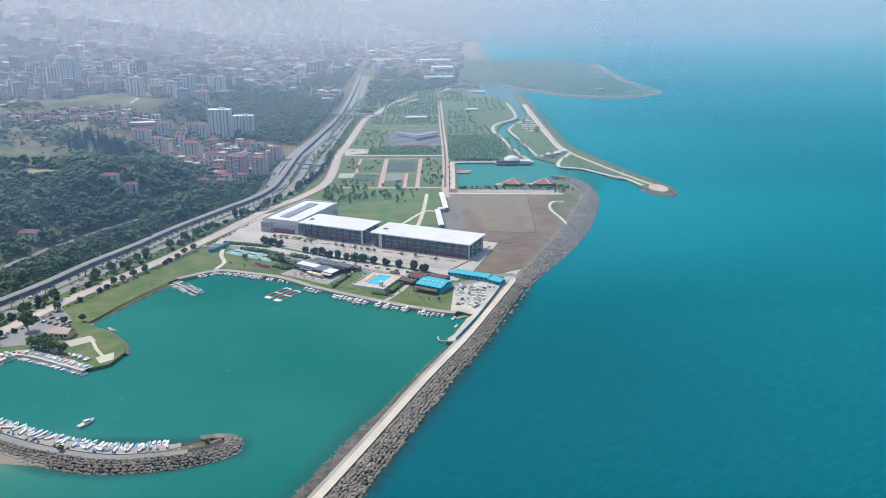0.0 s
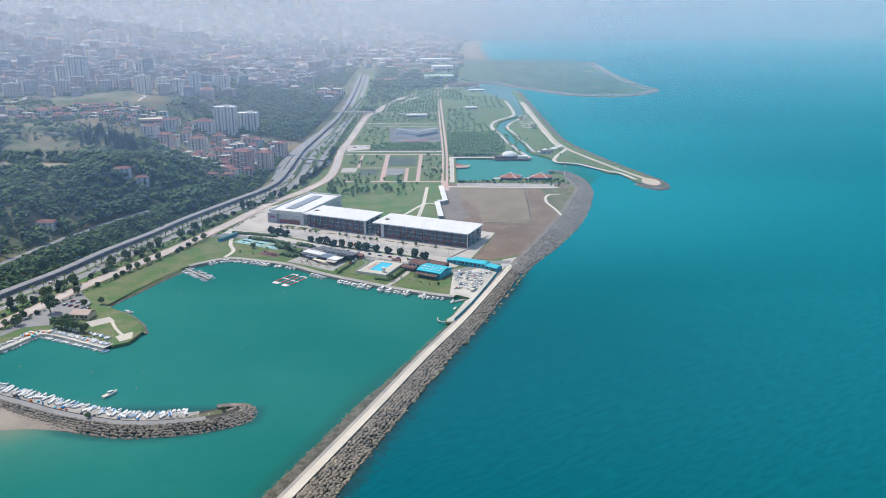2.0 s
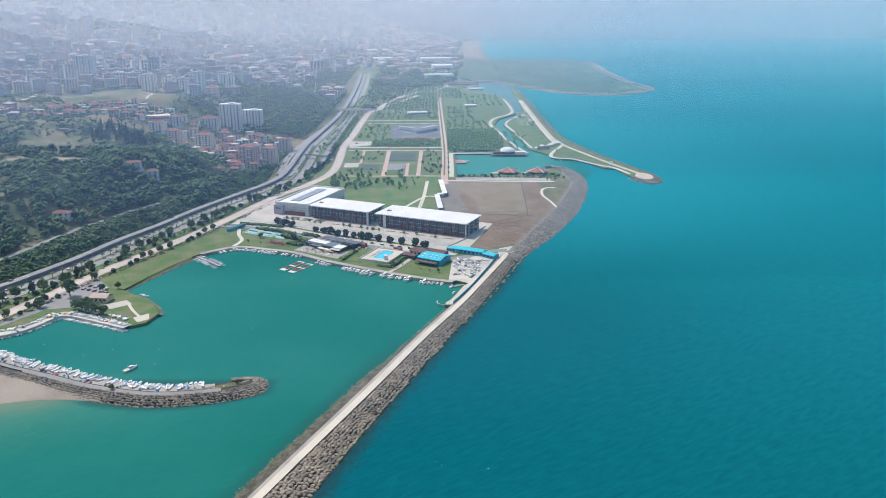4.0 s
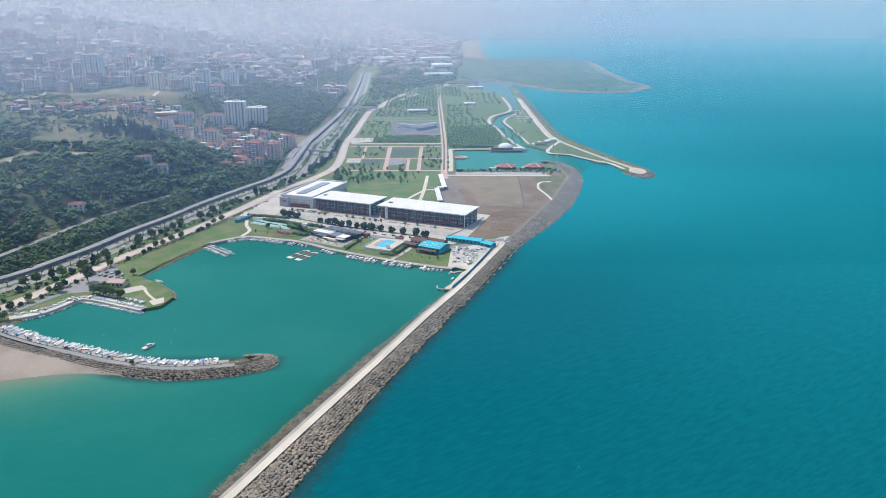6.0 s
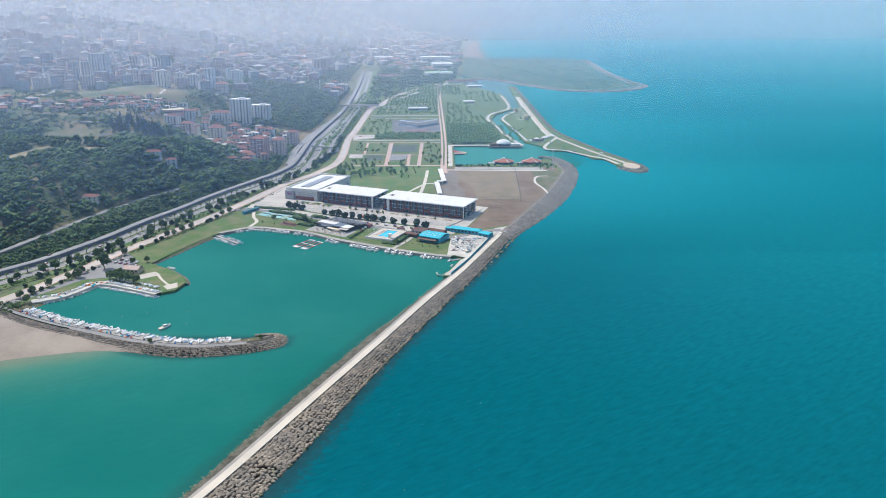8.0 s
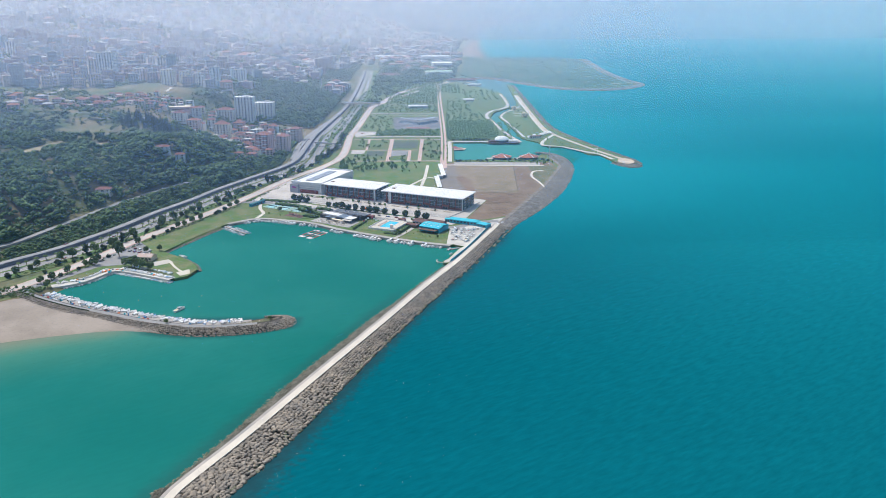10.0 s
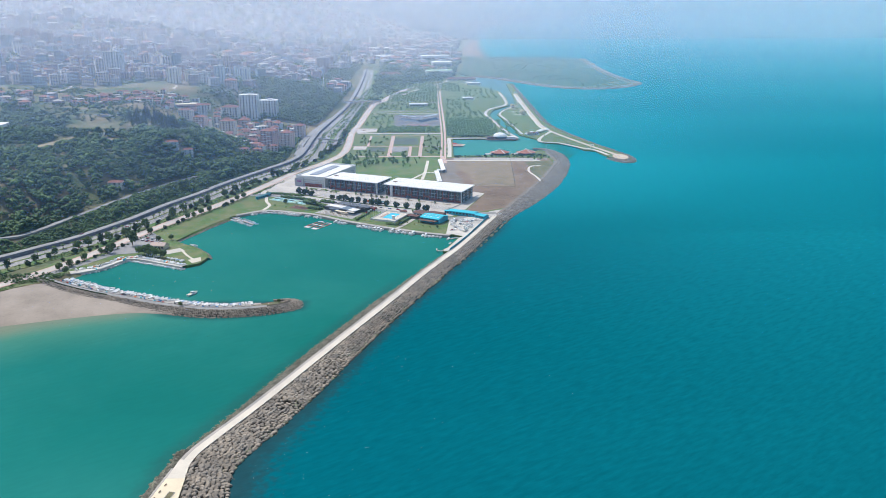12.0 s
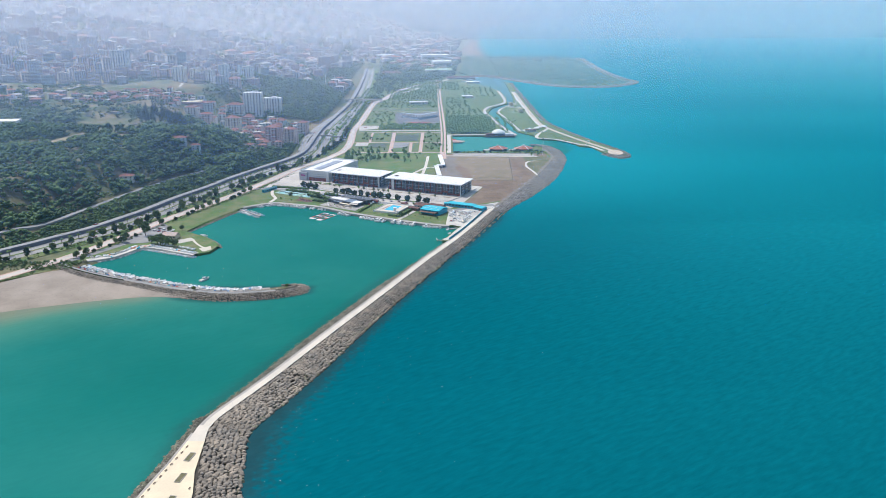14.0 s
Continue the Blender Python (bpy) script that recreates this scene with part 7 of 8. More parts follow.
def truck():
    t = thing("lorry", -92, 771, 2.62, TURN)
    box_part("chassis", t, 0, 0, 0.6, 11, 2.4, 0.5, "black")
    box_part("load", t, -1.5, 0, 1.1, 7, 2.4, 1.4, "orange", "orange load cover")
    box_part("cab", t, 4.4, 0, 1.0, 2.2, 2.4, 2.0, "dark_roof")
    for sx in (-4, -2.6, 3.8):
        for sy in (-1.1, 1.1):
            box_part("wheel", t, sx, sy, 0, 1.0, 0.4, 1.0, "black")
    tagged(t, "lorry with a bright orange load", "lorry")
    for k in range(4):
        c = thing("market_stall", -84 + k * 4.2, 768 - k * 1.9, 2.62, TURN)
        box_part("counter", c, 0, 0, 0, 3.4, 2.4, 1.0, "brown")
        for q in (-1.5, 1.5):
            box_part("post", c, q, 1.0, 0, 0.12, 0.12, 2.6, "metal")
            box_part("post", c, q, -1.0, 0, 0.12, 0.12, 2.6, "metal")
        mesh_part("roof", c, Mesh().hip(0, 0, 2.6, 3.6, 2.8, 0.7, "turquoise_dark"))
        tagged(c, "dark green market stall beside the lorry", "stall", "stalls on the forecourt")


truck()


# ---- bridges, stage, basin buildings ----
def bridge():
    p = thing("road_bridge", -190, 1747, 3.0)
    box_part("deck", p, 0, 0, 6.0, 92, 11, 1.2, "concrete")
    for q in (-5.3, 5.3):
        box_part("parapet", p, 0, q, 7.2, 92, 0.4, 1.0, "concrete")
    for q in (-40, -18, 2, 22, 42):
        box_part("pier", p, q, 0, 0, 1.6, 8, 6.0, "quay")
    tagged(p, "pale concrete road bridge over the highway", "bridge")
    f = thing("footbridge", -196, 1202, 3.0, radians(-26))
    box_part("deck", f, 0, 0, 5.6, 54, 3.0, 0.6, "concrete")
    for q in (-1.4, 1.4):
        box_part("railing", f, 0, q, 6.2, 54, 0.1, 1.1, "metal")
    for q in (-24, -4, 14, 25):
        box_part("pier", f, q, 0, 0, 0.9, 1.6, 5.6, "quay")
    box_part("stair", f, 27.5, -5, 2.8, 2.4, 10, 0.5, "concrete")
    tagged(f, "narrow concrete footbridge over the highway", "footbridge")


bridge()


def stage():
    p = thing("stand", -45, 1462, 2.7)
    for x0, y0, x1, y1 in ((-44, 24, -3, -13), (3, -13, 39, 34)):
        a, n = math.atan2(y1 - y0, x1 - x0), math.hypot(x1 - x0, y1 - y0)
        cx, cy = (x0 + x1) / 2, (y0 + y1) / 2
        for k in range(6):
            b = Mesh().box(cx - math.sin(a) * k * 1.6, cy + math.cos(a) * k * 1.6, 0, n, 1.6, 0.7 + 0.6 * k, "stand", a)
            mesh_part("tier", p, b)
        box_part("roof", p, cx - math.sin(a) * 7, cy + math.cos(a) * 7, 9.0, n + 3, 7, 0.5, "stand", "pale blue-grey canopy", a)
        for k in range(7):
            q = (k / 6 - 0.5) * n
            box_part("mast", p, cx + math.cos(a) * q - math.sin(a) * 10, cy + math.sin(a) * q + math.cos(a) * 10, 0, 0.5, 0.5, 9.4, "white_wall")
    tagged(p, "pair of angled spectator stands with grey-blue canopies", "stand")
    for k in range(9):
        c = thing("market_stall", -66 + k * 5, 1396, 2.7)
        box_part("counter", c, 0, 0, 0, 3.6, 3.0, 1.0, "brown")
        for q in (-1.6, 1.6):
            box_part("post", c, q, 1.2, 0, 0.14, 0.14, 2.6, "metal")
            box_part("post", c, q, -1.2, 0, 0.14, 0.14, 2.6, "metal")
        mesh_part("roof", c, Mesh().hip(0, 0, 2.6, 4, 4, 1.2, "red"))
        tagged(c, "market stall with a red roof", "stall", "stalls behind the stands")


stage()


def pavilion_red(x, y, w):
    p = thing("restaurant", x, y, 2.6, radians(2))
    b = Mesh()
    n = 8
    ring = [(math.cos(a) * w / 2, math.sin(a) * w / 2 * 0.8) for a in np.linspace(0, 2 * math.pi, n + 1)[:-1] + math.pi / n]
    mesh_part("wall", p, Mesh().prism([(u * 0.86, v * 0.86) for u, v in ring], 0, 3.6, "dark_wall"))
    for i in range(n):
        (ax, ay), (bx, by) = ring[i], ring[(i + 1) % n]
        m = Mesh().add([(ax, ay, 3.4), (bx, by, 3.4), (bx * 0.12, by * 0.12, 7.6), (ax * 0.12, ay * 0.12, 7.6), (ax, ay, 3.2), (bx, by, 3.2), (0, 0, 7.3)], [(0, 1, 2, 3), (4, 6, 5), (0, 4, 5, 1)], "terracotta")
        mesh_part("roof", p, m, "red tiled roof face")
        a, l = math.atan2(ay, ax), math.hypot(ax, ay)
        if i % 2 == 0:
            r = Mesh().add([(ax * 1.1 - math.sin(a) * 0.5, ay * 1.1 + math.cos(a) * 0.5, 3.3), (ax * 1.1 + math.sin(a) * 0.5, ay * 1.1 - math.cos(a) * 0.5, 3.3), (ax * 0.1 + math.sin(a) * 0.5, ay * 0.1 - math.cos(a) * 0.5, 8.2), (ax * 0.1 - math.sin(a) * 0.5, ay * 0.1 + math.cos(a) * 0.5, 8.2), (ax * 1.1, ay * 1.1, 2.6), (ax * 0.1, ay * 0.1, 7.2)], [(0, 1, 2, 3), (0, 3, 5, 4), (1, 4, 5, 2)], "white_roof")
            mesh_part("rib", p, r, "white roof rib")
    box_part("lantern", p, 0, 0, 7.4, 3, 3, 1.6, "white_roof")
    box_part("terrace", p, -w * 0.45, 2, 0, w * 0.5, 9, 0.5, "paving")
    return tagged(p, "octagonal basin restaurant with red roof and white ribs", "restaurant", "restaurants beside the basin")


pavilion_red(96, 1094, 34)
pavilion_red(139, 1094, 34)


def dome():
    p = thing("dome_restaurant", 107, 1250, 2.6)
    b = Mesh()
    vs, fs, n, m = [], [], 20, 6
    for j in range(m + 1):
        q = j / m * math.pi / 2
        for i in range(n):
            a = i / n * 2 * math.pi
            vs.append((math.cos(a) * 12.5 * math.cos(q), math.sin(a) * 12.5 * math.cos(q), 4.2 + 6.4 * math.sin(q)))
    for j in range(m):
        for i in range(n):
            fs.append((j * n + i, j * n + (i + 1) % n, (j + 1) * n + (i + 1) % n, (j + 1) * n + i))
    b.add(vs, fs, "white_roof")
    mesh_part("roof", p, b, "white shallow dome")
    ring = [(math.cos(a) * 12, math.sin(a) * 12) for a in np.linspace(0, 2 * math.pi, 21)[:-1]]
    mesh_part("wall", p, Mesh().prism(ring, 0, 4.2, "dark_wall"))
    box_part("wing", p, 20, -4, 0, 16, 12, 4.0, "white_wall", "low white side wing")
    box_part("wing", p, -17, -6, 0, 14, 10, 4.0, "tile_dark", "brown side wing")
    box_part("terrace", p, 2, -12, 0, 60, 8, 0.6, "brown", "timber terrace")
    return tagged(p, "white-domed restaurant on the basin quay", "restaurant")


dome()


def pier():
    p = thing("bathing_pier", 26, 1186, 0)
    box_part("deck", p, 0, 0, 1.6, 20, 22, 0.6, "pink")
    box_part("deck", p, 10, 3, 1.6, 12, 5, 0.6, "plaza")
    box_part("deck", p, 9, -6, 1.6, 9, 4, 0.6, "plaza")
    for x in (-7, 0, 7, 13):
        for y in (-5, 5):
            box_part("pile", p, x, y, -2, 0.5, 0.5, 3.6, "quay")
    mesh_part("shelter", p, Mesh().hip(-3, 2, 4.2, 8, 6, 1.4, "red"), "red shelter roof")
    for x in (-6, 0):
        for y in (0, 4):
            box_part("post", p, x, y, 2.2, 0.2, 0.2, 2.0, "white")
    tagged(p, "pink-decked pier on the basin with red shelter", "pier")


pier()
for x, y, r in ((186, 1318, 5), (203, 1340, 5), (171, 1306, 4), (160, 1288, 4), (192, 1328, 4), (178, 1296, 4)):
    t = thing("tent", x, y, 2.4, 0.3)
    mesh_part("roof", t, Mesh().hip(0, 0, 2.6, r * 1.6, r * 1.6, 3.0, "white_roof"))
    for sx in (-1, 1):
        for sy in (-1, 1):
            box_part("post", t, sx * r * 0.75, sy * r * 0.75, 0, 0.2, 0.2, 2.7, "white")
    tagged(t, "white pyramid tent on the promontory", "tent", "tents on the promontory")
flat_shed("beach_hut", 170, 1290, 0.3, 22, 8, 3.6, "white_wall", "tile_dark", "long dark-roofed pavilion by the channel", "pavilion", 1.0, 5)
for x, y, s in ((164, 1668, 1.0), (176, 1556, 1.2)):
    v, f = clumps(26, (4.5, 4.0, 5.5), (0, 0, 6), 3.4)
    g = Mesh().add(v.tolist(), f, "plaza").object("sculpture", smooth=True)
    g.matrix_basis = Matrix.LocRotScale((x, y, 2.4), None, (s, s, s * 0.9))
    tagged(g, "large cream rounded sculpture on pale paving", "sculpture", "sculptures on the promontory")
for k in range(6):
    way("path_stripe", [(156, 1690 - k * 26), (170, 1692 - k * 26), (186, 1694 - k * 26)], 4.0, 2.62, "path", "pale paving stripe round the sculptures")
m = thing("light_mast", 166, 1050, 2.6)
box_part("pole", m, 0, 0, 0, 0.8, 0.8, 26, "metal", "", 0, 0.5)
box_part("lamp_head", m, 0, 0, 26, 3.2, 0.8, 1.4, "metal")
box_part("base", m, 0, 0, 0, 2.4, 2.4, 0.6, "concrete")
tagged(m, "tall steel floodlight mast on a concrete base", "floodlight mast")
t = thing("viewing_frame", 255, 1140, 2.6, 0.5)
for sx in (-3, 3):
    box_part("post", t, sx, 0, 0, 0.5, 0.5, 7, "white_wall")
box_part("beam", t, 0, 0, 7, 7, 0.6, 0.6, "white_wall")
box_part("slab", t, -4, 0, 0, 5, 9, 0.4, "path")
tagged(t, "white portal frame on the promontory path", "portal")
for x, y, w, d, h, roof, lab in ((-10, 2540, 90, 46, 13, "hall_green", "long hall with pale green roof"), (-27, 3061, 110, 50, 26, "white_roof", "tall white industrial hall in town"), (0, 2790, 70, 60, 22, "white_roof", "white box-shaped hall by the shore"), (-169, 2474, 70, 22, 8, "tile", "long low building with red roof"), (-206, 3285, 140, 60, 12, "white_roof", "broad white-roofed depot in town"), (-330, 3780, 160, 60, 14, "white_roof", "broad white-roofed depot in town"), (66, 1842, 26, 18, 5, "white_roof", "white lobed pavilion in the park"), (93, 2198, 40, 16, 5, "white_roof", "white pavilion beside the lagoon"), (60, 2330, 90, 14, 5, "tile", "red-roofed sheds beside the water"), (-55, 1712, 44, 14, 6, "white_roof", "white service building in the park"), (-665, 978, 40, 26, 9, "white_roof", "white flat-roofed building in the woods")):
    p = thing("hall", x, y, float(max(height(x, y), 2.5)) if x < -600 else 2.6, 0.1)
    box_part("wall", p, 0, 0, 0, w, d, h, "white_wall")
    mesh_part("roof", p, Mesh().hip(0, 0, h, w, d, 1.6 if roof != "tile" else 4.0, roof, 0, 0.6))
    for k in range(6):
        box_part("window", p, (k - 2.5) * w / 6.5, -d / 2 - 0.1, h * 0.35, w / 9, 0.3, h * 0.3, "window")
    tagged(p, lab, "building")


# ---- town ----
town_rng = np.random.default_rng(31)
PANE = {}
for nm, w, hh in (("small", 1.5, 1.5), ("wide", 2.6, 1.7)):
    PANE[nm] = Mesh().box(0, 0, 0, w, 0.22, hh, "window").object("window")
PANE_MESH = {k: o.data for k, o in PANE.items()}
for o in PANE.values():
    bpy.data.objects.remove(o)
TAKEN = []


def apartment(x, y, w, d, tall, turn, label, wall="facade", roof="tile", balcony=True, cols=None, z=None):
    """Flats with a window for every room on the sides that face the sea, balconies and a hipped or flat roof."""
    z = float(height(x, y)) - 0.4 if z is None else z
    TAKEN.append((x, y, max(w, d) * 0.62))
    a = thing("apartment_block", x, y, z, turn)
    floors = max(2, round(tall / 3.0))
    H = floors * 3.0 + 0.6
    body = box_part("wall", a, 0, 0, -3, w, d, H + 3, wall)
    if roof == "flat":
        r = box_part("roof", a, 0, 0, H, w + 0.8, d + 0.8, 0.5, "white_roof", "pale flat roof") if d == 18 and tall > 34 and w > 30 else box_part("roof", a, 0, 0, H, w + 0.8, d + 0.8, 0.5, "town_flat", "grey flat roof")
        box_part("stair_head", r, w * 0.1, 0, H + 0.5, w * 0.3, d * 0.4, 2.4, "white_wall")
    else:
        mesh_part("roof", a, Mesh().hip(0, 0, H, w, d, min(w, d) * 0.22, roof, 0, 0.7))
    n = cols or max(2, int(w / 5.2))
    m = max(2, int(d / 6.0))
    for k in range(floors):
        zz = k * 3.0 + 1.0
        for i in range(n):
            o = new("window", PANE_MESH["wide" if i % 2 else "small"])
            o.parent = a
            o.matrix_basis = pose((i + 0.5) * w / n - w / 2, -d / 2 - 0.05, zz)
        for i in range(m):
            o = new("window", PANE_MESH["small"])
            o.parent = a
            o.matrix_basis = pose(w / 2 + 0.05, (i + 0.5) * d / m - d / 2, zz, 0, 0, 90)
        if balcony and k:
            box_part("balcony", a, -w * 0.2 if k % 2 else w * 0.2, -d / 2 - 0.7, k * 3.0 + 0.05, w * 0.4, 1.4, 1.1, "white_wall")
        elif not balcony:
            box_part("floor_edge", a, 0, -d / 2 - 0.04, k * 3.0 + 2.95, w, 0.3, 0.35, "white_wall")
    return tagged(a, label, "apartment block")


for x, y, w, d, t, a, lab, roof, bal in (
        (-379, 1394, 36, 18, 46, -0.05, "tall white apartment tower with a window grid", "flat", False), (-347, 1425, 34, 18, 36, -0.05, "white apartment tower with a window grid", "flat", False),
        (-377, 1213, 27, 14, 25, -0.15, "red-roofed apartment block with dark windows", "tile", True), (-405, 1348, 32, 18, 18, -0.1, "large pink apartment house with red roof", "tile", True),
        (-371, 1308, 20, 14, 16, -0.2, "pink apartment house with red roof", "tile", True), (-419, 1192, 21, 14, 18, -0.2, "pale grey apartment block with balconies", "tile", True),
        (-447, 1204, 22, 14, 14, -0.2, "pale apartment house with red roof", "tile", True), (-441, 1269, 26, 14, 14, 0.3, "low pale block with red roof", "tile", False),
        (-283, 1109, 24, 18, 33, -0.35, "tall pale apartment block with balconies", "tile", True), (-264, 1162, 20, 16, 28, -0.3, "pinkish apartment block with balconies", "tile", True),
        (-305, 1240, 20, 14, 13, -0.3, "white apartment house with flat roof", "flat", True), (-259, 1262, 17, 14, 24, -0.3, "grey-blue apartment block with balconies", "tile", True),
        (-298, 1078, 15, 12, 11, -0.3, "small pink house with red roof", "tile", False), (-306, 1030, 12, 10, 8, -0.3, "small white house with red roof", "tile", False), (-290, 1045, 12, 10, 9, -0.2, "small pale house with red roof", "tile", False),
        (-385, 928, 18, 10, 8, 0.15, "pale blue house with red roof in the woods", "tile", False), (-364, 934, 13, 10, 9, 0.15, "pale blue house with orange-red roof in the woods", "tile", False), (-408, 772, 17, 11, 7, 0.1, "white house with red roof among trees", "tile", False),
        (-452, 1549, 26, 18, 20, 0.2, "pink apartment house above a pale terrace", "tile", True), (-720, 1606, 36, 24, 60, -0.1, "tall grey-green apartment tower", "flat", True),
        (-635, 1567, 23, 18, 27, 0.0, "grey apartment block on the plateau", "flat", True), (-556, 1500, 25, 18, 29, -0.1, "blue-grey apartment block on the plateau", "flat", True), (-534, 1540, 20, 18, 23, 0.0, "white apartment block with pale blue bands", "flat", True),
        (-506, 1535, 27, 18, 25, 0.0, "white apartment block with pale blue bands", "flat", True), (-480, 1570, 20, 18, 38, 0.1, "grey-blue apartment tower on the plateau", "flat", True), (-451, 1669, 27, 18, 31, 0.1, "pale apartment tower on the plateau", "flat", True)):
    apartment(x, y, w, d, t, a, lab, "white_wall" if "white apartment tower" in lab else "facade", roof, bal)
p = thing("school", -464, 1250, float(height(-464, 1250)) - 1.5, 0.25)
box_part("wall", p, 0, 0, -4, 44, 16, 12, "facade")
box_part("roof", p, 0, 0, 8, 45, 17, 0.6, "plaza", "cream flat roof")
for k in range(10):
    box_part("window", p, -19 + k * 4.2, -8.1, 3.6, 2.8, 0.3, 1.8, "window")
tagged(p, "long low building with a cream flat roof", "school")


def house(x, y, w, d, floors, turn):
    z = float(height(x, y)) - 0.5
    TAKEN.append((x, y, max(w, d) * 0.6))
    h = thing("house", x, y, z, turn)
    H = floors * 3.0 + 0.4
    box_part("wall", h, 0, 0, -3, w, d, H + 3, "facade")
    if town_rng.random() < 0.62:
        mesh_part("roof", h, Mesh().hip(0, 0, H, w, d, min(w, d) * 0.25, "tile", 0, 0.6))
        lab = "pale town house with red tiled roof"
    else:
        box_part("roof", h, 0, 0, H, w + 0.4, d + 0.4, 0.45, "concrete")
        lab = "pale town house with flat roof"
    for k in range(floors):
        for i in (-1, 1):
            o = new("window", PANE_MESH["wide"])
            o.parent = h
            o.matrix_basis = pose(i * w * 0.25, -d / 2 - 0.05, k * 3.0 + 1.0)
    return tagged(h, lab, "house", "houses on the hillside")


def free(x, y, r):
    return all((x - a) ** 2 + (y - b) ** 2 > (r + q) ** 2 for a, b, q in TAKEN)


n = 0
for zx0, zx1, zy0, zy1, count, fl in ((-640, -440, 1190, 1325, 72, (1, 4)), (-425, -262, 1050, 1345, 70, (2, 5)), (-262, -240, 1210, 1330, 6, (2, 4))):
    tries = made = 0
    while made < count and tries < 900:
        tries += 1
        x, y = town_rng.uniform(zx0, zx1), town_rng.uniform(zy0, zy1)
        w, d = town_rng.uniform(9, 15), town_rng.uniform(8, 11)
        u = np.interp(y, HIGHWAY_WEST[:, 1], HIGHWAY_WEST[:, 0]) - x
        if u < 22 or not free(x, y, w * 0.55) or (zx0 == -425 and y < 1040 + (u - 30) * 0.9):
            continue
        house(x, y, w, d, int(town_rng.integers(*fl)), town_rng.choice([-0.3, 0.1, 0.35]) + town_rng.normal(0, 0.1))
        made += 1


def town(name, blocks, label, fine):
    """Many buildings in one mesh: walls, roofs and a pane for every window that faces the sea or the harbour."""
    b = Mesh()
    for x, y, w, d, floors, turn, style in blocks:
        z, H = float(height(x, y)) - 3.0, floors * 3.0 + 3.5
        b.box(x, y, z, w, d, H, "town", turn)
        top = z + H
        if style:
            b.hip(x, y, top, w, d, min(w, d) * 0.2, "town_roof", turn, 0.5)
        else:
            b.box(x, y, top, w + 0.5, d + 0.5, 0.5, "town_flat", turn)
            b.box(x, y, top + 0.5, w * 0.3, d * 0.35, 2.4, "town", turn)
        c, s = math.cos(turn), math.sin(turn)
        n, m = max(2, int(w / fine)), max(2, int(d / fine))
        vs, fs = [], []
        for k in range(floors):
            z0 = z + 4.0 + k * 3.0
            for side, q, ln in ((0, n, w), (1, m, d)):
                for i in range(q):
                    t0 = (i + 0.5) * ln / q - ln / 2
                    hw = ln / q * 0.28
                    for t, zz in ((t0 - hw, z0), (t0 + hw, z0), (t0 + hw, z0 + 1.6), (t0 - hw, z0 + 1.6)):
                        px, py = (t, -d / 2 - 0.12) if side == 0 else (w / 2 + 0.12, t)
                        vs.append((x + px * c - py * s, y + px * s + py * c, zz))
                    f = len(vs)
                    fs.append((f - 4, f - 3, f - 2, f - 1))
        b.add(vs, fs, "town_window")
    return tagged(b.object(name), label, "town", kind="stuff")


def scatter(x0, x1, y0, y1, gap, floors, keep, edge=20.0, red=0.5, tall=0.0):
    out = []
    for y in np.arange(y0, y1, gap):
        for x in np.arange(x0, x1, gap):
            if town_rng.random() > keep:
                continue
            px, py = x + town_rng.uniform(-0.3, 0.3) * gap, y + town_rng.uniform(-0.3, 0.3) * gap
            u = np.interp(py, HIGHWAY_WEST[:, 1], HIGHWAY_WEST[:, 0]) - px
            if u < edge or not free(px, py, gap * 0.35) or px < -380 - 0.66 * py:
                continue
            fl = int(town_rng.integers(*floors))
            if town_rng.random() < tall:
                fl += int(town_rng.integers(4, 9))
            w, d = gap * town_rng.uniform(0.45, 0.75), gap * town_rng.uniform(0.38, 0.55)
            out.append((px, py, w, d, fl, town_rng.choice([-0.25, 0.05, 0.3, 0.6]), fl < 7 and town_rng.random() < red))
    return out


town("town_plateau", scatter(-1250, -430, 1490, 1860, 34, (5, 10), 0.72, 175, 0.2, 0.1), "dense mid-rise apartment blocks on the plateau", 4.5)
town("town_edge", scatter(-1150, -640, 1130, 1330, 26, (2, 4), 0.55, 300, 0.8), "small red-roofed houses at the town edge", 4.5)
town("town_middle", scatter(-1900, -330, 1860, 2600, 42, (4, 9), 0.74, 110, 0.35, 0.12), "hazy mid-rise town beyond the plateau", 5.5)
town("town_far", scatter(-2900, -330, 2600, 4700, 62, (4, 9), 0.72, 30, 0.4, 0.15), "distant hazy city blocks", 9.0)
town("town_coast", scatter(-330, 70, 2950, 4760, 50, (3, 7), 0.66, -420, 0.5, 0.08), "distant hazy city blocks by the shore", 8.0)
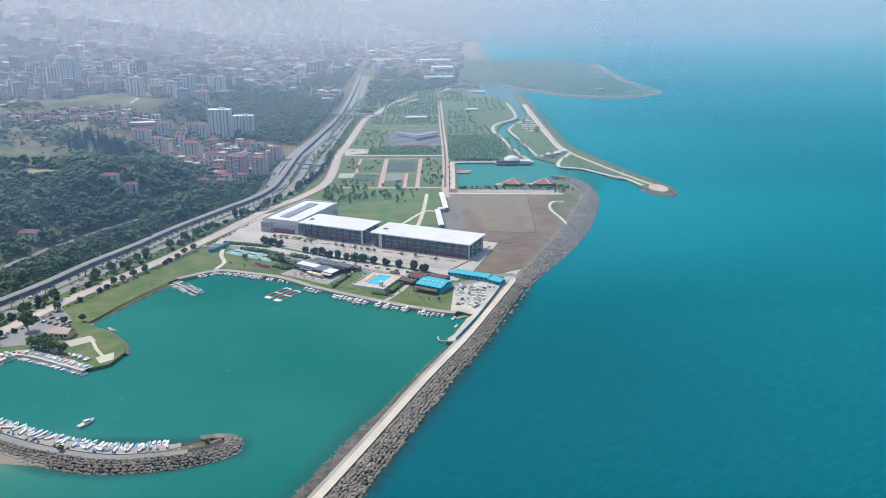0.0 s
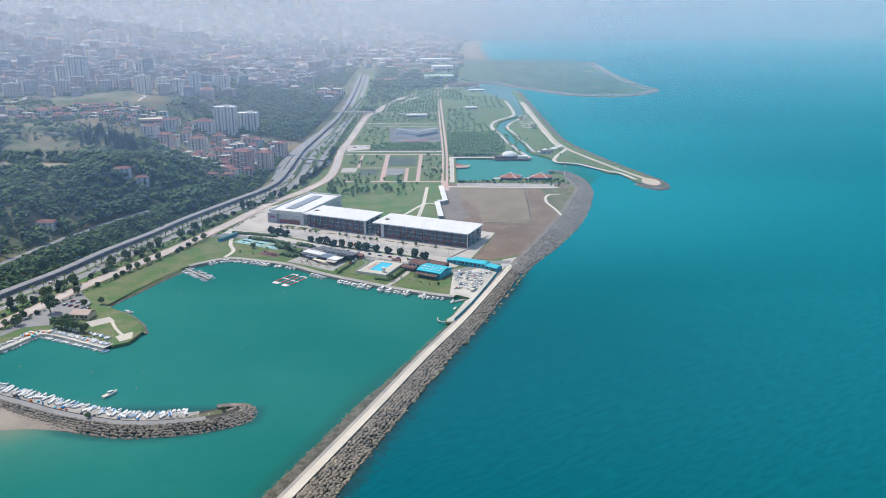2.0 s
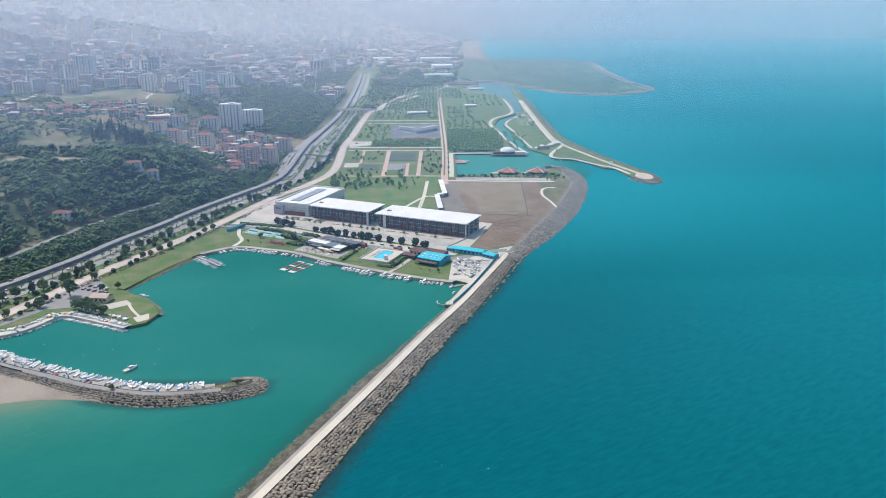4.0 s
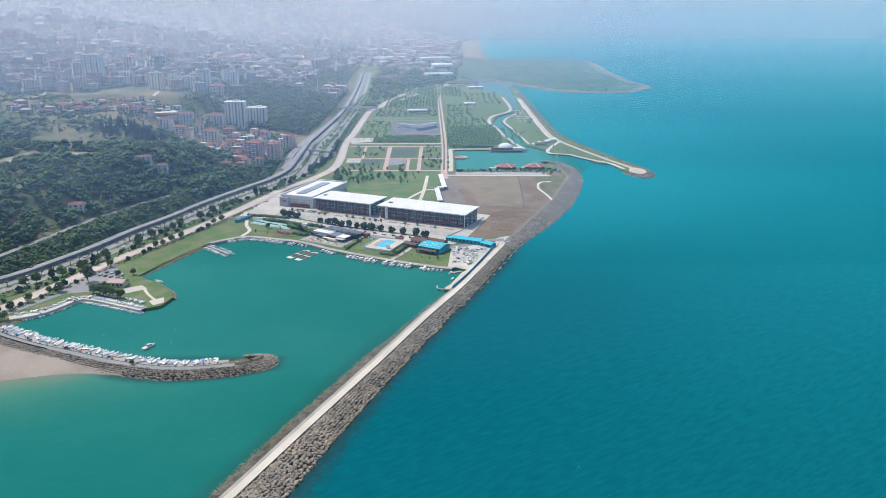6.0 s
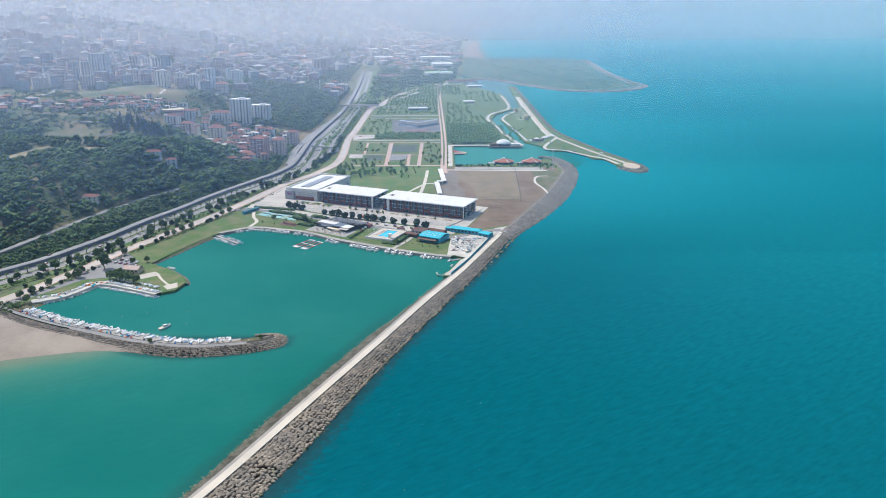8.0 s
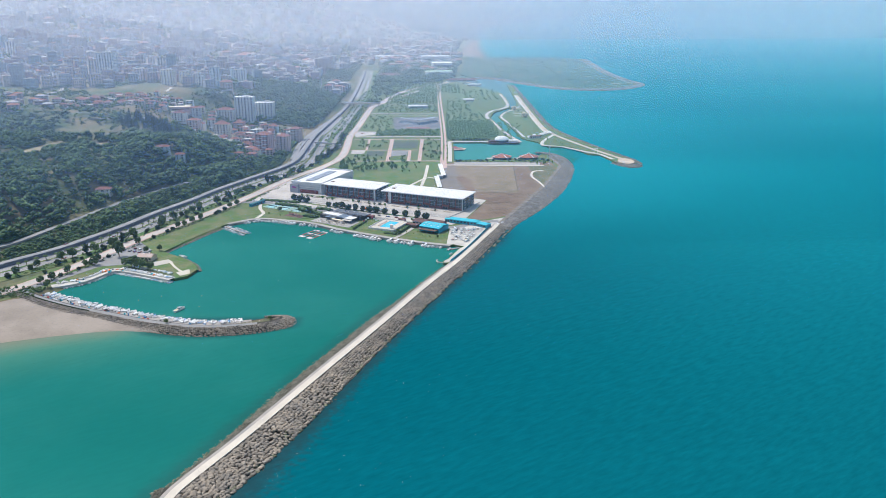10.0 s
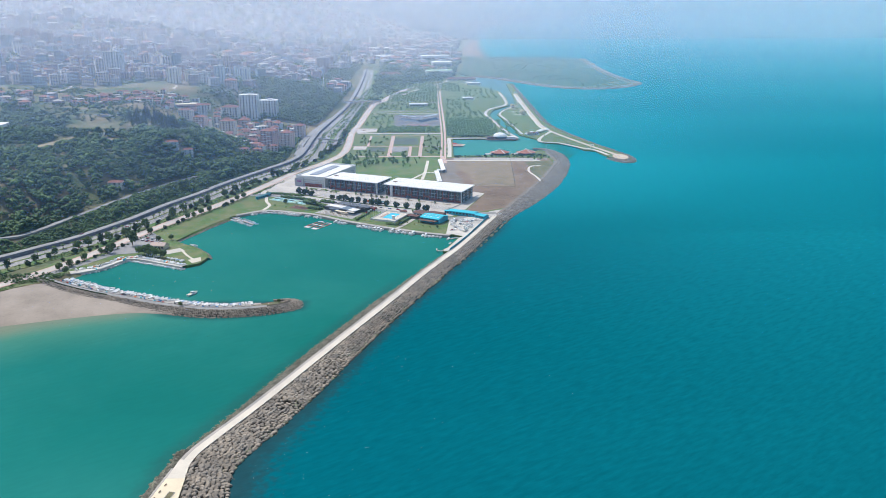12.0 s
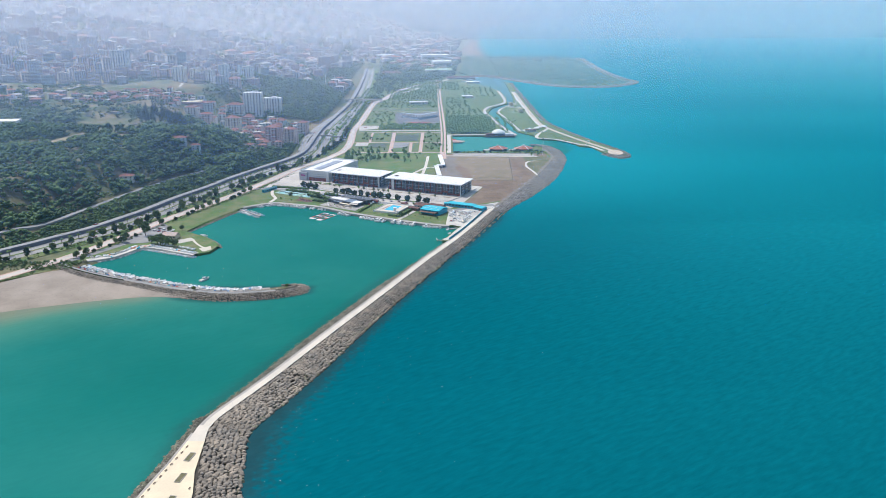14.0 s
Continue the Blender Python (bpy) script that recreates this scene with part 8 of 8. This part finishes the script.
town("town_shore", [(town_rng.uniform(-190, np.interp(y, LAND_EAST[:, 1], LAND_EAST[:, 0]) - 32), y, town_rng.uniform(16, 40), town_rng.uniform(12, 24), int(town_rng.integers(2, 6)), 0.1, town_rng.random() < 0.5) for y in np.arange(2620, 4760, 9)], "distant low buildings along the shore road", 8.0)
town("town_roadside", [(-262 - k % 2 * 22, 1860 + k * 26, 20, 14, 7 + k % 4, 0.05, True) for k in range(9)], "red-roofed flats beside the highway", 5.0)
mq = thing("mosque", -330, 2010, float(height(-330, 2010)) - 0.5)
box_part("wall", mq, 0, 0, 0, 18, 18, 9, "white_wall")
mesh_part("dome", mq, Mesh().add([(v[0] * 8, v[1] * 8, 9 + max(v[2], 0) * 7) for v in ICO], ICO_F, "skylight"))
box_part("minaret", mq, 12, -6, 0, 2.2, 2.2, 34, "white_wall", "", 0, 0.7)
mesh_part("spire", mq, Mesh().hip(12, -6, 34, 1.8, 1.8, 7, "slate", 0, 0.1))
tagged(mq, "small white mosque with one slender minaret", "mosque")


# ---- small things on the water ----
# sun glints on the water, modelled as small white flecks
fleck_rng = np.random.default_rng(51)
vs, fs, k = [], [], 0
for _ in range(130):
    y = fleck_rng.uniform(60, 330)
    x = max(0.396 * y - 204, -137) + 32 + fleck_rng.exponential(45)
    v = OCT * np.array([fleck_rng.uniform(0.1, 0.26), fleck_rng.uniform(0.07, 0.15), 0.04])
    vs.append(v + np.array([x, y, 0.02]))
    fs.extend((a + k, b + k, c + k) for a, b, c in OCT_F)
    k += 6
tagged(Mesh().add(np.concatenate(vs).tolist(), fs, "white").object("foam_flecks"), "small white flecks standing for sun glints on the sea", "foam", kind="stuff")
for x, y in ((-150, 520), (-210, 480), (-262, 470), (-300, 490), (-140, 640), (-232, 640), (-205, 455), (-245, 480)):
    b = thing("buoy", x, y, 0)
    mesh_part("float", b, Mesh().add((OCT * 0.45).tolist(), OCT_F, "orange"))
    box_part("ring", b, 0, 0, 0.4, 0.12, 0.12, 0.3, "metal")
    tagged(b, "small orange mooring buoy in the harbour", "buoy", "mooring buoys in the harbour")
